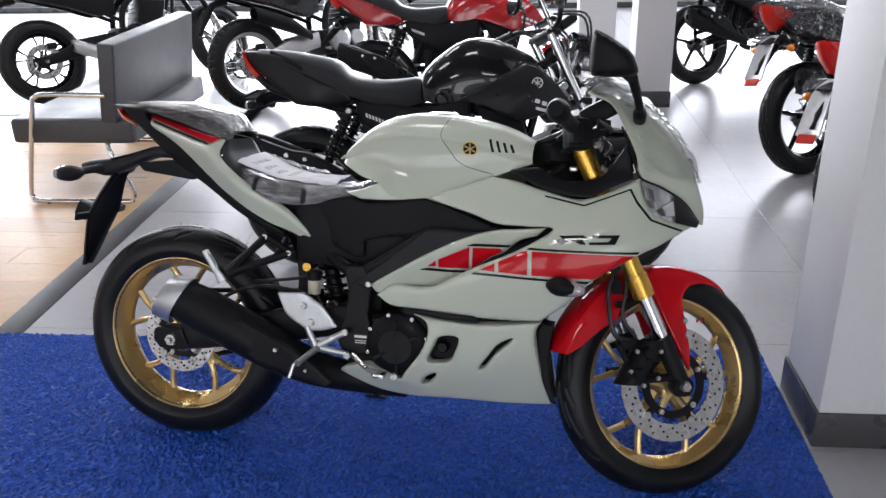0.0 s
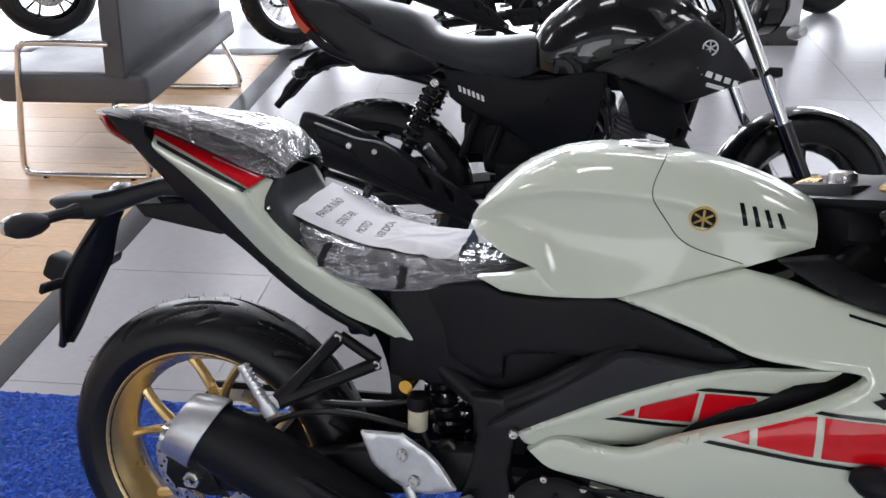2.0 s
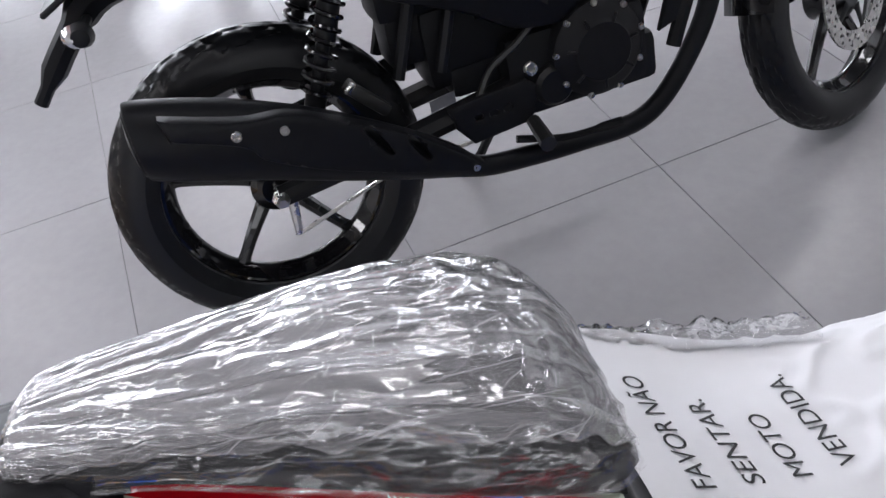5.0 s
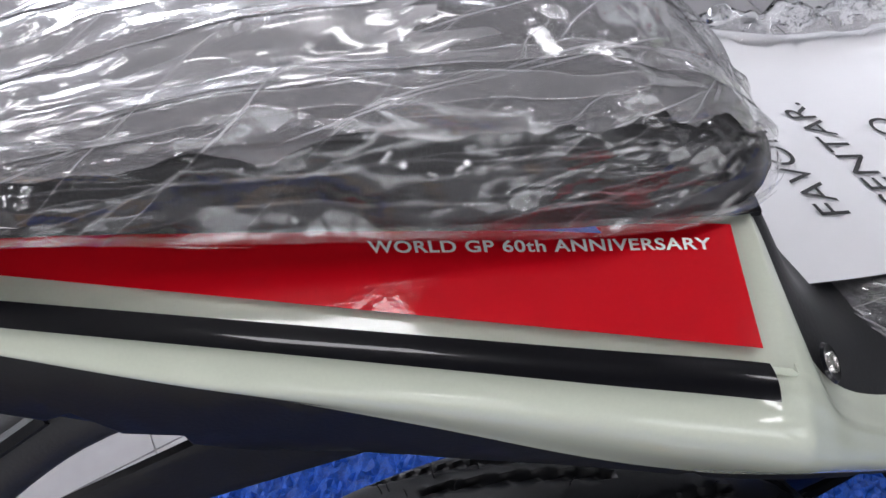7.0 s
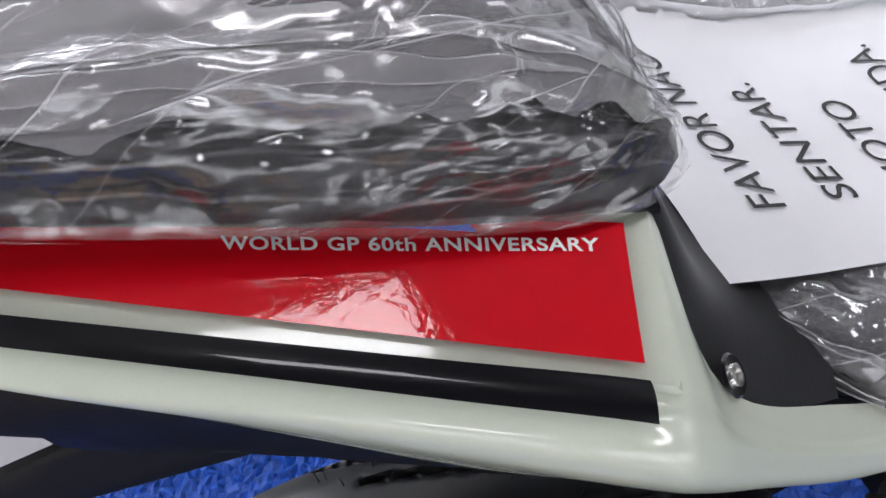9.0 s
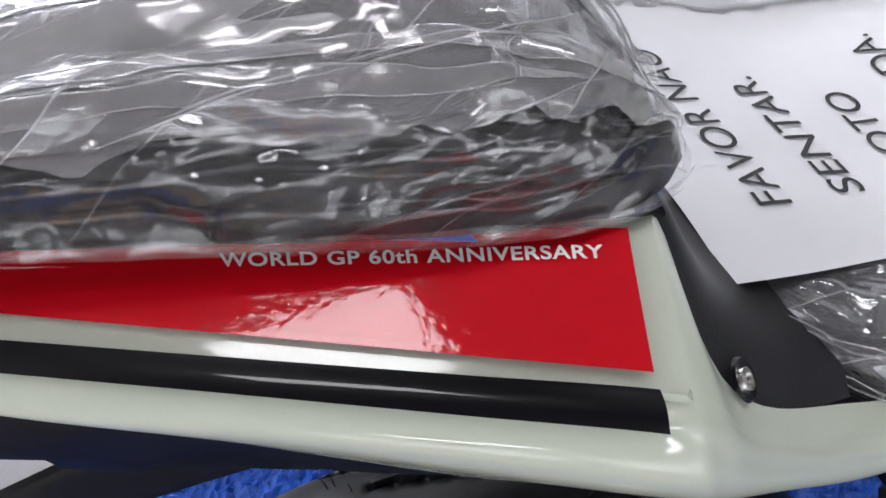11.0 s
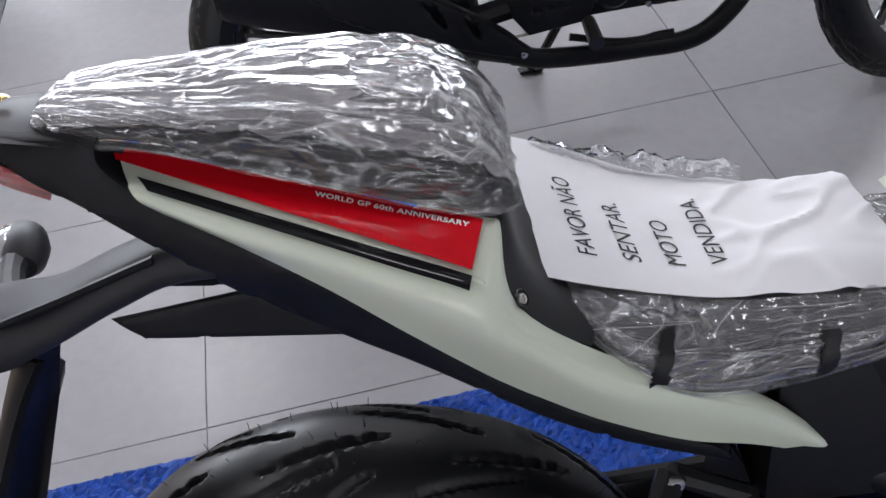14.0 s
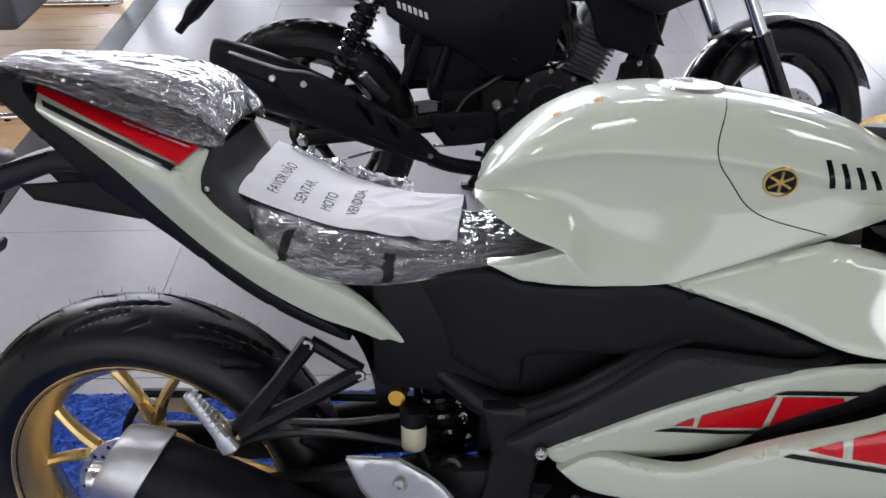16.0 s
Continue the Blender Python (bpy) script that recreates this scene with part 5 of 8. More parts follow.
peg = part("passenger_peg", moved(loft([[(x, y, z) for x, y in ((-w, -0.006), (w, -0.006), (w, 0.006), (-w, 0.006))] for w, z in ((0.011, -0.052), (0.010, -0.034), (0.0075, -0.026), (0.0065, 0.038), (0.004, 0.044))], 16, 16, True), pose(0.172, -0.190, 0.558, 0, -32, 0)), ALLOY, bike, "folded ribbed alloy passenger peg")
for i in range(-3, 5):
    part("peg_rib", moved(box(0.016, 0.015, 0.003, 0.001, 1), pose(0.170 - 0.0045 * i, -0.190, 0.564 + 0.0072 * i, 0, -32, 0)), ALLOY, peg)
part("brake_reservoir", joined(moved(revolved([(0, -0.02), (0.017, -0.02), (0.018, 0.02), (0, 0.02)], 20), pose(0.425, -0.095, 0.500, 90, 0, 0))), material("fluid_bottle", (0.55, 0.52, 0.38), 0.35), bike, "translucent brake fluid bottle with a black lid")
part("reservoir_lid", moved(revolved([(0, -0.012), (0.019, -0.012), (0.020, 0.012), (0, 0.012)], 20), pose(0.425, -0.095, 0.530, 90, 0, 0)), MATT, bike)
part("hose", joined(tube([(0.43, -0.095, 0.48), (0.45, -0.09, 0.44), (0.48, -0.09, 0.46), (0.50, -0.09, 0.43)], 0.007, 8, 16), tube([(0.25, -0.095, 0.50), (0.35, -0.10, 0.515), (0.44, -0.08, 0.53)], 0.005, 6, 14),
                    tube([(0.08, -0.09, 0.40), (0.20, -0.10, 0.47), (0.30, -0.10, 0.49), (0.42, -0.08, 0.47)], 0.006, 6, 18)), DARK_TANK, bike)
part("damper_reservoir", moved(revolved([(0, -0.03), (0.012, -0.03), (0.013, 0.03), (0, 0.03)], 16), pose(0.40, -0.06, 0.55, 0, 60, 0)), GOLD_METAL, bike)
part("side_stand", joined(tube([(0.58, 0.11, 0.28), (0.52, 0.20, 0.12), (0.50, 0.262, 0.075)], 0.012, 10), box(0.07, 0.04, 0.008, 0.003, 1, (0.50, 0.27, 0.070))), SATIN, bike)

# front fork, mudguard and brakes (steered)
ST = STEERED


def fork_line(z, y):
    return Vector((1.375 - (z - 0.296) * 0.50, y, z))


for s in (-1, 1):
    part("fork_tube", moved(rod(fork_line(0.53, s * 0.098), fork_line(0.945, s * 0.098), 0.0245, None, 24), ST), GOLD_METAL, bike, "gold anodised upside-down fork tube")
    part("fork_collar", moved(rod(fork_line(0.522, s * 0.098), fork_line(0.575, s * 0.098), 0.0285, None, 24), ST), GOLD_METAL, bike)
    part("fork_slider", moved(rod(fork_line(0.34, s * 0.098), fork_line(0.53, s * 0.098), 0.0185, None, 20), ST), CHROME, bike)
    foot = [rod(fork_line(0.30, s * 0.098), fork_line(0.42, s * 0.098), 0.023, 0.025, 20), moved(revolved([(0, -0.02), (0.026, -0.02), (0.030, 0), (0.026, 0.02), (0, 0.02)], 24), pose(FRONT_X, s * 0.098, 0.296))]
    foot += [tube([fork_line(0.40, s * 0.10), (1.285, s * 0.10, 0.385), (1.255, s * 0.095, 0.375)], [0.014, 0.010, 0.012], 10, 8), tube([fork_line(0.32, s * 0.10), (1.30, s * 0.10, 0.315), (1.262, s * 0.095, 0.31)], [0.014, 0.010, 0.012], 10, 8)]
    part("fork_foot", moved(joined(*foot), ST), SATIN, bike)
part("front_axle", moved(joined(rod((FRONT_X, -0.128, 0.296), (FRONT_X, 0.128, 0.296), 0.010), moved(revolved([(0, -0.012), (0.012, -0.012), (0.016, -0.004), (0.016, 0)], 6), pose(FRONT_X, -0.12, 0.296))), ST), STEEL, bike)
part("lower_yoke", moved(box(0.06, 0.25, 0.035, 0.012, 2, tuple(fork_line(0.70, 0) - Vector((0.012, 0, 0)))), ST), SATIN, bike)
part("upper_yoke", moved(moved(box(0.10, 0.25, 0.024, 0.010, 2), pose(1.058, 0, 0.930, 0, -RAKE, 0)), ST), SATIN, bike, "black upper fork yoke")
part("steering_cover", moved(joined(box(0.11, 0.13, 0.20, 0.03, 2, (1.085, 0.035, 0.82)), box(0.07, 0.16, 0.09, 0.02, 2, (1.05, 0.03, 0.90))), ST), MATT, bike)
part("ignition_lock", moved(revolved([(0, -0.01), (0.014, -0.01), (0.020, -0.006), (0.022, 0.01)], 20), ST @ pose(1.04, 0, 0.952, -90, 0, 0)), STEEL, bike)
gr = []
for i in range(37):
    deg = 52 + 114 * i / 36
    a = radians(deg)
    r = np.interp(deg, [52, 80, 100, 130, 166], [0.302, 0.308, 0.312, 0.324, 0.327])
    half = np.interp(deg, [52, 60, 72, 100, 140, 166], [0.010, 0.034, 0.056, 0.066, 0.066, 0.060])
    drop = np.interp(deg, [52, 70, 95, 118, 135, 150, 160, 166], [0.004, 0.016, 0.030, 0.050, 0.092, 0.070, 0.050, 0.022])
    prof = ((-1, drop), (-1.0, drop * 0.55), (-0.94, 0.014), (-0.7, 0.005), (-0.35, 0.001), (0, 0), (0.35, 0.001), (0.7, 0.005), (0.94, 0.014), (1.0, drop * 0.55), (1, drop))
    gr.append([(FRONT_X + (r - d) * math.cos(a), half * k, 0.296 + (r - d) * math.sin(a)) for k, d in prof])
mudguard = part("front_mudguard", moved(thick(grid(gr), 0.004), ST), RED, bike, "glossy red front mudguard", 50)
FLANK = [(1.300, 0.597), (1.36, 0.600), (1.42, 0.588), (1.47, 0.560), (1.42, 0.554), (1.393, 0.532), (1.388, 0.500), (1.401, 0.414), (1.405, 0.333), (1.398, 0.340), (1.358, 0.413), (1.316, 0.500), (1.290, 0.559)]
fl = panel(FLANK, lambda x, z: -0.068 - 0.02 * max(0, min(1, (0.58 - z) / 0.2)), 0.008, 0.005, 0.010, (0, 3, 8, 9))
part("mudguard_flank", moved(mirrored(fl), ST), RED, bike)
part("mudguard_flank", moved(fl, ST), RED, bike)
for x, z in ((1.385, 0.462), (1.393, 0.425)):
    part("flank_bolt", moved(bolt((x, -0.088, z), 0.008, 0.006), ST), STEEL, mudguard)
body = loft([[(1.225 + 0.062 * f + dx, -0.088 + y, 0.30 + 0.11 * f + dz) for dx, dz, y in ((-0.030, 0, -0.012), (-0.012, 0, -0.034), (0.018, 0, -0.034), (0.032, 0, -0.010), (0.030, 0, 0.022), (-0.028, 0, 0.022))] for f in (0, 0.15, 0.5, 0.85, 1)], 12, 24, True)
cal = joined(body, *[moved(revolved([(0, -0.016), (0.013, -0.016), (0.017, -0.010), (0.019, 0.01)], 16), pose(1.238 + 0.028 * i, -0.118, 0.328 + 0.052 * i)) for i in range(2)],
             box(0.07, 0.016, 0.028, 0.006, 2, (1.29, -0.092, 0.37)), box(0.06, 0.016, 0.026, 0.006, 2, (1.285, -0.092, 0.316)), box(0.05, 0.03, 0.03, 0.008, 2, (1.222, -0.085, 0.40)), rod((1.215, -0.10, 0.36), (1.19, -0.105, 0.40), 0.008))
caliper = part("brake_caliper", moved(cal, ST), SATIN, bike, "black two-piston brake caliper")
for x, z in ((1.292, 0.318), (1.298, 0.385), (1.232, 0.385), (1.252, 0.300), (1.215, 0.335)):
    part("caliper_bolt", moved(bolt((x, -0.122, z), 0.006, 0.006), ST), STEEL, caliper)
part("brake_hose", moved(tube([(1.222, -0.095, 0.41), (1.178, -0.10, 0.43), (1.166, -0.09, 0.53), (1.185, -0.085, 0.60), (1.15, -0.06, 0.70)], 0.006, 8, 24), ST), DARK_TANK, bike)
part("brake_hose", moved(tube([(1.24, -0.10, 0.42), (1.205, -0.095, 0.47), (1.215, -0.09, 0.56), (1.20, -0.06, 0.66)], 0.005, 8, 20), ST), DARK_TANK, bike)
part("hose_clip", moved(joined(box(0.026, 0.012, 0.04, 0.004, 1, (1.19, -0.088, 0.545)), box(0.03, 0.01, 0.018, 0.003, 1, (1.205, -0.085, 0.50)), tube([(1.19, -0.085, 0.53), (1.25, -0.09, 0.53)], 0.006, 6)), ST), MATT, bike)

# handlebars
for s in (-1, 1):
    part("clip_on", moved(joined(moved(revolved([(0.0245, -0.014), (0.034, -0.014), (0.034, 0.014), (0.0245, 0.014)], 24, True), Matrix.Translation(fork_line(0.90, s * 0.098)) @ pose(0, 0, 0, 0, -26, 0) @ pose(0, 0, 0, 90, 0, 0)),
                                 tube([fork_line(0.905, s * 0.12), (1.035, s * 0.18, 0.915), (1.01, s * 0.22, 0.918)], 0.011, 10)), ST), SATIN, bike)
    part("grip", moved(tube([(1.015, s * 0.20, 0.917), (0.918, s * 0.335, 0.924)], [0.018, 0.018], 14), ST), DARK_TANK, bike)
    part("bar_end", moved(tube([(0.920, s * 0.332, 0.924), (0.910, s * 0.346, 0.925), (0.900, s * 0.358, 0.925)], [0.026, 0.026, 0.018], 18), ST), MATT, bike)
    part("switch_box", moved(joined(box(0.06, 0.06, 0.075, 0.014, 2, (1.03, s * 0.185, 0.905)), box(0.03, 0.04, 0.05, 0.008, 2, (1.01, s * 0.22, 0.90))), ST), MATT, bike)
    part("lever", moved(tube([(1.095, s * 0.17, 0.915), (1.10, s * 0.22, 0.915), (1.0, s * 0.36, 0.905)], [0.009, 0.007, 0.006], 8, 12, flat=0.7), ST), SATIN, bike)
part("master_cylinder", moved(joined(rod((1.09, -0.13, 0.905), (1.075, -0.19, 0.91), 0.013), rod((1.115, -0.15, 0.92), (1.115, -0.15, 0.95), 0.017)), ST), SATIN, bike)
for i in range(5):
    part("cable_clip", moved(box(0.02, 0.02, 0.012, 0.003, 1), pose(1.11 + 0.018 * i, -0.09 + 0.02 * (i % 3), 0.855 + 0.021 * ((i * 5) % 4), 20 * i, 30 * i, 0)), STEEL, bike)
for i in range(6):
    part("wire", tube([(1.08 + 0.02 * (i % 3), -0.12 + 0.04 * i, 0.90), (1.15 + 0.012 * i, -0.10 + 0.035 * i, 0.915 - 0.012 * i), (1.17, -0.06 + 0.02 * i, 0.83), (1.12, 0.0, 0.78)], 0.0045 + 0.001 * (i % 2), 6, 18), DARK_TANK, bike)
part("dash", moved(box(0.05, 0.20, 0.10, 0.015, 2), pose(1.165, 0, 1.0, 0, 60, 0)), MATT, bike)
part("cable", joined(*[tube([(1.07, y0, 0.93), (1.13 + 0.02 * i, y0 * 0.6, 0.97 - 0.02 * i), (1.16, y0 * 0.3, 0.86), (1.08, 0.03, 0.78)], 0.005, 6, 18) for i, y0 in enumerate((-0.17, -0.15, 0.15, 0.18))]), DARK_TANK, bike)

# nose: black inner cowl, white cowl, headlights, screen, mirrors
INCOWL = [(0.955, 0.846), (1.022, 0.858), (1.093, 0.828), (1.175, 0.840), (1.207, 0.876), (1.240, 0.930), (1.258, 0.842), (1.20, 0.815), (1.146, 0.791), (1.041, 0.806)]
ic = panel(INCOWL, lambda x, z: -0.125 - 0.6 * max(0, 0.86 - z) * 0.8, 0.02, 0.005, 0.014, (0, 1, 5, 6))
part("inner_cowl", mirrored(ic), MATT, bike)
part("inner_cowl", ic, MATT, bike, "matt black inner cowl")
COWL = [  # right edge, quarter, centre line from the screen down to the chin
    [(1.135, -0.115, 1.045), (1.150, -0.07, 1.062), (1.158, 0, 1.070)], [(1.195, -0.130, 1.020), (1.235, -0.08, 1.03), (1.250, 0, 1.035)], [(1.235, -0.140, 0.955), (1.305, -0.085, 0.965), (1.330, 0, 0.968)],
    [(1.262, -0.148, 0.900), (1.355, -0.085, 0.900), (1.385, 0, 0.898)], [(1.278, -0.150, 0.848), (1.390, -0.075, 0.825), (1.418, 0, 0.822)], [(1.345, -0.115, 0.80), (1.412, -0.055, 0.770), (1.436, 0, 0.765)], [(1.405, -0.06, 0.745), (1.428, -0.03, 0.728), (1.438, 0, 0.722)]]
nose_bm = loft([r + [(x, -y, z) for x, y, z in r[-2::-1]] for r in COWL], 40, 37)
part("nose_cowl", thick(nose_bm, 0.004), PEARL, bike, "pearl white nose cowl")
for s in (-1, 1):
    hl = loft([[(1.276, s * 0.153, 0.842), (1.345, s * 0.118, 0.812), (1.412, s * 0.060, 0.752)], [(1.285, s * 0.156, 0.805), (1.345, s * 0.128, 0.775), (1.414, s * 0.070, 0.738)], [(1.312, s * 0.152, 0.758), (1.36, s * 0.122, 0.740), (1.410, s * 0.075, 0.724)]], 14, 20)
    lamp = part("headlight", hl, CLEAR_LENS, bike, "clear slanting headlight lens")
    part("reflector", loft([[(1.282, s * 0.158, 0.826), (1.305, s * 0.148, 0.818)], [(1.290, s * 0.159, 0.795), (1.312, s * 0.150, 0.790)], [(1.300, s * 0.158, 0.778), (1.318, s * 0.150, 0.772)]], 6, 4), CHROME, lamp)
    part("reflector", loft([[(1.316, s * 0.147, 0.770), (1.355, s * 0.128, 0.792)], [(1.330, s * 0.146, 0.756), (1.362, s * 0.126, 0.757)]], 5, 5), CHROME, lamp)
    part("headlight_shade", loft([[(1.357, s * 0.117, 0.806), (1.385, s * 0.093, 0.788), (1.418, s * 0.055, 0.748)], [(1.362, s * 0.126, 0.770), (1.39, s * 0.100, 0.755), (1.424, s * 0.060, 0.734)], [(1.364, s * 0.125, 0.740), (1.392, s * 0.099, 0.731), (1.418, s * 0.066, 0.722)]], 8, 10), STRIPE, lamp)
    part("cowl_line", tube([(1.222, s * 0.143, 0.966), (1.250, s * 0.150, 0.905), (1.272, s * 0.154, 0.849), (1.325, s * 0.132, 0.824), (1.382, s * 0.093, 0.788), (1.424, s * 0.047, 0.735)], 0.0028, 6, 40), STRIPE, bike)
scr = [[(1.098, -0.095, 1.105), (1.118, -0.05, 1.125), (1.125, 0, 1.130)], [(1.13, -0.112, 1.062), (1.165, -0.065, 1.085), (1.178, 0, 1.092)], [(1.165, -0.122, 1.036), (1.225, -0.075, 1.045), (1.243, 0, 1.050)], [(1.20, -0.128, 1.016), (1.27, -0.078, 1.012), (1.292, 0, 1.012)]]
scr_rows = [r + [(x, -y, z) for x, y, z in r[-2::-1]] for r in scr]
part("windscreen", thick(loft(scr_rows, 20, 25), 0.003), SCREEN, bike, "clear windscreen still in its film")
wrap = loft([[(x + 0.008, y * 1.06, z + 0.010) for x, y, z in r] for r in [r + [(x, -y, z) for x, y, z in r[-2::-1]] for r in (scr[:2] + [COWL[1], COWL[2], COWL[3], COWL[4]])]], 60, 61)
for v in wrap.verts:
    q = v.co * 22
    d = 0.006 * (noise.noise(q) + 0.5 * noise.noise(q * 2.3))
    v.co += Vector((d, 0, d))
part("film", wrap, WRAP_THIN, bike, "crumpled clear packing film over the screen")
for s in (-1, 1):
    stem = part("mirror_stem", tube([(1.262, s * 0.150, 0.985), (1.258, s * 0.22, 1.02), (1.24, s * 0.29, 1.075)], [0.016, 0.010, 0.012], 10, 14), MATT, bike)
    shell = panel([(1.150, 1.165), (1.166, 1.171), (1.225, 1.137), (1.243, 1.115), (1.246, 1.083), (1.165, 1.077), (1.148, 1.092)], lambda x, z: -0.372 + 1.2 * abs(x - 1.2) ** 1.5, 0.05, 0.020, 0.012)
    shell = joined(shell, panel([(1.150, 1.165), (1.166, 1.171), (1.225, 1.137), (1.243, 1.115), (1.246, 1.083), (1.165, 1.077), (1.148, 1.092)], lambda x, z: -0.318, 0.001, 0.0, 0.016))
    part("mirror_head", shell if s < 0 else mirrored(shell), MATT, stem)
    ind = part("front_indicator", moved(revolved([(0, -0.05), (0.010, -0.046), (0.022, -0.02), (0.024, 0), (0.020, 0.015), (0.010, 0.03), (0, 0.032)], 20), pose(1.10, s * 0.235, 0.583, 0, 0, 62 * -s) @ pose(0, 0, 0)), MATT, bike)
    part("lens", moved(revolved([(0, -0.048), (0.010, -0.044), (0.019, -0.02), (0.0225, 0.002), (0.018, 0.018), (0, 0.025)], 20), pose(1.121, s * 0.236, 0.581, 0, 0, 62 * -s)), SMOKE_LENS, ind)

# seats
def seat_mesh(sections, n, m, mid=1.0, low=0.975):
    rows = []
    for x, zt, zb, hw, crown in sections:
        half = [(0.0, zt), (hw * 0.5, zt - crown * 0.25), (hw * 0.85, zt - crown), (hw * mid, zt - (zt - zb) * 0.55), (hw * low, zb)]
        rows.append([(x, -y, z) for y, z in half[::-1]] + [(x, y, z) for y, z in half[1:]])
    return loft(rows, n, m)


RIDER = [(0.200, 0.820, 0.798, 0.080, 0.005), (0.226, 0.811, 0.776, 0.104, 0.006), (0.265, 0.7985, 0.750, 0.116, 0.006), (0.31, 0.787, 0.730, 0.109, 0.010), (0.38, 0.780, 0.722, 0.094, 0.012), (0.46, 0.777, 0.736, 0.084, 0.011), (0.53, 0.782, 0.752, 0.076, 0.010), (0.605, 0.790, 0.766, 0.060, 0.01)]
PILLION = [(-0.149, 0.969, 0.959, 0.030, 0.004), (-0.138, 0.975, 0.957, 0.042, 0.005), (-0.114, 0.977, 0.955, 0.049, 0.007), (-0.06, 0.978, 0.949, 0.060, 0.010), (0.02, 0.977, 0.9285, 0.077, 0.013), (0.09, 0.970, 0.909, 0.091, 0.016), (0.135, 0.958, 0.8965, 0.095, 0.020), (0.160, 0.936, 0.891, 0.090, 0.022), (0.174, 0.908, 0.889, 0.078, 0.008)]
TAIL_SHIFT = 0.010
part("rider_seat", seat_mesh(RIDER, 36, 25), SEAT_VINYL, bike, "black vinyl rider seat in clear film")
part("pillion_seat", moved(seat_mesh(PILLION, 36, 25, 0.95, 0.985), pose(0, TAIL_SHIFT, 0)), SEAT_VINYL, bike, "black vinyl pillion seat in clear film")

base_rows = []
for x, zt, zb, hw, c in PILLION[2:-1]:
    f = (x + 0.119) / 0.269
    yi, zi = 0.009 + 0.071 * f + 0.004, 0.946 - 0.057 * f
    base_rows.append([(x, -hw * 0.90, zb + 0.004), (x, -yi - 0.002, zi - 0.001), (x, -yi * 0.6, zi - 0.006), (x, yi * 0.6, zi - 0.006), (x, yi + 0.002, zi - 0.001), (x, hw * 0.90, zb + 0.004)])
part("seat_base", moved(loft(base_rows, 24, 16), pose(0, TAIL_SHIFT * 0.5, 0)), MATT, bike)


def facets(s_, w_, seed, warp, masks, waves=11):
    """Crumpled film as a height: creases in many directions, with flat facets between them."""
    pick = random.Random(seed)
    out = np.zeros_like(s_)
    for k in range(waves):
        a, lam, ph = pick.uniform(0, math.pi), pick.uniform(0.010, 0.045), pick.random() * 9
        u = (s_ * math.cos(a) + w_ * math.sin(a)) / lam + ph + 0.8 * warp[k % 2]
        tri = 2 * np.abs(2 * (u - np.floor(u + 0.5))) - 1
        out += lam * 0.022 * tri * np.clip(0.45 + 1.1 * np.sin(ph * 3 + 9 * masks[k % 3]), 0, 1)
    return out


def film_over(sections, grow, amp, seed, n=110, m=91, pull=None, mid=1.0, low=0.975):
    """Loose film round a seat: folds that fan out from where it is gathered, and crumpled facets elsewhere."""
    bm = seat_mesh([(x, zt + grow, zb - grow * 0.3, hw + grow * 0.8, c) for x, zt, zb, hw, c in sections], n, m, mid, low)
    bmesh.ops.recalc_face_normals(bm, faces=bm.faces[:])
    bm.normal_update()
    flip = 1 if sum(v.normal.z for v in bm.verts) > 0 else -1
    cos = [v.co.copy() for v in bm.verts]
    col = np.arange(len(cos)) % m
    xs = np.array([c.x for c in cos])
    ws = (col / (m - 1) - 0.5) * 0.27
    fields = [np.array([noise.noise(c * f + Vector((g, seed, 0))) for c in cos]) for f, g in ((14, 1), (22, 5), (11, 9), (17, 14), (25, 20))]
    rim_gap = np.minimum(1.0, np.minimum(col, m - 1 - col) / (0.24 * m))
    tight = 0.20 + 0.80 * np.minimum(1.0, rim_gap * 1.6)
    h = facets(xs, ws, seed, fields[:2], fields[2:])
    if pull:
        d = np.hypot(xs - pull[0], ws)
        ang = np.arctan2(ws, xs - pull[0])
        share = np.clip((xs - 0.03) / 0.10, 0, 1)
        side = 1 - np.clip((rim_gap - 0.55) * 3, 0, 1)
        u = ang / 0.17 + 0.9 * fields[2] + seed
        fold_ = np.abs(2 * (u - np.floor(u + 0.5)))
        v_ = ang / 0.062 + 1.3 * fields[3]
        fine_ = np.abs(2 * (v_ - np.floor(v_ + 0.5)))
        fan = d * (0.016 * (fold_ - 0.5) + 0.005 * (fine_ - 0.5))
        h = h * (0.16 + 0.84 * np.maximum(share, 0.75 * side)) + fan * (1 - 0.75 * share) * (1 - 0.6 * side)
    h = h * tight * amp / 0.003
    for v, k in zip(bm.verts, h):
        v.co += v.normal * (flip * (k + 0.0012))
    return bm


pillion_film = moved(film_over(PILLION, 0.003, 0.0030, 3.1, 300, 241, (-0.21, 0, 0.955), 0.95, 0.99), pose(0, TAIL_SHIFT, 0))


def film_sampler(bm, m):
    """The place at a share along and a share across the film, raised by lift."""
    bm.normal_update()
    flip = 1 if sum(v.normal.z for v in bm.verts) > 0 else -1
    bm.verts.ensure_lookup_table()
    rows_n = len(bm.verts) // m
    at = [(v.co.copy(), v.normal * flip) for v in bm.verts]

    def sample(f, g, lift):
        x, y = min(max(f, 0), 0.9999) * (rows_n - 1), min(max(g, 0), 0.9999) * (m - 1)
        i, j = int(x), int(y)
        u, w = x - i, y - j
        out = Vector((0, 0, 0))
        for q, k in (((i, j), (1 - u) * (1 - w)), ((i + 1, j), u * (1 - w)), ((i, j + 1), (1 - u) * w), ((i + 1, j + 1), u * w)):
            co, nrm = at[q[0] * m + q[1]]
            out += (co + nrm * lift) * k
        return out + Vector((0, 0, 0.0005)) * noise.noise(out * 110)
    return sample


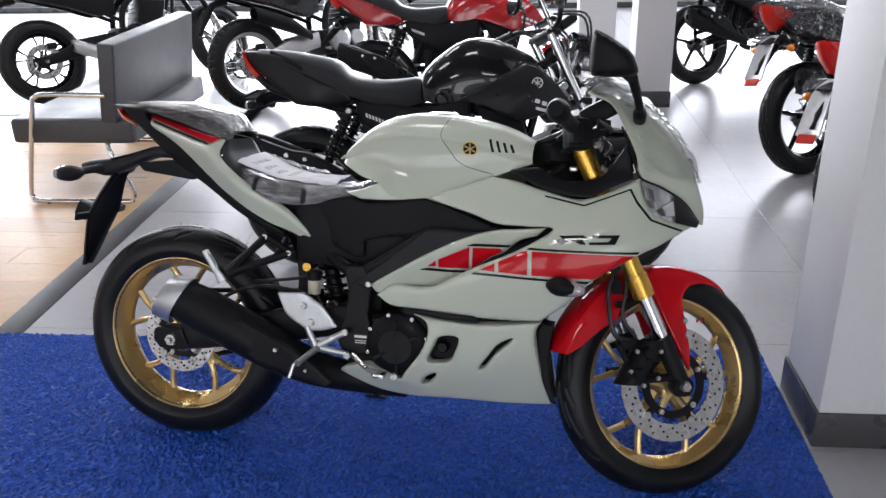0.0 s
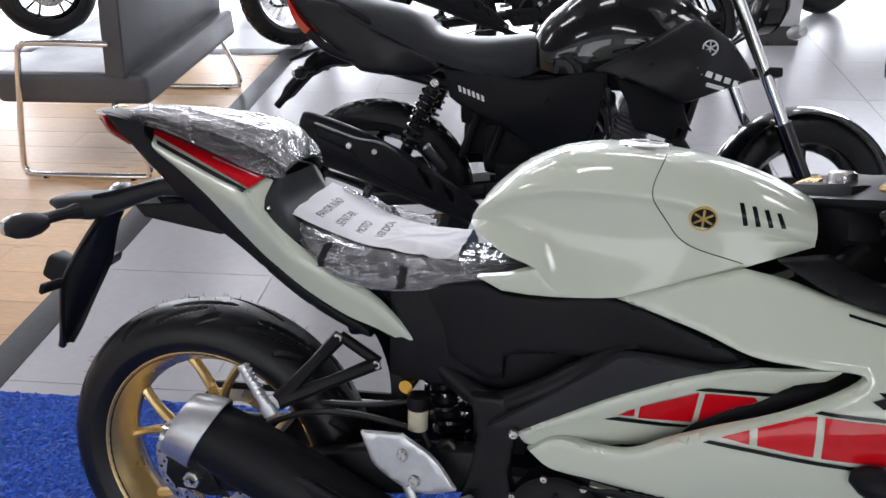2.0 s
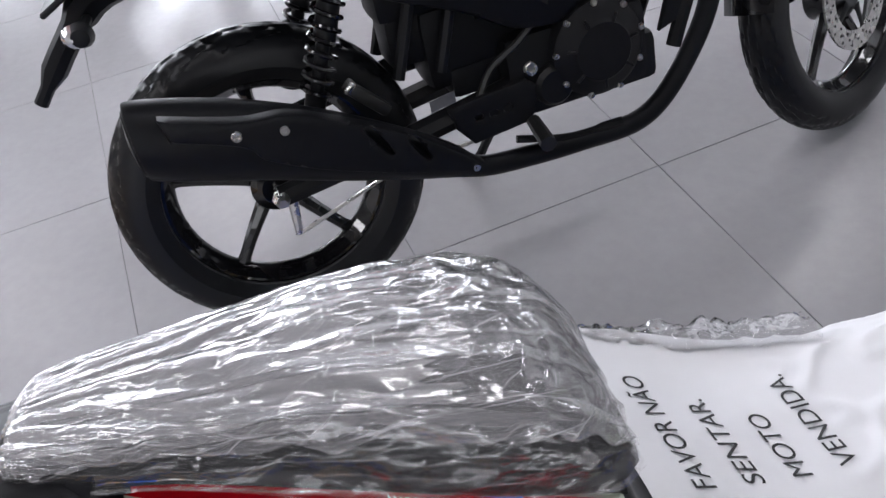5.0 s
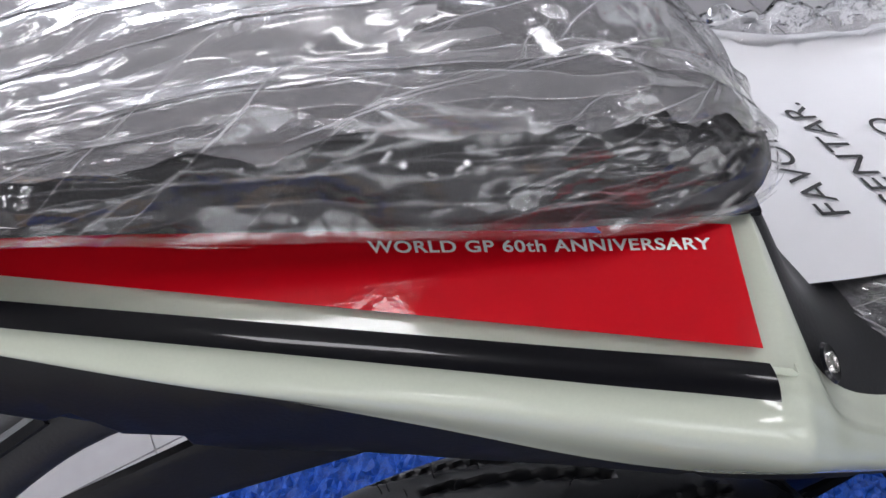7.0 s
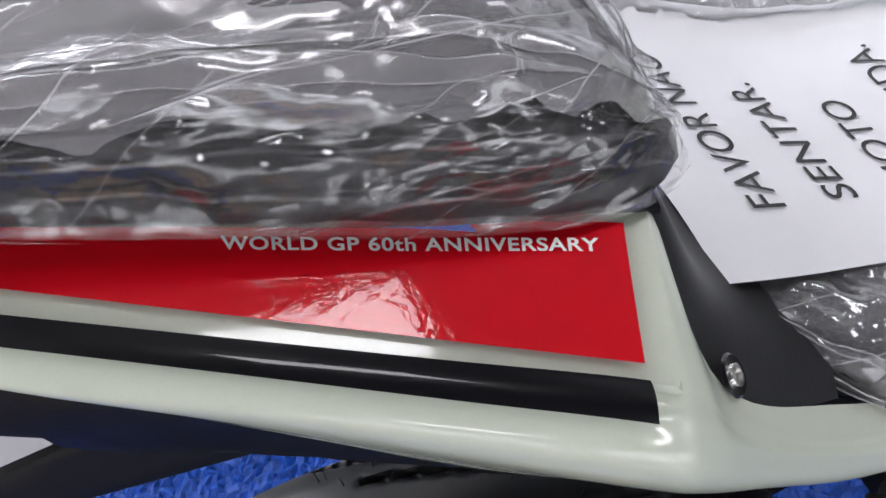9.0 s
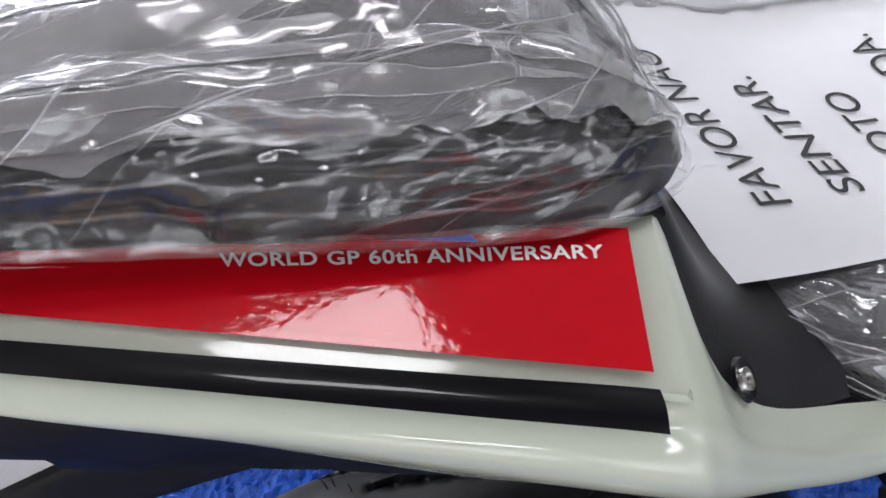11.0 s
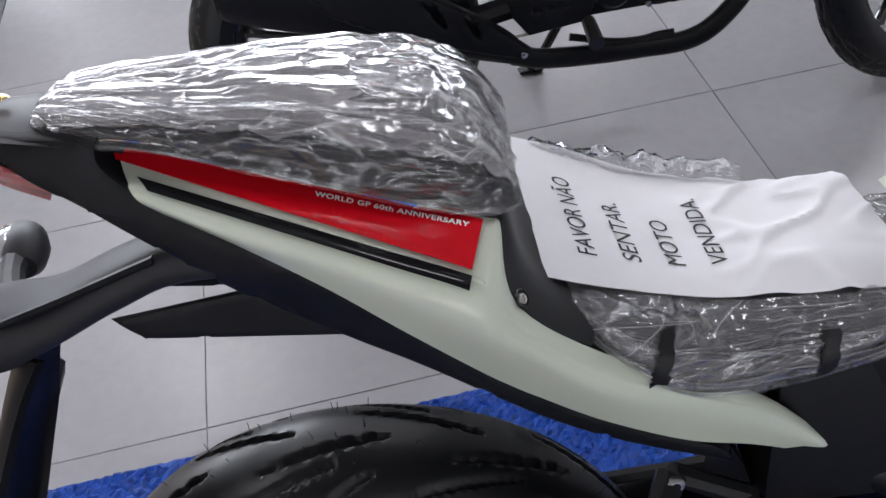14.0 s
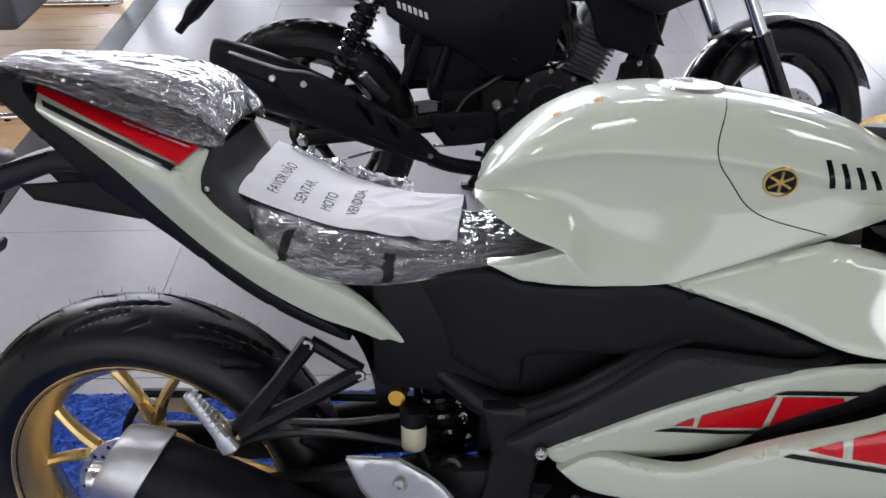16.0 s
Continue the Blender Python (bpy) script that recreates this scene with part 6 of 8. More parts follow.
on_film = film_sampler(pillion_film, 241)


def fold(start, end, wide, seed, f0, f1, on=None, drift=0.016):
    """A doubled strip of film that runs along the seat and wanders a little."""
    rows_ = []
    for i in range(141):
        f = f0 + (f1 - f0) * i / 140
        mid = start + (end - start) * f + drift * (noise.noise(Vector((f * 5, seed, 0))) + 0.5 * noise.noise(Vector((f * 17, seed, 4))))
        taper = min(1.0, (1 - i / 140) * 6 + 0.05)
        lo = mid - wide * taper * (0.8 + 0.8 * noise.noise(Vector((f * 7, seed, 3))))
        hi = mid + wide * taper * (0.8 + 0.8 * noise.noise(Vector((f * 6, seed, 8))))
        rows_.append([(on or on_film)(f, lo + (hi - lo) * j / 8, 0.0018) for j in range(9)])
    # thin whitish tubes draw the bright glint along both edges of wide folds
    edges.append(joined(*[tube([r[k] for r in rows_], [0.0004, 0.0002], 5) for k in (0, 8)]) if wide > 0.011 else None)
    return grid(rows_)


edges = []


# milky layers over the top: film haze, with the ceiling's reflection whitened in
veil_rows = []
for j in range(91):
    g = 0.27 + 0.62 * j / 90
    far = 0.60 + 0.12 * noise.noise(Vector((g * 14, 0, 2))) + 0.07 * noise.noise(Vector((g * 45, 0, 5)))
    veil_rows.append([on_film(far * i / 90, g + 0.02 * noise.noise(Vector((far * i / 10, 0, 1))) * (1 - j / 90), 0.0010) for i in range(91)])
cover_rows = []
for j in range(121):
    row = []
    for i in range(141):
        f = 0.98 * i / 140
        hem = 0.17 + 0.075 * noise.noise(Vector((f * 7, 0, 8))) + 0.045 * noise.noise(Vector((f * 23, 0, 3))) + 0.02 * noise.noise(Vector((f * 61, 0, 5)))
        row.append(on_film(f, hem + (0.83 - hem) * j / 120, 0.0014))
    cover_rows.append(row)
layers = [grid(veil_rows), grid(cover_rows)]
layers += [fold(*q) for q in ((0.248, 0.235, 0.019, 1.0, 0.0, 0.78), (0.325, 0.255, 0.013, 2.0, 0.0, 0.97), (0.40, 0.36, 0.014, 3.0, 0.0, 0.9), (0.47, 0.40, 0.007, 9.0, 0.2, 0.95), (0.53, 0.50, 0.017, 4.0, 0.1, 0.95), (0.66, 0.70, 0.018, 6.0, 0.0, 0.9),
                              (0.200, 0.17, 0.005, 11.0, 0.15, 0.9), (0.14, 0.12, 0.004, 12.0, 0.35, 0.95), (0.026, 0.020, 0.011, 7.0, 0.0, 1.0))]
crease_rng = random.Random(21)
for i in range(16):
    g0, f0 = crease_rng.uniform(0.02, 0.22), crease_rng.uniform(0.15, 0.85)
    layers.append(fold(g0, g0 + crease_rng.uniform(-0.14, 0.10), crease_rng.uniform(0.0012, 0.004), 30.0 + i, f0, min(0.98, f0 + crease_rng.uniform(0.08, 0.22))))
for i in range(10):
    g0, f0 = crease_rng.uniform(0.26, 0.60), crease_rng.uniform(0.5, 0.85)
    layers.append(fold(g0, g0 + crease_rng.uniform(-0.20, 0.20), crease_rng.uniform(0.0015, 0.005), 60.0 + i, f0, min(0.98, f0 + crease_rng.uniform(0.08, 0.2))))
wrapping = part("seat_film", pillion_film, WRAP, bike, "crumpled clear packing film round the pillion seat", 180)
for k, layer in enumerate(layers):
    part("film_fold", layer, WRAP_VEIL if k == 0 else WRAP_HAZE if k == 1 else WRAP_MILK if k < 8 else WRAP_CREASE, wrapping, "", 180)
for rim_line in edges:
    if rim_line is not None:
        part("fold_edge", rim_line, WRAP_EDGE, wrapping, "", 180)
edges.clear()
rider_film = film_over(RIDER, 0.0020, 0.0026, 7.7, 300, 201)
rider_tree = tree_of(rider_film)
on_rider = film_sampler(rider_film, 201)
rider_folds = [fold(0.075, 0.060, 0.020, 80.0, 0.05, 0.95, on_rider), fold(0.18, 0.16, 0.012, 81.0, 0.0, 0.9, on_rider), fold(0.24, 0.26, 0.016, 82.0, 0.5, 0.98, on_rider), fold(0.012, 0.012, 0.010, 83.0, 0.05, 0.98, on_rider, 0.003)]
for i in range(20):
    g0, f0 = crease_rng.uniform(0.02, 0.28), crease_rng.uniform(0.02, 0.85)
    rider_folds.append(fold(g0, g0 + crease_rng.uniform(-0.2, 0.2), crease_rng.uniform(0.0015, 0.007), 90.0 + i, f0, min(0.98, f0 + crease_rng.uniform(0.06, 0.2)), on_rider))
rider_wrap = part("seat_film", rider_film, WRAP_RIDER, bike, "crumpled clear packing film round the rider seat", 180)
for k, layer in enumerate(rider_folds):
    part("film_fold", layer, WRAP_CREASE, rider_wrap, "", 180)
for rim_line in edges:
    if rim_line is not None:
        part("fold_edge", rim_line, WRAP_EDGE, rider_wrap, "", 180)
gather_rows = []
for i in range(71):
    f = i / 70
    x = 0.188 + 0.20 * f
    puff = 0.006 * (0.5 + noise.noise(Vector((x * 30, 0, 4)))) * (1 - f)
    top = float(np.interp(x, [0.18, 0.23, 0.30, 0.38, 0.49], [0.842, 0.834, 0.818, 0.806, 0.800]))
    ring = []
    for q in range(15):
        a = math.pi * (0.02 + 1.1 * q / 14)
        crush = 1 + 0.35 * noise.noise(Vector((x * 60, q * 0.7, 2))) + 0.25 * noise.noise(Vector((x * 150, q * 1.6, 7)))
        ring.append((x, 0.128 - 0.020 * f - 0.018 * math.cos(a) * crush, top - 0.024 + (0.016 + puff) * math.sin(a) * crush))
    gather_rows.append(ring)
part("film_gather", grid(gather_rows), WRAP_CREASE, rider_wrap, "", 180)
for cx, cz, tilt in ((0.262, 0.776, 0.26), (0.390, 0.746, 0.06)):
    ragged = [(cx + tilt * dz + 0.006 * sx * (1 + 0.7 * noise.noise(Vector((cx * 50 + sx, dz * 220, 1)))), cz + dz) for sx, zs_ in ((-1, range(-9, 10)), (1, range(9, -10, -1))) for dz in [q * 0.0021 for q in zs_]]
    part("film_tear", decal(ragged, rider_tree, 0.0034, 0.006), SEAT_VINYL, bike, "ragged tear in the film")
hump = [[(0.157, -0.083, 0.884), (0.160, -0.120, 0.847), (0.185, -0.118, 0.815), (0.214, -0.109, 0.791)], [(0.163, -0.072, 0.888), (0.172, -0.092, 0.852), (0.192, -0.096, 0.822), (0.218, -0.092, 0.800)],
        [(0.166, -0.045, 0.888), (0.174, -0.055, 0.852), (0.192, -0.060, 0.828), (0.220, -0.060, 0.808)], [(0.168, 0, 0.888), (0.176, 0, 0.852), (0.194, 0, 0.830), (0.222, 0, 0.812)]]
hump += [[(x, -y, z) for x, y, z in r] for r in hump[-2::-1]]
cowl_bm = loft(hump, 33, 20)
near = tree_of(cowl_bm).find_nearest(Vector((0.1655, -0.1185, 0.846)))
out = near[1] if near[1].y < 0 else -near[1]
part("seat_cowl", thick(cowl_bm, 0.004), GREY_PLASTIC, bike, "dark grey plastic cowl between the seats")
seat_bolt = Matrix.Translation(near[0] + out * 0.0042) @ out.to_track_quat("-Y", "Z").to_matrix().to_4x4()
part("cowl_bolt", moved(revolved([(0, -0.0004), (0.0018, -0.0004), (0.0021, -0.0014), (0.0036, -0.0011), (0.0042, 0.0008)], 16), seat_bolt), STEEL, bike)
# black ring stands in for the shade of the hollow round the bolt
part("bolt_recess", moved(revolved([(0.0040, 0.0002), (0.0062, -0.0004), (0.0070, 0.0006)], 20), seat_bolt), STRIPE, bike)

# sheet of paper on the seat
def paper_sheet():
    rows = []
    for i in range(73):
        row = []
        for j in range(53):
            a, b = i / 72, j / 52
            x, y = 0.1875 + 0.286 * a - 0.007 * b, -0.0745 + 0.204 * b + 0.016 * a
            z = np.interp(x, [0.17, 0.187, 0.23, 0.265, 0.30, 0.335, 0.38, 0.43, 0.48], [0.846, 0.8385, 0.8215, 0.8085, 0.7985, 0.7935, 0.791, 0.7895, 0.789])
            z += 0.03 * (y - 0.02) - max(0, -y - 0.02) ** 2 * (2.0 + 11.0 * max(0, a - 0.4))
            far = 0.125 - 0.055 * min(1, max(0, (a - 0.15) / 0.6))
            z -= max(0, y - far) ** 1.5 * 2.2
            z += 0.0022 * noise.noise(Vector((x * 14, y * 20, 2.0)))
            if a > 0.45:
                f = min(1, (a - 0.45) / 0.15)
                z += f * 0.0035 * max(0, 1 - abs(noise.noise(Vector((x * 11 + y * 9, y * 26 - x * 16, 5)))) * 5)
            row.append((x, y, z))
        rows.append(row)
    return grid(rows)


sheet_bm = paper_sheet()
sheet_tree = tree_of(sheet_bm)
sheet = thing("paper_sign", bike.matrix_basis, "white printed paper notice lying on the wrapped rider seat", "paper sign")
part("sheet", sheet_bm, PAPER, sheet)
for i, text in enumerate(("FAVOR NÃO", "SENTAR.", "MOTO", "VENDIDA.")):
    w = lettering(text, 0.0205, 1.0, 0.0, 0.006, 0.0)
    long = (0.1136, 0.085, 0.060, 0.0915)[i]
    end = max(v.co.x for v in w.verts)
    for v in w.verts:
        lx, lz = v.co.x / end * long, v.co.z
        px_, py_ = 0.2309 + i * 0.0347 - lz - 0.035 * lx, -0.0435 + 0.0034 * i + lx
        h = sheet_tree.ray_cast(Vector((px_, py_, 1.2)), Vector((0, 0, -1)))
        v.co = Vector((px_, py_, (h[0].z if h[0] is not None else 0.83) + 0.0008))
    part("text_line", w, INK, sheet)


# ---- the other motorcycles ----
MAROON = material("red_gloss_paint", (0.42, 0.008, 0.010), 0.2, 0, 1.0, 0.08)
DARK_FILM = material("dark_grey_paint", (0.03, 0.03, 0.033), 0.3, 0.3, 0.8, 0.1)
GREY_SEAT = material("charcoal_seat_vinyl", (0.016, 0.017, 0.020), 0.48, 0, 0, 0.12, 9, 0.35, 900, spec=0.28)
BLUE_FILM = film_wrap("loose_film", 0.20, 18, 0.03)
ENGINE_GREY = material("cast_engine_metal", (0.16, 0.16, 0.165), 0.45, 0.7, 0, 0.2, 20, 0.2, 300)
SHROUD = material("satin_charcoal_plastic", (0.008, 0.008, 0.010), 0.34, 0, 0, 0.12, 6, 0.15, 700, spec=0.3)


def simple_wheel(parent, name, centre, turn, radius, width, paint, spokes, rim_r=0.2159, wire=False, knobs=0, disc=0.0, fork=1, label=""):
    w = new(name)
    w.parent = parent
    w.matrix_basis = turn @ pose(*centre) if turn is not None else pose(*centre)
    if label:
        tagged(w, label)
    part("tyre", tyre(radius, width, rim_r, 15, 260 if not knobs else 220, knobs, 26), RUBBER, w)
    part("rim", rim(rim_r, width * 0.62, 56), ALLOY if wire else paint, w)
    if wire:
        sp = []
        for i in range(36):
            a, s = 2 * math.pi * i / 36, (-1) ** i
            b = a + (0.5 if (i // 2) % 2 else -0.5)
            sp.append(tube([(0.035 * math.cos(b), s * 0.025, 0.035 * math.sin(b)), ((rim_r - 0.012) * math.cos(a), 0, (rim_r - 0.012) * math.sin(a))], 0.0018, 5))
        tagged(part("wire_spokes", joined(*sp), STEEL, w), kind="stuff")
    else:
        for i in range(spokes):
            a = 2 * math.pi * i / spokes + 0.25
            if fork == 2:
                for s in (-1, 1):
                    part("spoke", spoke(a + s * 0.08, a + s * 0.22, 0.03, rim_r - 0.02, 0.018, 0.014, 0.024, 0.018), paint, w)
            else:
                part("spoke", spoke(a, a + 0.06, 0.03, rim_r - 0.02, 0.034, 0.022, 0.030, 0.022), paint, w)
    part("hub", revolved([(0, -0.05), (0.03, -0.05), (0.05, -0.035), (0.052, 0.035), (0.03, 0.05), (0, 0.05)], 28), paint, w)
    if disc:
        d = part("brake_disc", disc_brake(disc, disc * 0.66), STEEL, w, "drilled steel brake disc")
        d.location = (0, -0.055, 0)
        part("drilling", joined(dots(18, disc * 0.74, -0.0024, 0.0032, 0, 3, disc * 0.09, 0.33)), MATT, d)
        part("disc_carrier", joined(*[moved(spoke(2 * math.pi * i / 5, 2 * math.pi * i / 5, 0.03, disc * 0.70, 0.02, 0.014, 0.005, 0.004), pose(0, -0.052, 0)) for i in range(5)]), SATIN, w)
    return w


def spring(a, b, r, turns, wire):
    a, b = Vector(a), Vector(b)
    t = (b - a).normalized()
    s = t.cross(Vector((0, 1, 0))).normalized()
    u = s.cross(t)
    return tube([a.lerp(b, i / (turns * 12)) + r * (s * math.cos(2 * math.pi * i / 12) + u * math.sin(2 * math.pi * i / 12)) for i in range(turns * 12 + 1)], wire, 6)




def commuter(m, paint, trim, label, steer=22.0, lean=12.0, film=False, group="", badge_on=True, tail_film=False):
    """A small naked street motorcycle with a stepped seat, twin shocks, finned engine and a low black silencer."""
    k = thing("street_motorcycle", m @ pose(0, 0, FLOOR_Z, -lean, 0, 0), label, "motorcycle", group)
    simple_wheel(k, "rear_wheel", (0, 0, 0.302), None, 0.302, 0.118, GLOSS_BLACK, 5, label="black cast rear wheel")
    head = Vector((1.24, 0, 0.296))
    ax = Vector((-math.sin(radians(25)), 0, math.cos(radians(25))))
    st = Matrix.Translation(head) @ Matrix.Rotation(radians(steer), 4, ax) @ Matrix.Translation(-head)
    simple_wheel(k, "front_wheel", (1.275, 0, 0.296), st, 0.296, 0.100, GLOSS_BLACK, 5, disc=0.12, label="black cast front wheel")
    # tail and seat
    td = surface([(-0.25, 0.90, -0.045), (-0.10, 0.87, -0.085), (0.05, 0.80, -0.115), (0.19, 0.74, -0.12), (0.18, 0.69, -0.11), (-0.05, 0.70, -0.085), (-0.19, 0.82, -0.06), (0.05, 0.72, -0.115)])
    tail_out = [(-0.262, 0.905), (-0.20, 0.905), (-0.10, 0.884), (0.045, 0.806), (0.132, 0.770), (0.190, 0.742), (0.208, 0.710), (0.178, 0.690), (0.098, 0.684), (-0.008, 0.690), (-0.055, 0.705), (-0.155, 0.790), (-0.225, 0.850)]
    tb = panel(tail_out, td, 0.03, 0.012, 0.016, (0, 5, 7))
    part("tail_cover", mirrored(tb), trim, k)
    part("tail_cover", tb, trim, k)
    part("grab_rail", tube([(-0.13, -0.085, 0.900), (-0.03, -0.110, 0.858), (0.04, -0.115, 0.815)], [0.010, 0.013, 0.008], 8, 12), SATIN, k)
    part("grab_rail", tube([(-0.13, 0.085, 0.900), (-0.03, 0.110, 0.858), (0.04, 0.115, 0.815)], [0.010, 0.013, 0.008], 8, 12), SATIN, k)
    part("tail_light", loft([[(-0.262, -0.045, 0.900), (-0.285, 0, 0.905), (-0.262, 0.045, 0.900)], [(-0.225, -0.06, 0.845), (-0.262, 0, 0.835), (-0.225, 0.06, 0.845)], [(-0.185, -0.055, 0.800), (-0.230, 0, 0.795), (-0.185, 0.055, 0.800)]], 12, 14), RED_LENS, k, "red tail light lens")
    seat = [(-0.20, 0.915, 0.880, 0.07, 0.012), (-0.10, 0.912, 0.862, 0.105, 0.018), (0.02, 0.895, 0.815, 0.125, 0.022), (0.13, 0.870, 0.765, 0.130, 0.026), (0.20, 0.815, 0.730, 0.128, 0.020), (0.30, 0.795, 0.702, 0.130, 0.022),
            (0.40, 0.800, 0.688, 0.120, 0.022), (0.47, 0.805, 0.698, 0.100, 0.022), (0.515, 0.785, 0.72, 0.075, 0.02)]
    part("seat", seat_mesh(seat, 50, 27), GREY_SEAT, k, "stepped charcoal vinyl seat")
    # side cover, chassis
    sd = surface([(0.22, 0.705, -0.115), (0.34, 0.70, -0.125), (0.48, 0.675, -0.13), (0.63, 0.705, -0.135), (0.60, 0.545, -0.125), (0.50, 0.495, -0.115), (0.28, 0.60, -0.115), (0.45, 0.60, -0.138)])
    side_out = [(0.215, 0.712), (0.34, 0.704), (0.48, 0.684), (0.640, 0.722), (0.688, 0.712), (0.662, 0.565), (0.640, 0.505), (0.590, 0.466), (0.500, 0.482), (0.399, 0.545), (0.283, 0.597), (0.236, 0.628)]
    sb = panel(side_out, sd, 0.03, 0.008, 0.016, (0, 3, 4, 6, 7, 11))
    stree = tree_of(sb)
    part("side_cover", mirrored(sb), MATT, k)
    sc = part("side_cover", sb, MATT, k, "matt black side cover")
    if badge_on:
        for i in range(6):
            x, z = 0.262 + i * 0.0135, 0.664 - i * 0.0050
            part("name_bar", decal([(x, z), (x + 0.0085, z - 0.003), (x + 0.011, z - 0.020), (x + 0.0025, z - 0.017)], stree, 0.0014, 0.01), WHITE_PRINT, sc)
    part("cover_crease", decal([(0.485, 0.600), (0.575, 0.690), (0.600, 0.695), (0.520, 0.600), (0.600, 0.500), (0.590, 0.485), (0.490, 0.575)], stree, 0.004, 0.012), MATT, sc)
    for s in (-1, 1):
        part("seat_rail", tube([(0.60, s * 0.09, 0.60), (0.40, s * 0.10, 0.63), (0.20, s * 0.095, 0.665), (-0.10, s * 0.07, 0.74), (-0.2, s * 0.05, 0.80)], 0.014, 8, 20), SATIN, k)
        part("strut", tube([(0.33, s * 0.085, 0.61), (0.27, s * 0.085, 0.45)], 0.012, 8), SATIN, k)
        part("strut", tube([(0.40, s * 0.085, 0.58), (0.35, s * 0.085, 0.44)], 0.012, 8), SATIN, k)
        body = part("shock_absorber", joined(rod((0.197, s * 0.122, 0.672), (0.090, s * 0.125, 0.425), 0.013, None, 12), rod((0.19, s * 0.122, 0.655), (0.155, s * 0.122, 0.57), 0.020, None, 14), rod((0.118, s * 0.124, 0.49), (0.090, s * 0.125, 0.425), 0.019, None, 14)), SATIN, k)
        part("spring", spring((0.188, s * 0.122, 0.65), (0.115, s * 0.124, 0.485), 0.026, 8, 0.0045), GLOSS_BLACK, body)
        part("shock_bolt", bolt((0.197, s * 0.136, 0.672), 0.013, 0.008, s), STEEL, body)
        part("swing_arm", tube([(0.0, s * 0.085, 0.302), (0.25, s * 0.085, 0.33), (0.50, s * 0.08, 0.365)], [0.022, 0.024, 0.026], 8), SATIN, k)
        part("down_tube", tube([(0.62, s * 0.10, 0.70), (0.80, s * 0.09, 0.80), (0.98, s * 0.04, 0.86)], 0.018, 8, 10), SATIN, k)
        part("cradle", tube([(0.97, s * 0.03, 0.80), (0.90, s * 0.07, 0.52), (0.83, s * 0.08, 0.34)], 0.016, 8, 12), SATIN, k)
    part("pivot_bolt", bolt((0.515, -0.105, 0.40), 0.014, 0.01), STEEL, k)
    part("axle_nut", joined(moved(revolved([(0, -0.03), (0.009, -0.03), (0.016, -0.016), (0.018, 0)], 6), pose(0, -0.09, 0.302)), rod((0, -0.10, 0.302), (0, 0.10, 0.302), 0.008)), STEEL, k)
    part("brake_arm", joined(tube([(0.02, -0.075, 0.29), (0.01, -0.085, 0.215)], [0.011, 0.007], 8), tube([(0.01, -0.085, 0.215), (0.20, -0.08, 0.27), (0.45, -0.09, 0.29)], 0.004, 6)), STEEL, k)
    # tank and shrouds
    rows_ = []
    for x, zt, hw, zs, hb, zb in ((0.465, 0.79, 0.05, 0.775, 0.07, 0.735), (0.495, 0.84, 0.085, 0.80, 0.105, 0.715), (0.545, 0.885, 0.115, 0.82, 0.128, 0.705), (0.62, 0.935, 0.135, 0.845, 0.145, 0.71), (0.70, 0.958, 0.14, 0.86, 0.15, 0.73), (0.80, 0.945, 0.13, 0.86, 0.145, 0.76), (0.90, 0.90, 0.11, 0.835, 0.12, 0.78), (0.98, 0.85, 0.08, 0.81, 0.09, 0.78)):
        half = [(0.0, zt), (hw * 0.45, zt - 0.004), (hw * 0.8, zt - (zt - zs) * 0.45), (hw, zs), (hb, (zs + zb) / 2), (hb * 0.97, zb)]
        rows_.append([(x, -y, z) for y, z in half[::-1]] + [(x, y, z) for y, z in half[1:]])
    part("fuel_tank", loft(rows_, 36, 31), paint, k)
    shd = surface([(0.64, 0.72, -0.148), (0.78, 0.78, -0.165), (0.90, 0.84, -0.155), (1.0, 0.79, -0.16), (1.085, 0.702, -0.125), (0.90, 0.64, -0.19), (0.74, 0.70, -0.175), (0.9, 0.74, -0.195)])
    shroud_out = [(0.635, 0.718), (0.70, 0.752), (0.777, 0.790), (0.85, 0.835), (0.905, 0.858), (0.96, 0.835), (1.02, 0.785), (1.085, 0.702), (0.98, 0.670), (0.895, 0.638), (0.80, 0.672), (0.743, 0.695)]
    hb_ = panel(shroud_out, shd, 0.025, 0.008, 0.014, (0, 4, 7, 9))
    htree = tree_of(hb_)
    part("tank_shroud", mirrored(hb_), trim, k)
    sh = part("tank_shroud", hb_, trim, k)
    for a, b in (((0.70, 0.712), (0.80, 0.765)), ((0.765, 0.705), (0.865, 0.758)), ((0.83, 0.692), (0.93, 0.742))):
        part("shroud_fin", decal([(a[0], a[1]), (b[0], b[1]), (b[0] + 0.02, b[1] - 0.012), (a[0] + 0.02, a[1] - 0.014)], htree, 0.006, 0.014), trim, sh)
    if badge_on:
        emblem = htree.ray_cast(Vector((0.947, -0.6, 0.786)), Vector((0, 1, 0)))
        if emblem[0] is not None:
            me_ = Matrix.Translation(emblem[0])
            part("emblem", joined(moved(revolved([(0.017, 0), (0.017, -0.004), (0.021, -0.004), (0.021, 0)], 28), me_), *[moved(box(0.034, 0.003, 0.004, 0.001, 1), me_ @ pose(0, -0.002, 0, 0, 30 + 60 * i, 0)) for i in range(3)]), ALLOY, sh, "round silver emblem")
        for i in range(5):
            x, z = 0.912 + i * 0.026, 0.737 - i * 0.0090
            part("name_bar", decal([(x + 0.004, z), (x + 0.022, z - 0.006), (x + 0.018, z - 0.021), (x, z - 0.015)], htree, 0.0016, 0.01), WHITE_PRINT, sh)
        part("name_bar", decal([(0.945, 0.697), (0.995, 0.683), (0.992, 0.672), (0.942, 0.686)], htree, 0.0016, 0.01), WHITE_PRINT, sh)
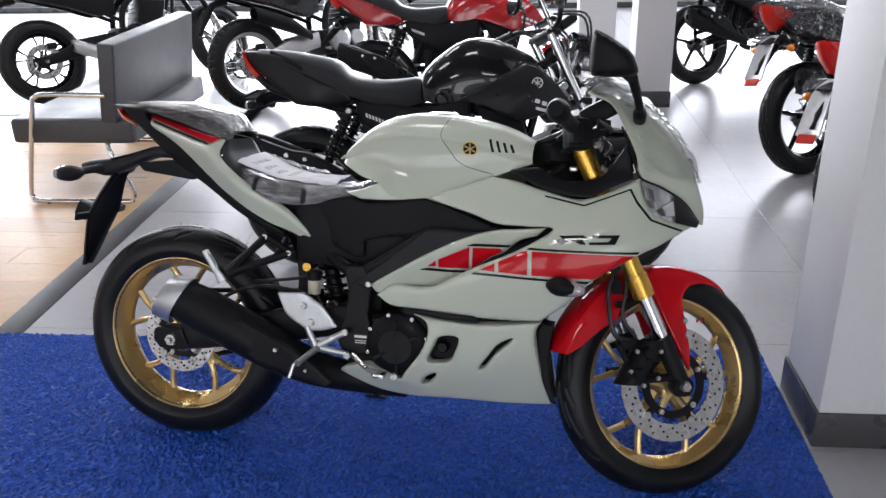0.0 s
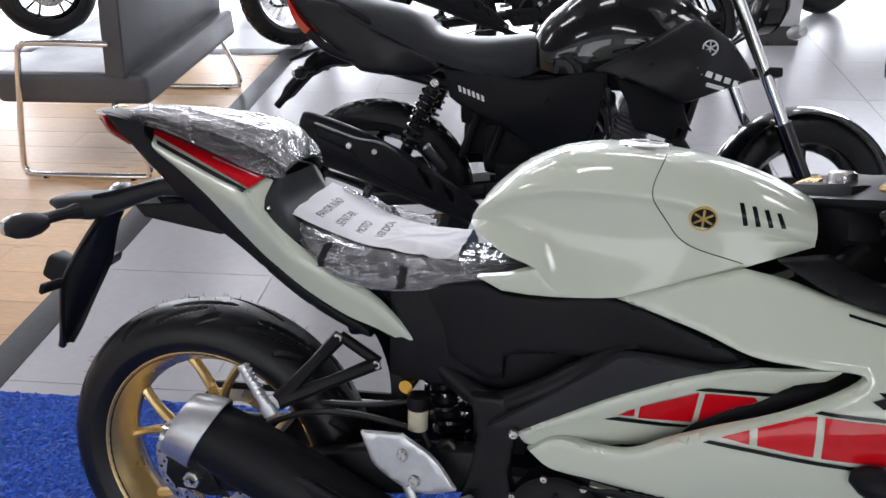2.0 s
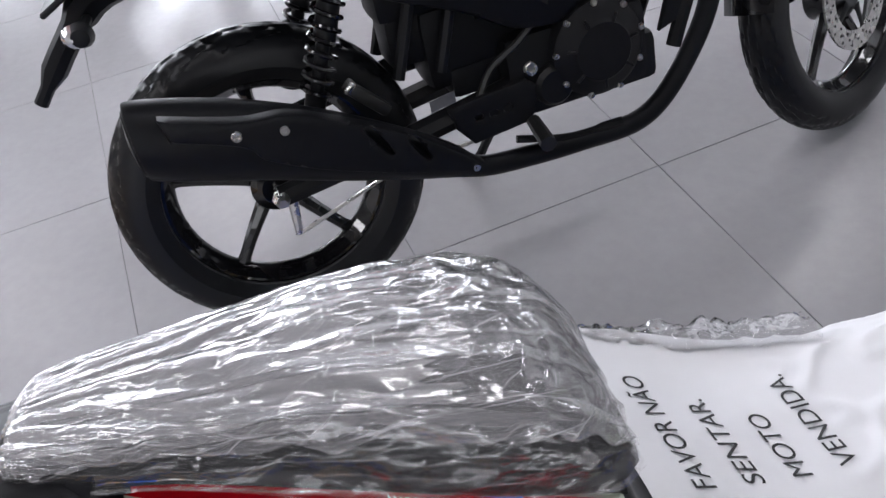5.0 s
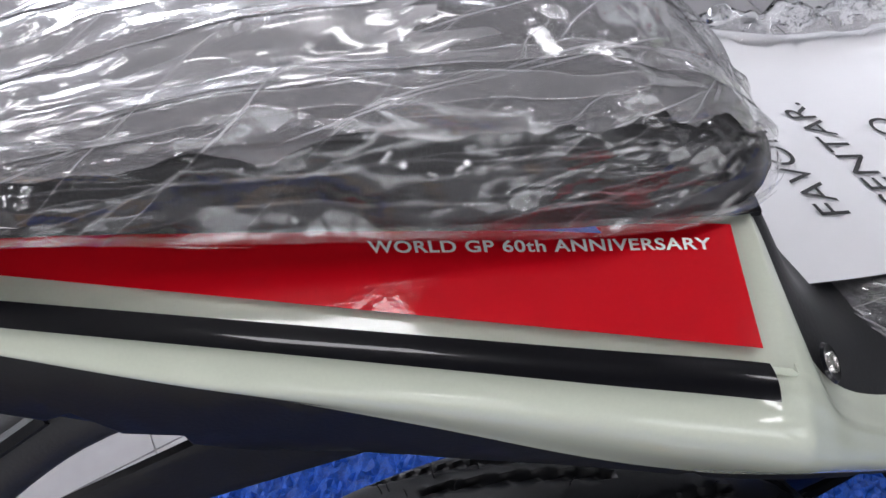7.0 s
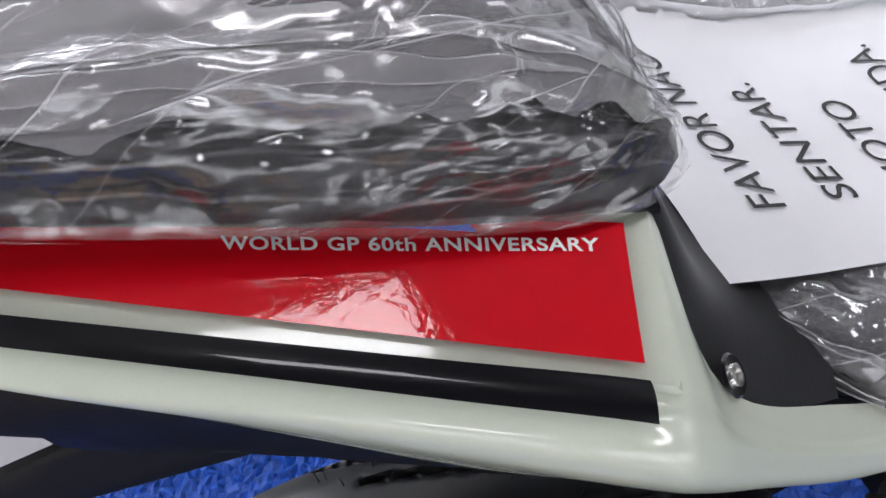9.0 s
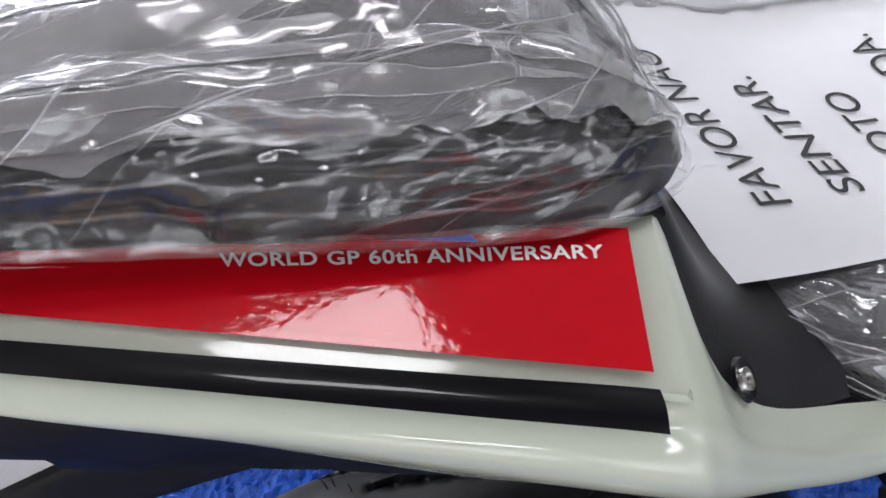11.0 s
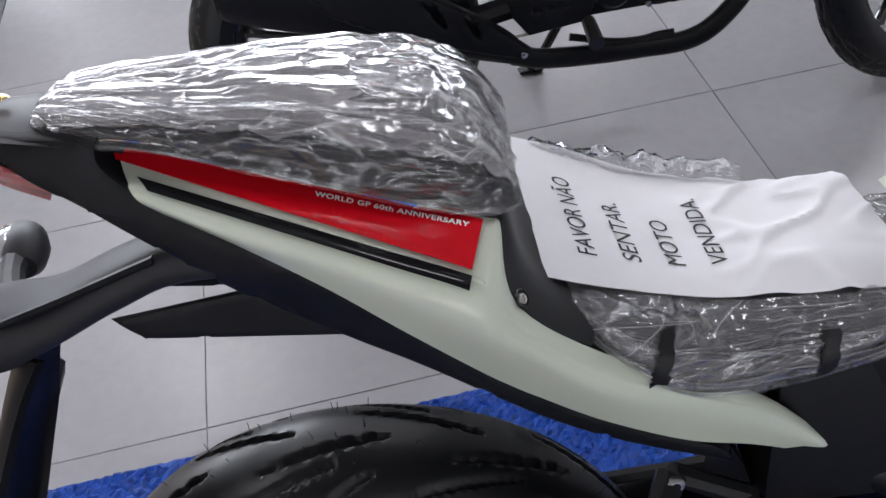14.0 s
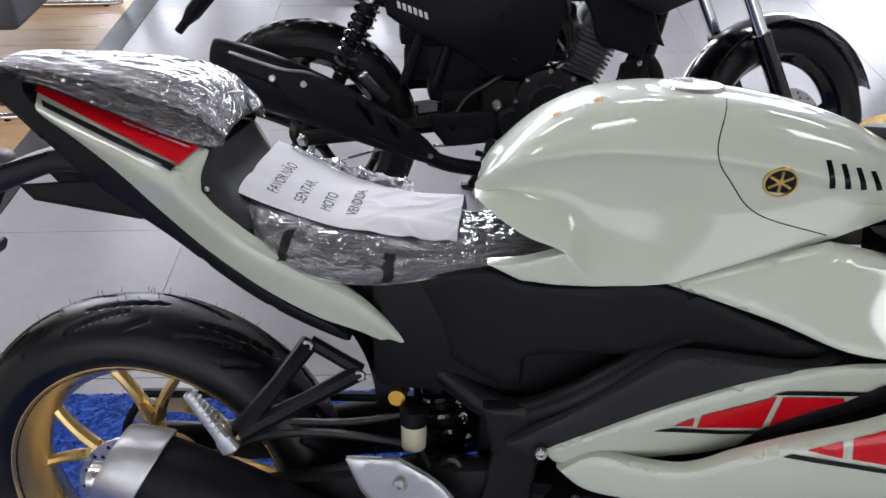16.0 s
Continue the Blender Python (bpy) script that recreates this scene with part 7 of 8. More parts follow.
    lsh = panel([(0.70, 0.705), (0.80, 0.675), (0.895, 0.638), (0.905, 0.60), (0.925, 0.555), (0.885, 0.562), (0.871, 0.527), (0.80, 0.548), (0.765, 0.56), (0.742, 0.628)], lambda x, z: -0.145, 0.03, 0.008, 0.016, (0, 2, 4, 6, 9))
    part("radiator_shroud", mirrored(lsh), MATT, k)
    part("radiator_shroud", lsh, MATT, k)
    # engine
    eng = part("engine_block", joined(box(0.30, 0.20, 0.17, 0.03, 2, (0.62, 0, 0.38)), box(0.12, 0.18, 0.10, 0.02, 2, (0.73, 0, 0.34))), SATIN, k, "black engine block")
    part("clutch_cover", moved(revolved([(0, -0.035), (0.055, -0.035), (0.062, -0.028), (0.078, -0.024), (0.092, -0.012), (0.095, 0.02)], 36), pose(0.65, -0.11, 0.402)), SATIN, eng)
    part("cover_ribs", joined(*[moved(box(0.05, 0.006, 0.006, 0.002, 1), pose(0.65 + 0.05 * math.cos(a), -0.142, 0.402 + 0.05 * math.sin(a), 0, -math.degrees(a), 0)) for a in [0.2 + 0.9 * i for i in range(7)]]), SATIN, eng)
    for i in range(9):
        a = 0.2 + 0.7 * i
        part("cover_bolt", bolt((0.65 + 0.09 * math.cos(a), -0.125, 0.402 + 0.09 * math.sin(a)), 0.0065, 0.006), STEEL, eng)
    part("small_cover", moved(revolved([(0, -0.03), (0.032, -0.03), (0.040, -0.02), (0.042, 0.02)], 28), pose(0.555, -0.095, 0.355)), SATIN, eng)
    for i in range(9):
        part("cooling_fin", moved(box(0.105 * (1 - 0.02 * (i % 2)), 0.17, 0.005, 0.0015, 1), pose(0.752, 0, 0.525, 0, 25, 0) @ pose(0, 0, (i - 4.5) * 0.0125)), ENGINE_GREY, eng)
    part("cylinder_core", moved(box(0.08, 0.13, 0.13, 0.01, 2), pose(0.752, 0, 0.525, 0, 25, 0)), ENGINE_GREY, eng)
    part("cylinder_head", moved(box(0.10, 0.16, 0.07, 0.015, 2), pose(0.782, 0, 0.610, 0, 25, 0)), ENGINE_GREY, eng)
    part("airbox", joined(box(0.26, 0.17, 0.20, 0.03, 2, (0.56, 0, 0.60)), box(0.26, 0.13, 0.16, 0.03, 2, (0.46, 0, 0.47)), box(0.16, 0.12, 0.10, 0.02, 2, (0.74, 0, 0.70)), box(0.10, 0.10, 0.16, 0.02, 2, (0.80, 0, 0.66))), MATT, k)
    part("battery_tray", joined(box(0.20, 0.12, 0.12, 0.02, 2, (0.36, 0, 0.60)), box(0.14, 0.10, 0.10, 0.02, 2, (0.34, 0, 0.50)), box(0.10, 0.14, 0.06, 0.012, 2, (0.42, 0, 0.40))), MATT, k)
    part("throttle_body", joined(rod((0.66, -0.05, 0.58), (0.72, -0.05, 0.60), 0.026, 0.024, 16), rod((0.685, -0.085, 0.595), (0.685, -0.045, 0.595), 0.014, None, 12), box(0.05, 0.05, 0.045, 0.008, 2, (0.672, -0.055, 0.642))), ENGINE_GREY, k)
    part("wiring", joined(*[tube([(0.60 + 0.02 * q, -0.075 - 0.004 * q, 0.66), (0.66 + 0.012 * q, -0.098, 0.62 - 0.02 * q), (0.70 - 0.01 * q, -0.092, 0.56 - 0.015 * q), (0.64, -0.085, 0.52)], 0.0042, 6, 16) for q in range(5)]), DARK_TANK, k)
    part("engine_bracket", flat_plate([(0.83, 0.50), (0.90, 0.53), (0.905, 0.45), (0.86, 0.40), (0.80, 0.38), (0.82, 0.44)], -0.085, 0.01, 0.003), SATIN, k)
    part("bracket_bolt", bolt((0.875, -0.09, 0.505), 0.008, 0.006), STEEL, k)
    part("bracket_bolt", bolt((0.83, -0.09, 0.455), 0.008, 0.006), STEEL, k)
    part("starter_motor", rod((0.60, -0.06, 0.53), (0.70, -0.06, 0.53), 0.028, None, 16), SATIN, eng)
    part("cable", tube([(0.56, -0.09, 0.50), (0.50, -0.11, 0.46), (0.44, -0.10, 0.42), (0.40, -0.10, 0.36)], 0.007, 6, 14), DARK_TANK, k)
    part("chain_guard", flat_plate([(0.05, 0.40), (0.30, 0.44), (0.46, 0.43), (0.46, 0.40), (0.30, 0.40), (0.06, 0.37)], 0.07, 0.01, 0.003), MATT, k)
    part("oil_line", tube([(0.62, -0.07, 0.60), (0.66, -0.10, 0.57), (0.69, -0.09, 0.52), (0.66, -0.10, 0.49)], 0.005, 6, 14), STEEL, eng)
    part("carburettor", joined(moved(box(0.06, 0.06, 0.06, 0.012, 2), pose(0.685, -0.03, 0.615)), tube([(0.69, -0.06, 0.60), (0.64, -0.08, 0.56), (0.60, -0.08, 0.58)], 0.006, 6, 10), tube([(0.70, -0.05, 0.64), (0.66, -0.07, 0.66), (0.62, -0.06, 0.62)], 0.005, 6, 10)), SATIN, eng)
    part("exhaust_pipe", tube([(0.83, -0.04, 0.565), (0.885, -0.06, 0.525), (0.925, -0.075, 0.45), (0.87, -0.085, 0.33), (0.755, -0.095, 0.222), (0.60, -0.10, 0.215), (0.42, -0.115, 0.235), (0.34, -0.135, 0.265)], 0.021, 12, 60), MATT, k)
    sil = part("silencer", loft([[(x, -0.165 + 0.75 * r * math.cos(a), z + r * math.sin(a)) for a in [2 * math.pi * q / 12 for q in range(12)]] for x, z, r in ((-0.19, 0.512, 0.060), (-0.18, 0.512, 0.070), (-0.10, 0.487, 0.075), (0.0, 0.452, 0.074), (0.12, 0.400, 0.068), (0.24, 0.342, 0.052), (0.32, 0.300, 0.036), (0.36, 0.272, 0.022))], 50, 30, True), MATT, k, "low matt black silencer")
    part("silencer_end", moved(revolved([(0, 0.0), (0.02, 0), (0.022, -0.012), (0.058, -0.006), (0.060, 0.01)], 24), pose(-0.188, -0.165, 0.512, 0, 0, 90) @ Matrix.Diagonal((0.75, -1, 1, 1))), SATIN, sil)
    shield_bm = panel([(-0.14, 0.560), (-0.02, 0.520), (0.055, 0.508), (0.141, 0.463), (0.242, 0.402), (0.306, 0.350), (0.365, 0.298), (0.345, 0.285), (0.24, 0.325), (0.10, 0.385), (0.0, 0.440), (-0.03, 0.475), (-0.135, 0.520)],
                      lambda x, z: -0.238 + 0.10 * max(0, x - 0.05) ** 1.3, 0.022, 0.008, 0.014, (0, 6, 7, 12), [[(0.165, 0.435), (0.18, 0.435), (0.205, 0.385), (0.195, 0.385)], [(0.235, 0.395), (0.247, 0.395), (0.268, 0.350), (0.258, 0.350)]])
    part("heat_shield", shield_bm, MATT, sil)
    part("shield_bolt", bolt((-0.035, -0.238, 0.500), 0.009, 0.006), STEEL, sil)
    part("shield_bolt", bolt((0.040, -0.238, 0.485), 0.008, 0.006), STEEL, sil)
    part("shield_bolt", bolt((0.345, -0.215, 0.297), 0.007, 0.006), STEEL, sil)
    # foot controls
    part("foot_bracket", flat_plate([(0.34, 0.375), (0.50, 0.385), (0.53, 0.36), (0.50, 0.30), (0.38, 0.29), (0.35, 0.33)], -0.115, 0.006, 0.003, 0.012, None, [[(0.39, 0.345), (0.405, 0.345), (0.405, 0.335), (0.39, 0.335)], [(0.42, 0.345), (0.435, 0.345), (0.435, 0.335), (0.42, 0.335)], [(0.45, 0.345), (0.465, 0.345), (0.465, 0.335), (0.45, 0.335)]]), SATIN, k)
    part("foot_peg", tube([(0.50, -0.12, 0.30), (0.49, -0.21, 0.29)], [0.014, 0.016], 10), DARK_TANK, k)
    part("passenger_peg", moved(box(0.09, 0.026, 0.024, 0.008, 2), pose(0.20, -0.13, 0.45, 0, 48, 0)), DARK_TANK, k)
    part("peg_tip", moved(box(0.014, 0.028, 0.026, 0.006, 2), pose(0.172, -0.13, 0.482, 0, 48, 0)), STEEL, k)
    part("brake_pedal", tube([(0.46, -0.12, 0.275), (0.56, -0.14, 0.255), (0.66, -0.17, 0.265)], [0.008, 0.007, 0.010], 8, 12), SATIN, k)
    part("swing_label", flat_plate([(0.31, 0.400), (0.36, 0.407), (0.36, 0.385), (0.31, 0.379)], -0.112, 0.001, 0, 0.03), ENGINE_GREY, k)
    part("side_stand", joined(tube([(0.52, 0.10, 0.26), (0.47, 0.19, 0.11), (0.45, 0.235, 0.062)], 0.011, 8), box(0.06, 0.035, 0.008, 0.003, 1, (0.45, 0.24, 0.056))), SATIN, k)
    # plate carrier
    part("plate_carrier", tube([(-0.08, 0, 0.735), (-0.18, 0, 0.715), (-0.25, 0, 0.655), (-0.33, 0, 0.570)], [0.035, 0.03, 0.022, 0.012], 8, 12), MATT, k)
    if not badge_on:
        plate = part("plate_stay", thick(loft([[(-0.20, y, 0.76) for y in (-0.03, 0, 0.03)], [(-0.27, y, 0.66 + abs(y)) for y in (-0.05, 0, 0.05)], [(-0.36, y, 0.52 + abs(y) * 0.5) for y in (-0.06, 0, 0.06)]], 12, 9), 0.008), ALLOY, k, "silver number plate stay")
        part("reflector", moved(box(0.012, 0.09, 0.04, 0.004, 1), pose(-0.365, 0, 0.535, 0, 30, 0)), RED_LENS, plate)
        part("tail_lamp_wing", loft([[(-0.17, -0.065, 0.90), (-0.25, -0.048, 0.91), (-0.27, 0, 0.92), (-0.25, 0.048, 0.91), (-0.17, 0.065, 0.90)], [(-0.15, -0.075, 0.86), (-0.235, -0.055, 0.855), (-0.262, 0, 0.85), (-0.235, 0.055, 0.855), (-0.15, 0.075, 0.86)], [(-0.12, -0.060, 0.80), (-0.20, -0.040, 0.79), (-0.22, 0, 0.78), (-0.20, 0.040, 0.79), (-0.12, 0.060, 0.80)]], 8, 17), RED_LENS, k, "large red tail lamp")
        flap = loft([[(-0.14, y, 0.78 + 0.02 * math.sin(y * 60)) for y in (-0.15, -0.08, 0, 0.08, 0.15)], [(-0.20, y * 1.1, 0.71 + 0.03 * math.sin(y * 50 + 1)) for y in (-0.15, -0.08, 0, 0.08, 0.15)], [(-0.24, y, 0.64 + 0.03 * math.sin(y * 70 + 2)) for y in (-0.15, -0.08, 0, 0.08, 0.15)]], 24, 31)
        part("loose_film", flap, BLUE_FILM, k, "hanging scrap of clear film")
    part("plate_holder", moved(box(0.01, 0.16, 0.07, 0.003, 1), pose(-0.225, 0, 0.735, 0, 65, 0)), MATT, k)
    for s in (-1, 1):
        st_ = part("rear_indicator", tube([(-0.20, s * 0.02, 0.69), (-0.205, s * 0.09, 0.690)], 0.009, 8), MATT, k)
        part("indicator_body", moved(revolved([(0, -0.03), (0.014, -0.024), (0.021, 0), (0.014, 0.024), (0, 0.03)], 16), pose(-0.205, s * 0.125, 0.690)), MATT, st_)
        part("lens", moved(revolved([(0, -0.026), (0.012, -0.02), (0.019, 0), (0.012, 0.02), (0, 0.026)], 16), pose(-0.216, s * 0.125, 0.690)), SMOKE_LENS if badge_on else AMBER, st_)
    # front end
    for s in (-1, 1):
        def fl_(z, y=s * 0.092):
            return Vector((1.27 - (z - 0.296) * math.tan(radians(25)), y, z))
        part("fork_tube", moved(rod(fl_(0.55), fl_(0.98), 0.0175, None, 16), st), CHROME, k, "bright chrome fork tube")
        part("fork_slider", moved(rod(fl_(0.30), fl_(0.56), 0.024, None, 16), st), GLOSS_BLACK, k)
        part("front_indicator", moved(revolved([(0, -0.035), (0.014, -0.028), (0.021, 0), (0.014, 0.024), (0, 0.03)], 16), st @ pose(1.12, s * 0.17, 0.80)), AMBER if not badge_on else SMOKE_LENS, k)
        part("grip", moved(tube([(0.93, s * 0.26, 1.03), (0.88, s * 0.37, 1.01)], 0.017, 12), st), DARK_TANK, k)
        mir = part("mirror_stem", moved(tube([(0.96, s * 0.22, 1.03), (0.98, s * 0.25, 1.12), (0.97, s * 0.30, 1.16)], 0.006, 8, 10), st), SATIN, k)
        part("mirror_head", moved(moved(revolved([(0, -0.018), (0.05, -0.016), (0.062, -0.004), (0.058, 0.008), (0, 0.008)], 24), pose(0.965, s * 0.34, 1.18, 0, 0, 90) @ Matrix.Diagonal((1.2, 1, 0.8, 1))), st), SATIN, mir)
        part("mirror_glass", moved(moved(revolved([(0, 0.0), (0.055, 0.0), (0.055, 0.002), (0, 0.002)], 24), pose(0.955, s * 0.34, 1.18, 0, 0, 90) @ Matrix.Diagonal((1.2, 1, 0.8, 1))), st), MIRROR, mir)
    part("handlebar", moved(tube([(0.88, -0.37, 1.01), (0.95, -0.22, 1.03), (0.98, -0.10, 0.99), (0.98, 0.10, 0.99), (0.95, 0.22, 1.03), (0.88, 0.37, 1.01)], 0.011, 10, 30), st), SATIN, k)
    part("headlight", moved(moved(revolved([(0, -0.07), (0.05, -0.06), (0.085, -0.02), (0.09, 0.03), (0, 0.04)], 30), pose(1.12, 0, 0.90, 0, 0, 90)), st), GLOSS_BLACK, k)
    part("headlight_lens", moved(moved(revolved([(0, 0.05), (0.06, 0.045), (0.084, 0.03)], 30), pose(1.12, 0, 0.90, 0, 0, -90)), st), CLEAR_LENS, k)
    part("lower_yoke", moved(box(0.06, 0.22, 0.03, 0.01, 2, (1.10, 0, 0.70)), st), SATIN, k)
    part("upper_yoke", moved(box(0.06, 0.22, 0.025, 0.01, 2, (0.97, 0, 0.965)), st), SATIN, k)
    part("dash", moved(moved(box(0.04, 0.14, 0.08, 0.015, 2), pose(1.05, 0, 1.02, 0, 55, 0)), st), MATT, k)
    part("cable", moved(joined(*[tube([(0.95, y0, 1.02), (1.10, y0 * 0.7, 1.02), (1.12, y0 * 0.3, 0.86), (1.0, 0.02, 0.76)], 0.005, 6, 16) for y0 in (-0.2, -0.15, 0.16, 0.21)]), st), DARK_TANK, k)
    gr_ = []
    for i in range(21):
        a = radians(20 + 150 * i / 20)
        gr_.append([(1.275 + (0.318 - 0.02 * (abs(q) / 3) ** 2) * math.cos(a), 0.058 * q / 3, 0.296 + (0.318 - 0.02 * (abs(q) / 3) ** 2) * math.sin(a)) for q in range(-3, 4)])
    part("front_mudguard", moved(thick(grid(gr_), 0.004), st), paint, k)
    part("brake_caliper", moved(box(0.05, 0.05, 0.10, 0.014, 2, (1.19, -0.075, 0.36)), st), SATIN, k)
    if tail_film:
        part("film", film_over([(-0.27, 0.93, 0.86, 0.07, 0.01), (-0.15, 0.93, 0.78, 0.12, 0.02), (0.0, 0.92, 0.72, 0.14, 0.02), (0.2, 0.86, 0.68, 0.145, 0.02), (0.4, 0.83, 0.66, 0.14, 0.02)], 0.006, 0.008, 2.2, 60, 51), BLUE_FILM, k, "loose bluish packing film over the tail")
    return k


commuter(pose(-0.067, 1.211, 0, 0, 0, 6), GLOSS_BLACK, SHROUD, "black street motorcycle with a charcoal stepped seat, on its side stand", 24)
commuter(room(0.05, 3.25, 0, 2), MAROON, MAROON, "glossy red street motorcycle with a black seat, on its side stand", 24)
commuter(room(2.555, 2.51, 0, 30), GLOSS_BLACK, DARK_FILM, "black street motorcycle with film over its tail, beside the pillar", 10, badge_on=False, tail_film=True)
commuter(room(2.38, 4.72, 0, 30), DARK_FILM, GLOSS_BLACK, "dark grey street motorcycle at the end of the row", 10, badge_on=False)
commuter(room(2.52, 1.47, 0, 30), GLOSS_BLACK, DARK_FILM, "black street motorcycle half hidden behind the pillar", 10, badge_on=False)


def naked_bike(m, label, wire=False, knobs=0, lean=10.0, steer=20.0, base=1.45, r=0.315, r_f=0.300, exhaust_up=False, disc=0.13, panel_paint=None, rim_paint=None, fork_paint=None, rim_r=0.2159, rim_rf=0.2159):
    """A larger naked or trail motorcycle: swing arm, exposed engine, tank, flat seat, tall forks."""
    paint = panel_paint or MATT
    k = thing("motorcycle", m @ pose(0, 0, FLOOR_Z, -lean, 0, 0), label, "motorcycle")
    wd = 0.12 if wire else 0.165
    simple_wheel(k, "rear_wheel", (0, 0, r), None, r, wd, rim_paint or GLOSS_BLACK, 5, rim_r, wire, knobs, disc, 2)
    head = Vector((base - 0.035, 0, r_f))
    ax = Vector((-math.sin(radians(25)), 0, math.cos(radians(25))))
    st = Matrix.Translation(head) @ Matrix.Rotation(radians(steer), 4, ax) @ Matrix.Translation(-head)
    simple_wheel(k, "front_wheel", (base, 0, r_f), st, r_f, 0.09 if wire else 0.12, rim_paint or GLOSS_BLACK, 5, rim_rf, wire, knobs, 0.13, 2)
    for s in (-1, 1):
        part("swing_arm", loft([[(x, s * 0.10 + y, z + h) for y, h in ((-0.016, -hh), (0.016, -hh), (0.016, hh), (-0.016, hh))] for x, z, hh in ((-0.05, r, 0.03), (0.10, r + 0.02, 0.034), (0.30, r + 0.07, 0.05), (0.55, r + 0.10, 0.045))], 16, 14, True), ALLOY if wire else SATIN, k)
        part("seat_rail", tube([(0.62, s * 0.10, 0.55), (0.40, s * 0.10, 0.66), (0.10, s * 0.09, 0.76), (-0.12, s * 0.06, 0.83)], 0.016, 8, 16), SATIN, k)
        part("main_spar", tube([(0.60, s * 0.11, 0.42), (0.66, s * 0.12, 0.65), (0.90, s * 0.10, 0.80), (base - 0.32, s * 0.04, 0.88)], 0.024, 8, 20), SATIN, k)
        part("cradle", tube([(base - 0.33, s * 0.04, 0.82), (base - 0.42, s * 0.08, 0.50), (base - 0.50, s * 0.09, 0.30), (0.60, s * 0.09, 0.28)], 0.017, 8, 20), SATIN, k)

        def fl_(z, y=s * 0.10):
            return Vector((base - 0.005 - (z - r_f) * math.tan(radians(25)), y, z))
        part("fork_tube", moved(rod(fl_(0.55), fl_(1.02), 0.024, None, 16), st), fork_paint or SATIN, k)
        part("fork_slider", moved(rod(fl_(0.30), fl_(0.58), 0.021, None, 16), st), STEEL, k)
        part("grip", moved(tube([(base - 0.42, s * 0.27, 1.10), (base - 0.47, s * 0.39, 1.08)], 0.017, 12), st), DARK_TANK, k)
        mir = part("mirror_stem", moved(tube([(base - 0.40, s * 0.23, 1.10), (base - 0.38, s * 0.28, 1.22)], 0.006, 8), st), SATIN, k)
        part("mirror_head", moved(moved(revolved([(0, -0.018), (0.05, -0.016), (0.062, -0.004), (0.058, 0.008), (0, 0.008)], 24), pose(base - 0.38, s * 0.31, 1.26, 0, 0, 90) @ Matrix.Diagonal((1.2, 1, 0.8, 1))), st), SATIN, mir)
    part("handlebar", moved(tube([(base - 0.47, -0.39, 1.08), (base - 0.40, -0.22, 1.11), (base - 0.36, -0.10, 1.05), (base - 0.36, 0.10, 1.05), (base - 0.40, 0.22, 1.11), (base - 0.47, 0.39, 1.08)], 0.012, 10, 30), st), SATIN, k)
    part("headlight", moved(moved(revolved([(0, -0.07), (0.06, -0.06), (0.09, -0.02), (0.095, 0.03), (0, 0.045)], 30), pose(base - 0.20, 0, 0.92, 0, 0, 90)), st), GLOSS_BLACK, k)
    eng = part("engine_block", joined(box(0.36, 0.30, 0.20, 0.04, 2, (0.74, 0, 0.40)), moved(box(0.20, 0.28, 0.26, 0.03, 2), pose(0.86, 0, 0.58, 0, 20, 0))), SATIN, k)
    part("clutch_cover", moved(revolved([(0, -0.05), (0.05, -0.05), (0.065, -0.04), (0.09, -0.03), (0.10, -0.01), (0.10, 0.02)], 36), pose(0.70, -0.145, 0.42)), ALLOY if wire else SATIN, eng)
    part("side_case", moved(revolved([(0, -0.03), (0.05, -0.03), (0.06, -0.02), (0.065, 0.02)], 28), pose(0.86, -0.145, 0.40)), ALLOY, eng)
    for i in range(8):
        part("cover_bolt", bolt((0.70 + 0.094 * math.cos(0.785 * i), -0.165, 0.42 + 0.094 * math.sin(0.785 * i)), 0.007, 0.006), STEEL, eng)
    for i in range(8):
        part("cooling_fin", moved(box(0.20 * (1 - 0.08 * (i % 2)), 0.24, 0.005, 0.0015, 1), pose(0.86, 0, 0.60, 0, 20, 0) @ pose(0, 0, (i - 4) * 0.018)), ALLOY if wire else SATIN, eng)
    part("exhaust_pipe", tube([(0.95, -0.05, 0.62), (1.03, -0.08, 0.50), (1.0, -0.10, 0.32), (0.85, -0.11, 0.24), (0.6, -0.12, 0.24), (0.42, -0.13, 0.30)], 0.024, 10, 40), STEEL, k)
    if exhaust_up:
        part("silencer", loft([[(x, -0.16 + r_ * math.cos(a), z + r_ * math.sin(a)) for a in [2 * math.pi * q / 10 for q in range(10)]] for x, z, r_ in ((0.02, 0.66, 0.045), (0.04, 0.655, 0.055), (0.30, 0.55, 0.055), (0.45, 0.46, 0.03))], 24, 20, True), MATT, k)
    else:
        part("silencer", loft([[(x, -0.15 + r_ * math.cos(a), z + r_ * math.sin(a)) for a in [2 * math.pi * q / 10 for q in range(10)]] for x, z, r_ in ((0.20, 0.40, 0.030), (0.22, 0.395, 0.05), (0.38, 0.33, 0.055), (0.50, 0.27, 0.04))], 24, 20, True), ALLOY, k, "short silver silencer")
    part("fuel_tank", seat_mesh([(0.50, 0.86, 0.76, 0.08, 0.03), (0.58, 0.95, 0.74, 0.13, 0.04), (0.75, 1.0, 0.74, 0.16, 0.05), (0.92, 0.98, 0.78, 0.16, 0.05), (1.05, 0.92, 0.82, 0.10, 0.04)], 26, 25), paint, k)
    part("seat", seat_mesh([(-0.18, 0.89, 0.84, 0.06, 0.01), (0.0, 0.885, 0.81, 0.11, 0.02), (0.20, 0.86, 0.77, 0.13, 0.02), (0.38, 0.83, 0.75, 0.12, 0.02), (0.54, 0.84, 0.77, 0.09, 0.02)], 26, 21), GREY_SEAT, k)
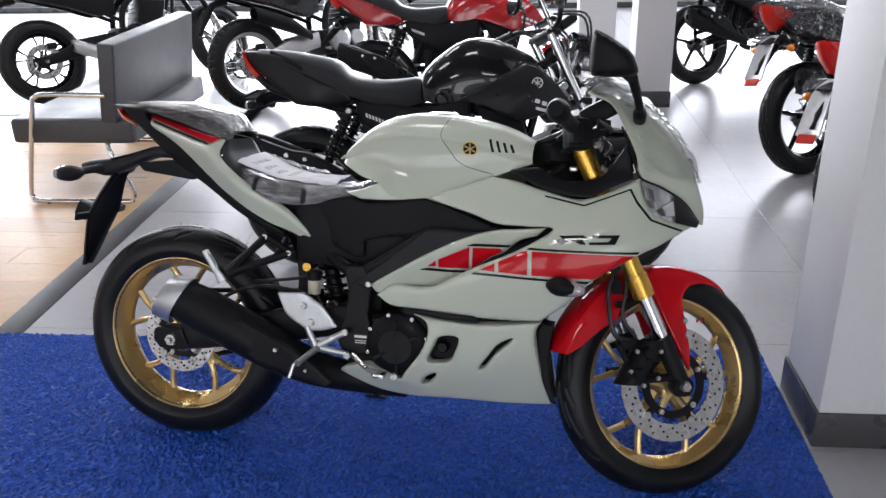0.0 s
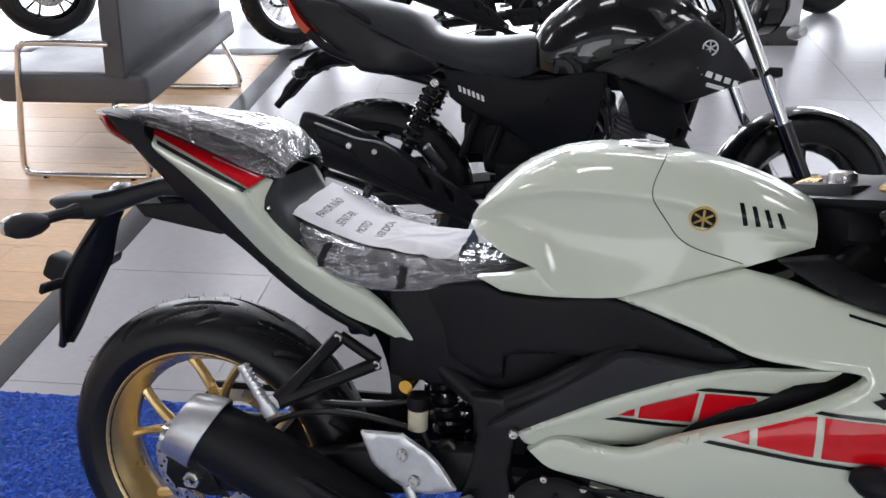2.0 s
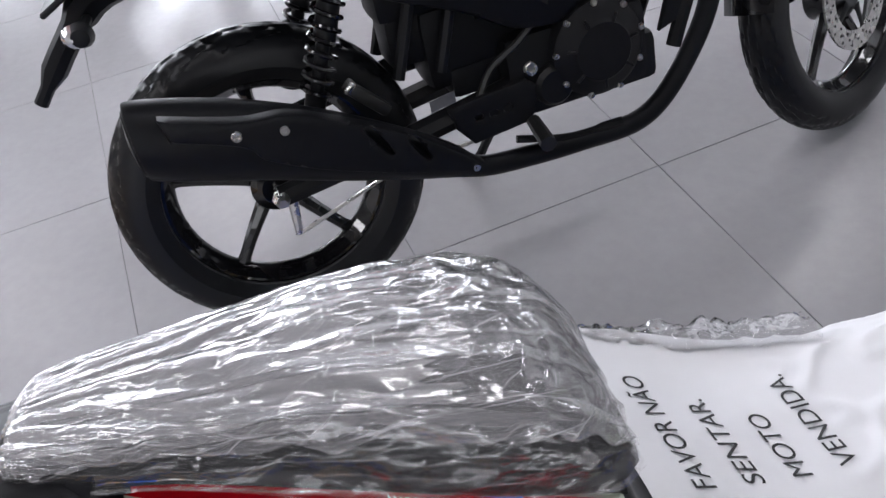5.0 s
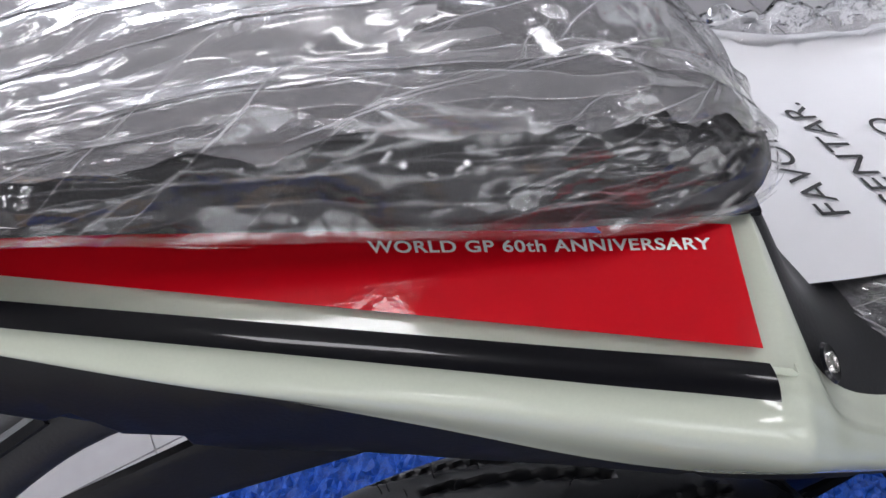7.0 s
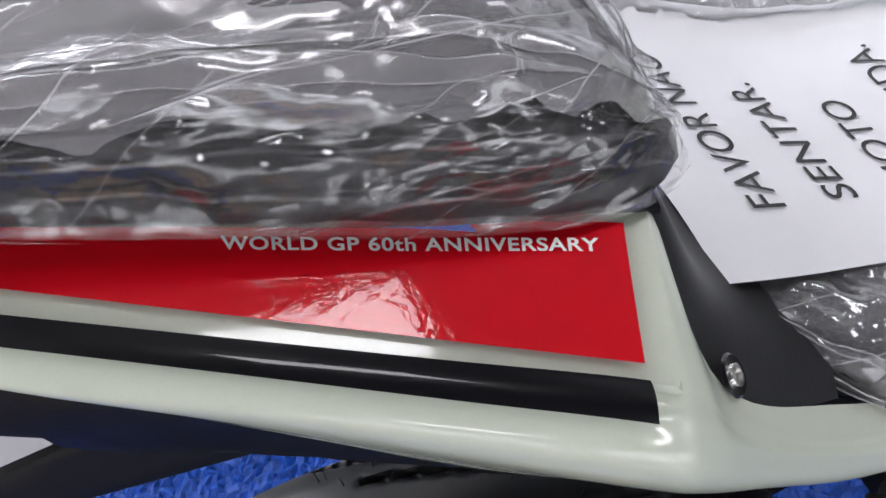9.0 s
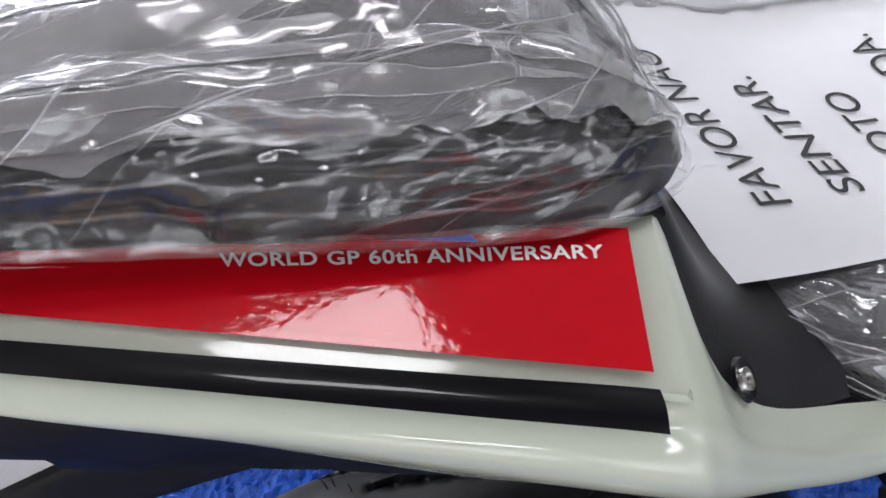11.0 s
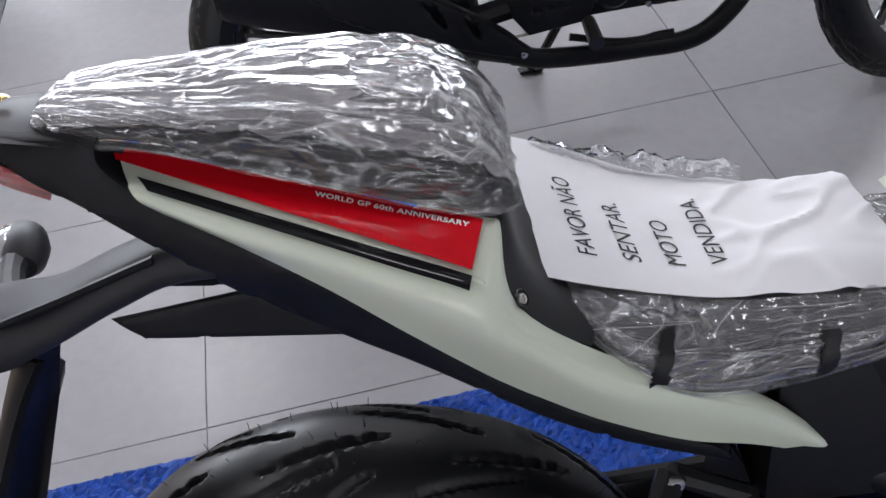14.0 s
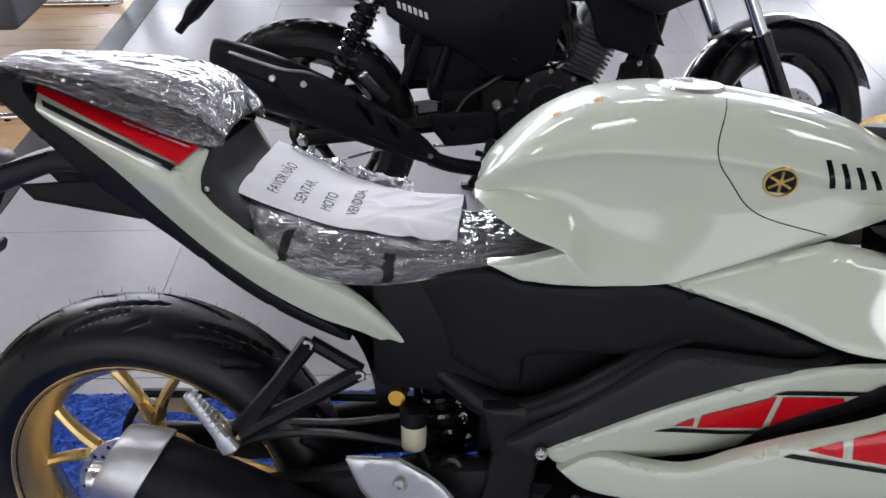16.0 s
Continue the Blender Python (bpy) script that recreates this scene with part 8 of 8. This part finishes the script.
    tp = panel([(-0.22, 0.86), (0.1, 0.80), (0.45, 0.75), (0.60, 0.74), (0.58, 0.62), (0.45, 0.60), (0.25, 0.68), (-0.05, 0.78)], lambda x, z: -0.12 + 0.05 * max(0, -x), 0.02, 0.008, 0.02, (0, 3, 4))
    part("side_cover", mirrored(tp), paint, k)
    part("side_cover", tp, paint, k)
    part("plate_carrier", tube([(-0.10, 0, 0.78), (-0.22, 0, 0.74), (-0.34, 0, 0.56)], [0.03, 0.025, 0.015], 8, 12), MATT, k)
    part("tail_light", box(0.05, 0.10, 0.035, 0.012, 2, (-0.20, 0, 0.835)), RED_LENS, k)
    gr_ = []
    for i in range(15):
        a = radians(35 + 110 * i / 14)
        rr_ = r_f + (0.14 if wire else 0.025)
        gr_.append([(base + (rr_ - 0.02 * (abs(q) / 3) ** 2) * math.cos(a), 0.06 * q / 3, r_f + (rr_ - 0.02 * (abs(q) / 3) ** 2) * math.sin(a)) for q in range(-3, 4)])
    part("front_mudguard", moved(thick(grid(gr_), 0.004), st), paint, k)
    part("chain", tube([(0, 0.09, r + 0.09), (0.55, 0.09, 0.46), (0.60, 0.09, 0.42), (0.55, 0.09, 0.38), (0, 0.09, r - 0.09), (-0.09, 0.09, r)], 0.009, 6, 40, True), SATIN, k)
    part("axle_nut", joined(rod((0, -0.14, r), (0, 0.14, r), 0.012, None, 12)), STEEL, k)
    part("rear_caliper", box(0.07, 0.04, 0.05, 0.01, 2, (0.07, -0.075, r + 0.11)), SATIN, k)
    part("foot_peg", tube([(0.58, -0.13, 0.36), (0.57, -0.23, 0.355)], 0.013, 8), STEEL, k)
    part("side_stand", joined(tube([(0.62, 0.11, 0.28), (0.56, 0.22, 0.12), (0.54, 0.275, 0.062)], 0.013, 8), box(0.07, 0.04, 0.008, 0.003, 1, (0.54, 0.28, 0.056))), SATIN, k)
    return k


naked_bike(room(-2.58, 4.08, 0, 44), "black naked motorcycle with wide tyres and drilled discs", panel_paint=MATT)
naked_bike(room(-0.92, 3.92, 0, 46), "dark trail motorcycle with wire wheels and knobbly tyres", True, 34, 10, 18, 1.36, 0.325, 0.345, True, 0.11, GLOSS_BLACK, rim_r=0.2286, rim_rf=0.2667)


# ---- bench ----
def bench():
    b = thing("bench", room(-1.27, 2.51, FLOOR_Z), "black vinyl bench with chrome side rails on the wood floor", "bench")
    part("seat", box(0.66, 1.06, 0.13, 0.03, 4, (-0.035, 0, 0.375)), BENCH_VINYL, b)
    part("backrest", moved(box(0.085, 1.10, 0.40, 0.014, 3), pose(0.205, 0, 0.625, 0, 7, 0)), BENCH_VINYL, b)
    for s in (-1, 1):
        y = s * 0.575
        part("side_rail", tube([(0.20, y, 0.575), (-0.10, y, 0.58), (-0.17, y, 0.565), (-0.195, y, 0.51), (-0.290, y, 0.10), (-0.290, y, 0.035), (-0.24, y, 0.014), (0.20, y, 0.014), (0.25, y, 0.03), (0.255, y, 0.09), (0.17, y, 0.29), (0.14, y * 0.85, 0.33)], 0.0125, 12, 70), CHROME, b, "looped chrome tube side rail")
        for x in (-0.21, 0.18):
            part("foot_pad", moved(revolved([(0, -0.004), (0.014, -0.004), (0.012, 0.006), (0, 0.006)], 14), pose(x, y, 0.004, 90, 0, 0)), MATT, b)
    return b


bench()


# ---- floor pieces: tiles and planks ----
def piece(name, mesh, parent, m):
    ob = new(name, mesh)
    ob.parent = parent
    ob.matrix_basis = m
    return ob


def piece_mesh(name, sx, sy, sz, bevel, mat):
    bm = box(sx, sy, sz, bevel, 1)
    me = bpy.data.meshes.new(name)
    bm.to_mesh(me)
    bm.free()
    me.materials.append(mat)
    return me


TILE_SIZE, TILE_U, TILE_V = 0.61, 0.945, 1.22
tile_mesh = piece_mesh("floor_tile", TILE_SIZE - 0.002, TILE_SIZE - 0.002, 0.006, 0.0006, TILE)
for i in range(-14, 11):
    for j in range(-11, 14):
        u, v = TILE_U + TILE_SIZE * (i + 0.5), TILE_V + TILE_SIZE * (j + 0.5)
        if not (WEST < u - 0.3 and u + 0.3 < EAST and SOUTH < v - 0.3 and v + 0.3 < NORTH):
            continue
        u0, u1, v0, v1 = u - TILE_SIZE / 2, u + TILE_SIZE / 2, v - TILE_SIZE / 2, v + TILE_SIZE / 2
        if u1 <= -0.865 and v1 <= WOOD_V1 + 0.115 and v0 >= WOOD_V0:
            continue
        if u0 < -0.865 < u1 and v0 < WOOD_V1 and v0 >= WOOD_V0:
            w = u1 + 0.865 - 0.001
            me = piece_mesh("floor_tile", w, TILE_SIZE - 0.002, 0.006, 0.0006, TILE)
            p = piece("tile", me, floor, Matrix())
            p.matrix_basis = floor.matrix_basis.inverted() @ room(-0.865 + w / 2 + 0.0005, v, FLOOR_Z - 0.003)
            continue
        p = piece("tile", tile_mesh, floor, Matrix())
        p.matrix_basis = floor.matrix_basis.inverted() @ room(u, v, FLOOR_Z - 0.003)
rng = random.Random(5)
wood_floor = tagged(new("wood_floor"), "warm oak plank display floor", "wood floor", "", "structure")
wood_floor.matrix_world = room(0, 0)
plank_w, plank_l = 0.18, 1.22
plank_mesh = piece_mesh("oak_plank", plank_l - 0.002, plank_w - 0.0015, 0.008, 0.0008, OAK)
k, v = 0, WOOD_V1 - plank_w / 2
while v > WOOD_V0:
    u = WOOD_U1 - rng.random() * plank_l
    first = True
    while u > WEST + 1.2:
        w = plank_l
        if first:
            w = WOOD_U1 - u
            me = piece_mesh("oak_plank", max(0.05, w - 0.002), plank_w - 0.0015, 0.008, 0.0008, OAK)
            p = piece("plank", me, wood_floor, pose(WOOD_U1 - w / 2, v, FLOOR_Z - 0.004))
            u -= 0
            first = False
        else:
            p = piece("plank", plank_mesh, wood_floor, pose(u - plank_l / 2, v, FLOOR_Z - 0.004))
            u -= plank_l
    v -= plank_w
    k += 1
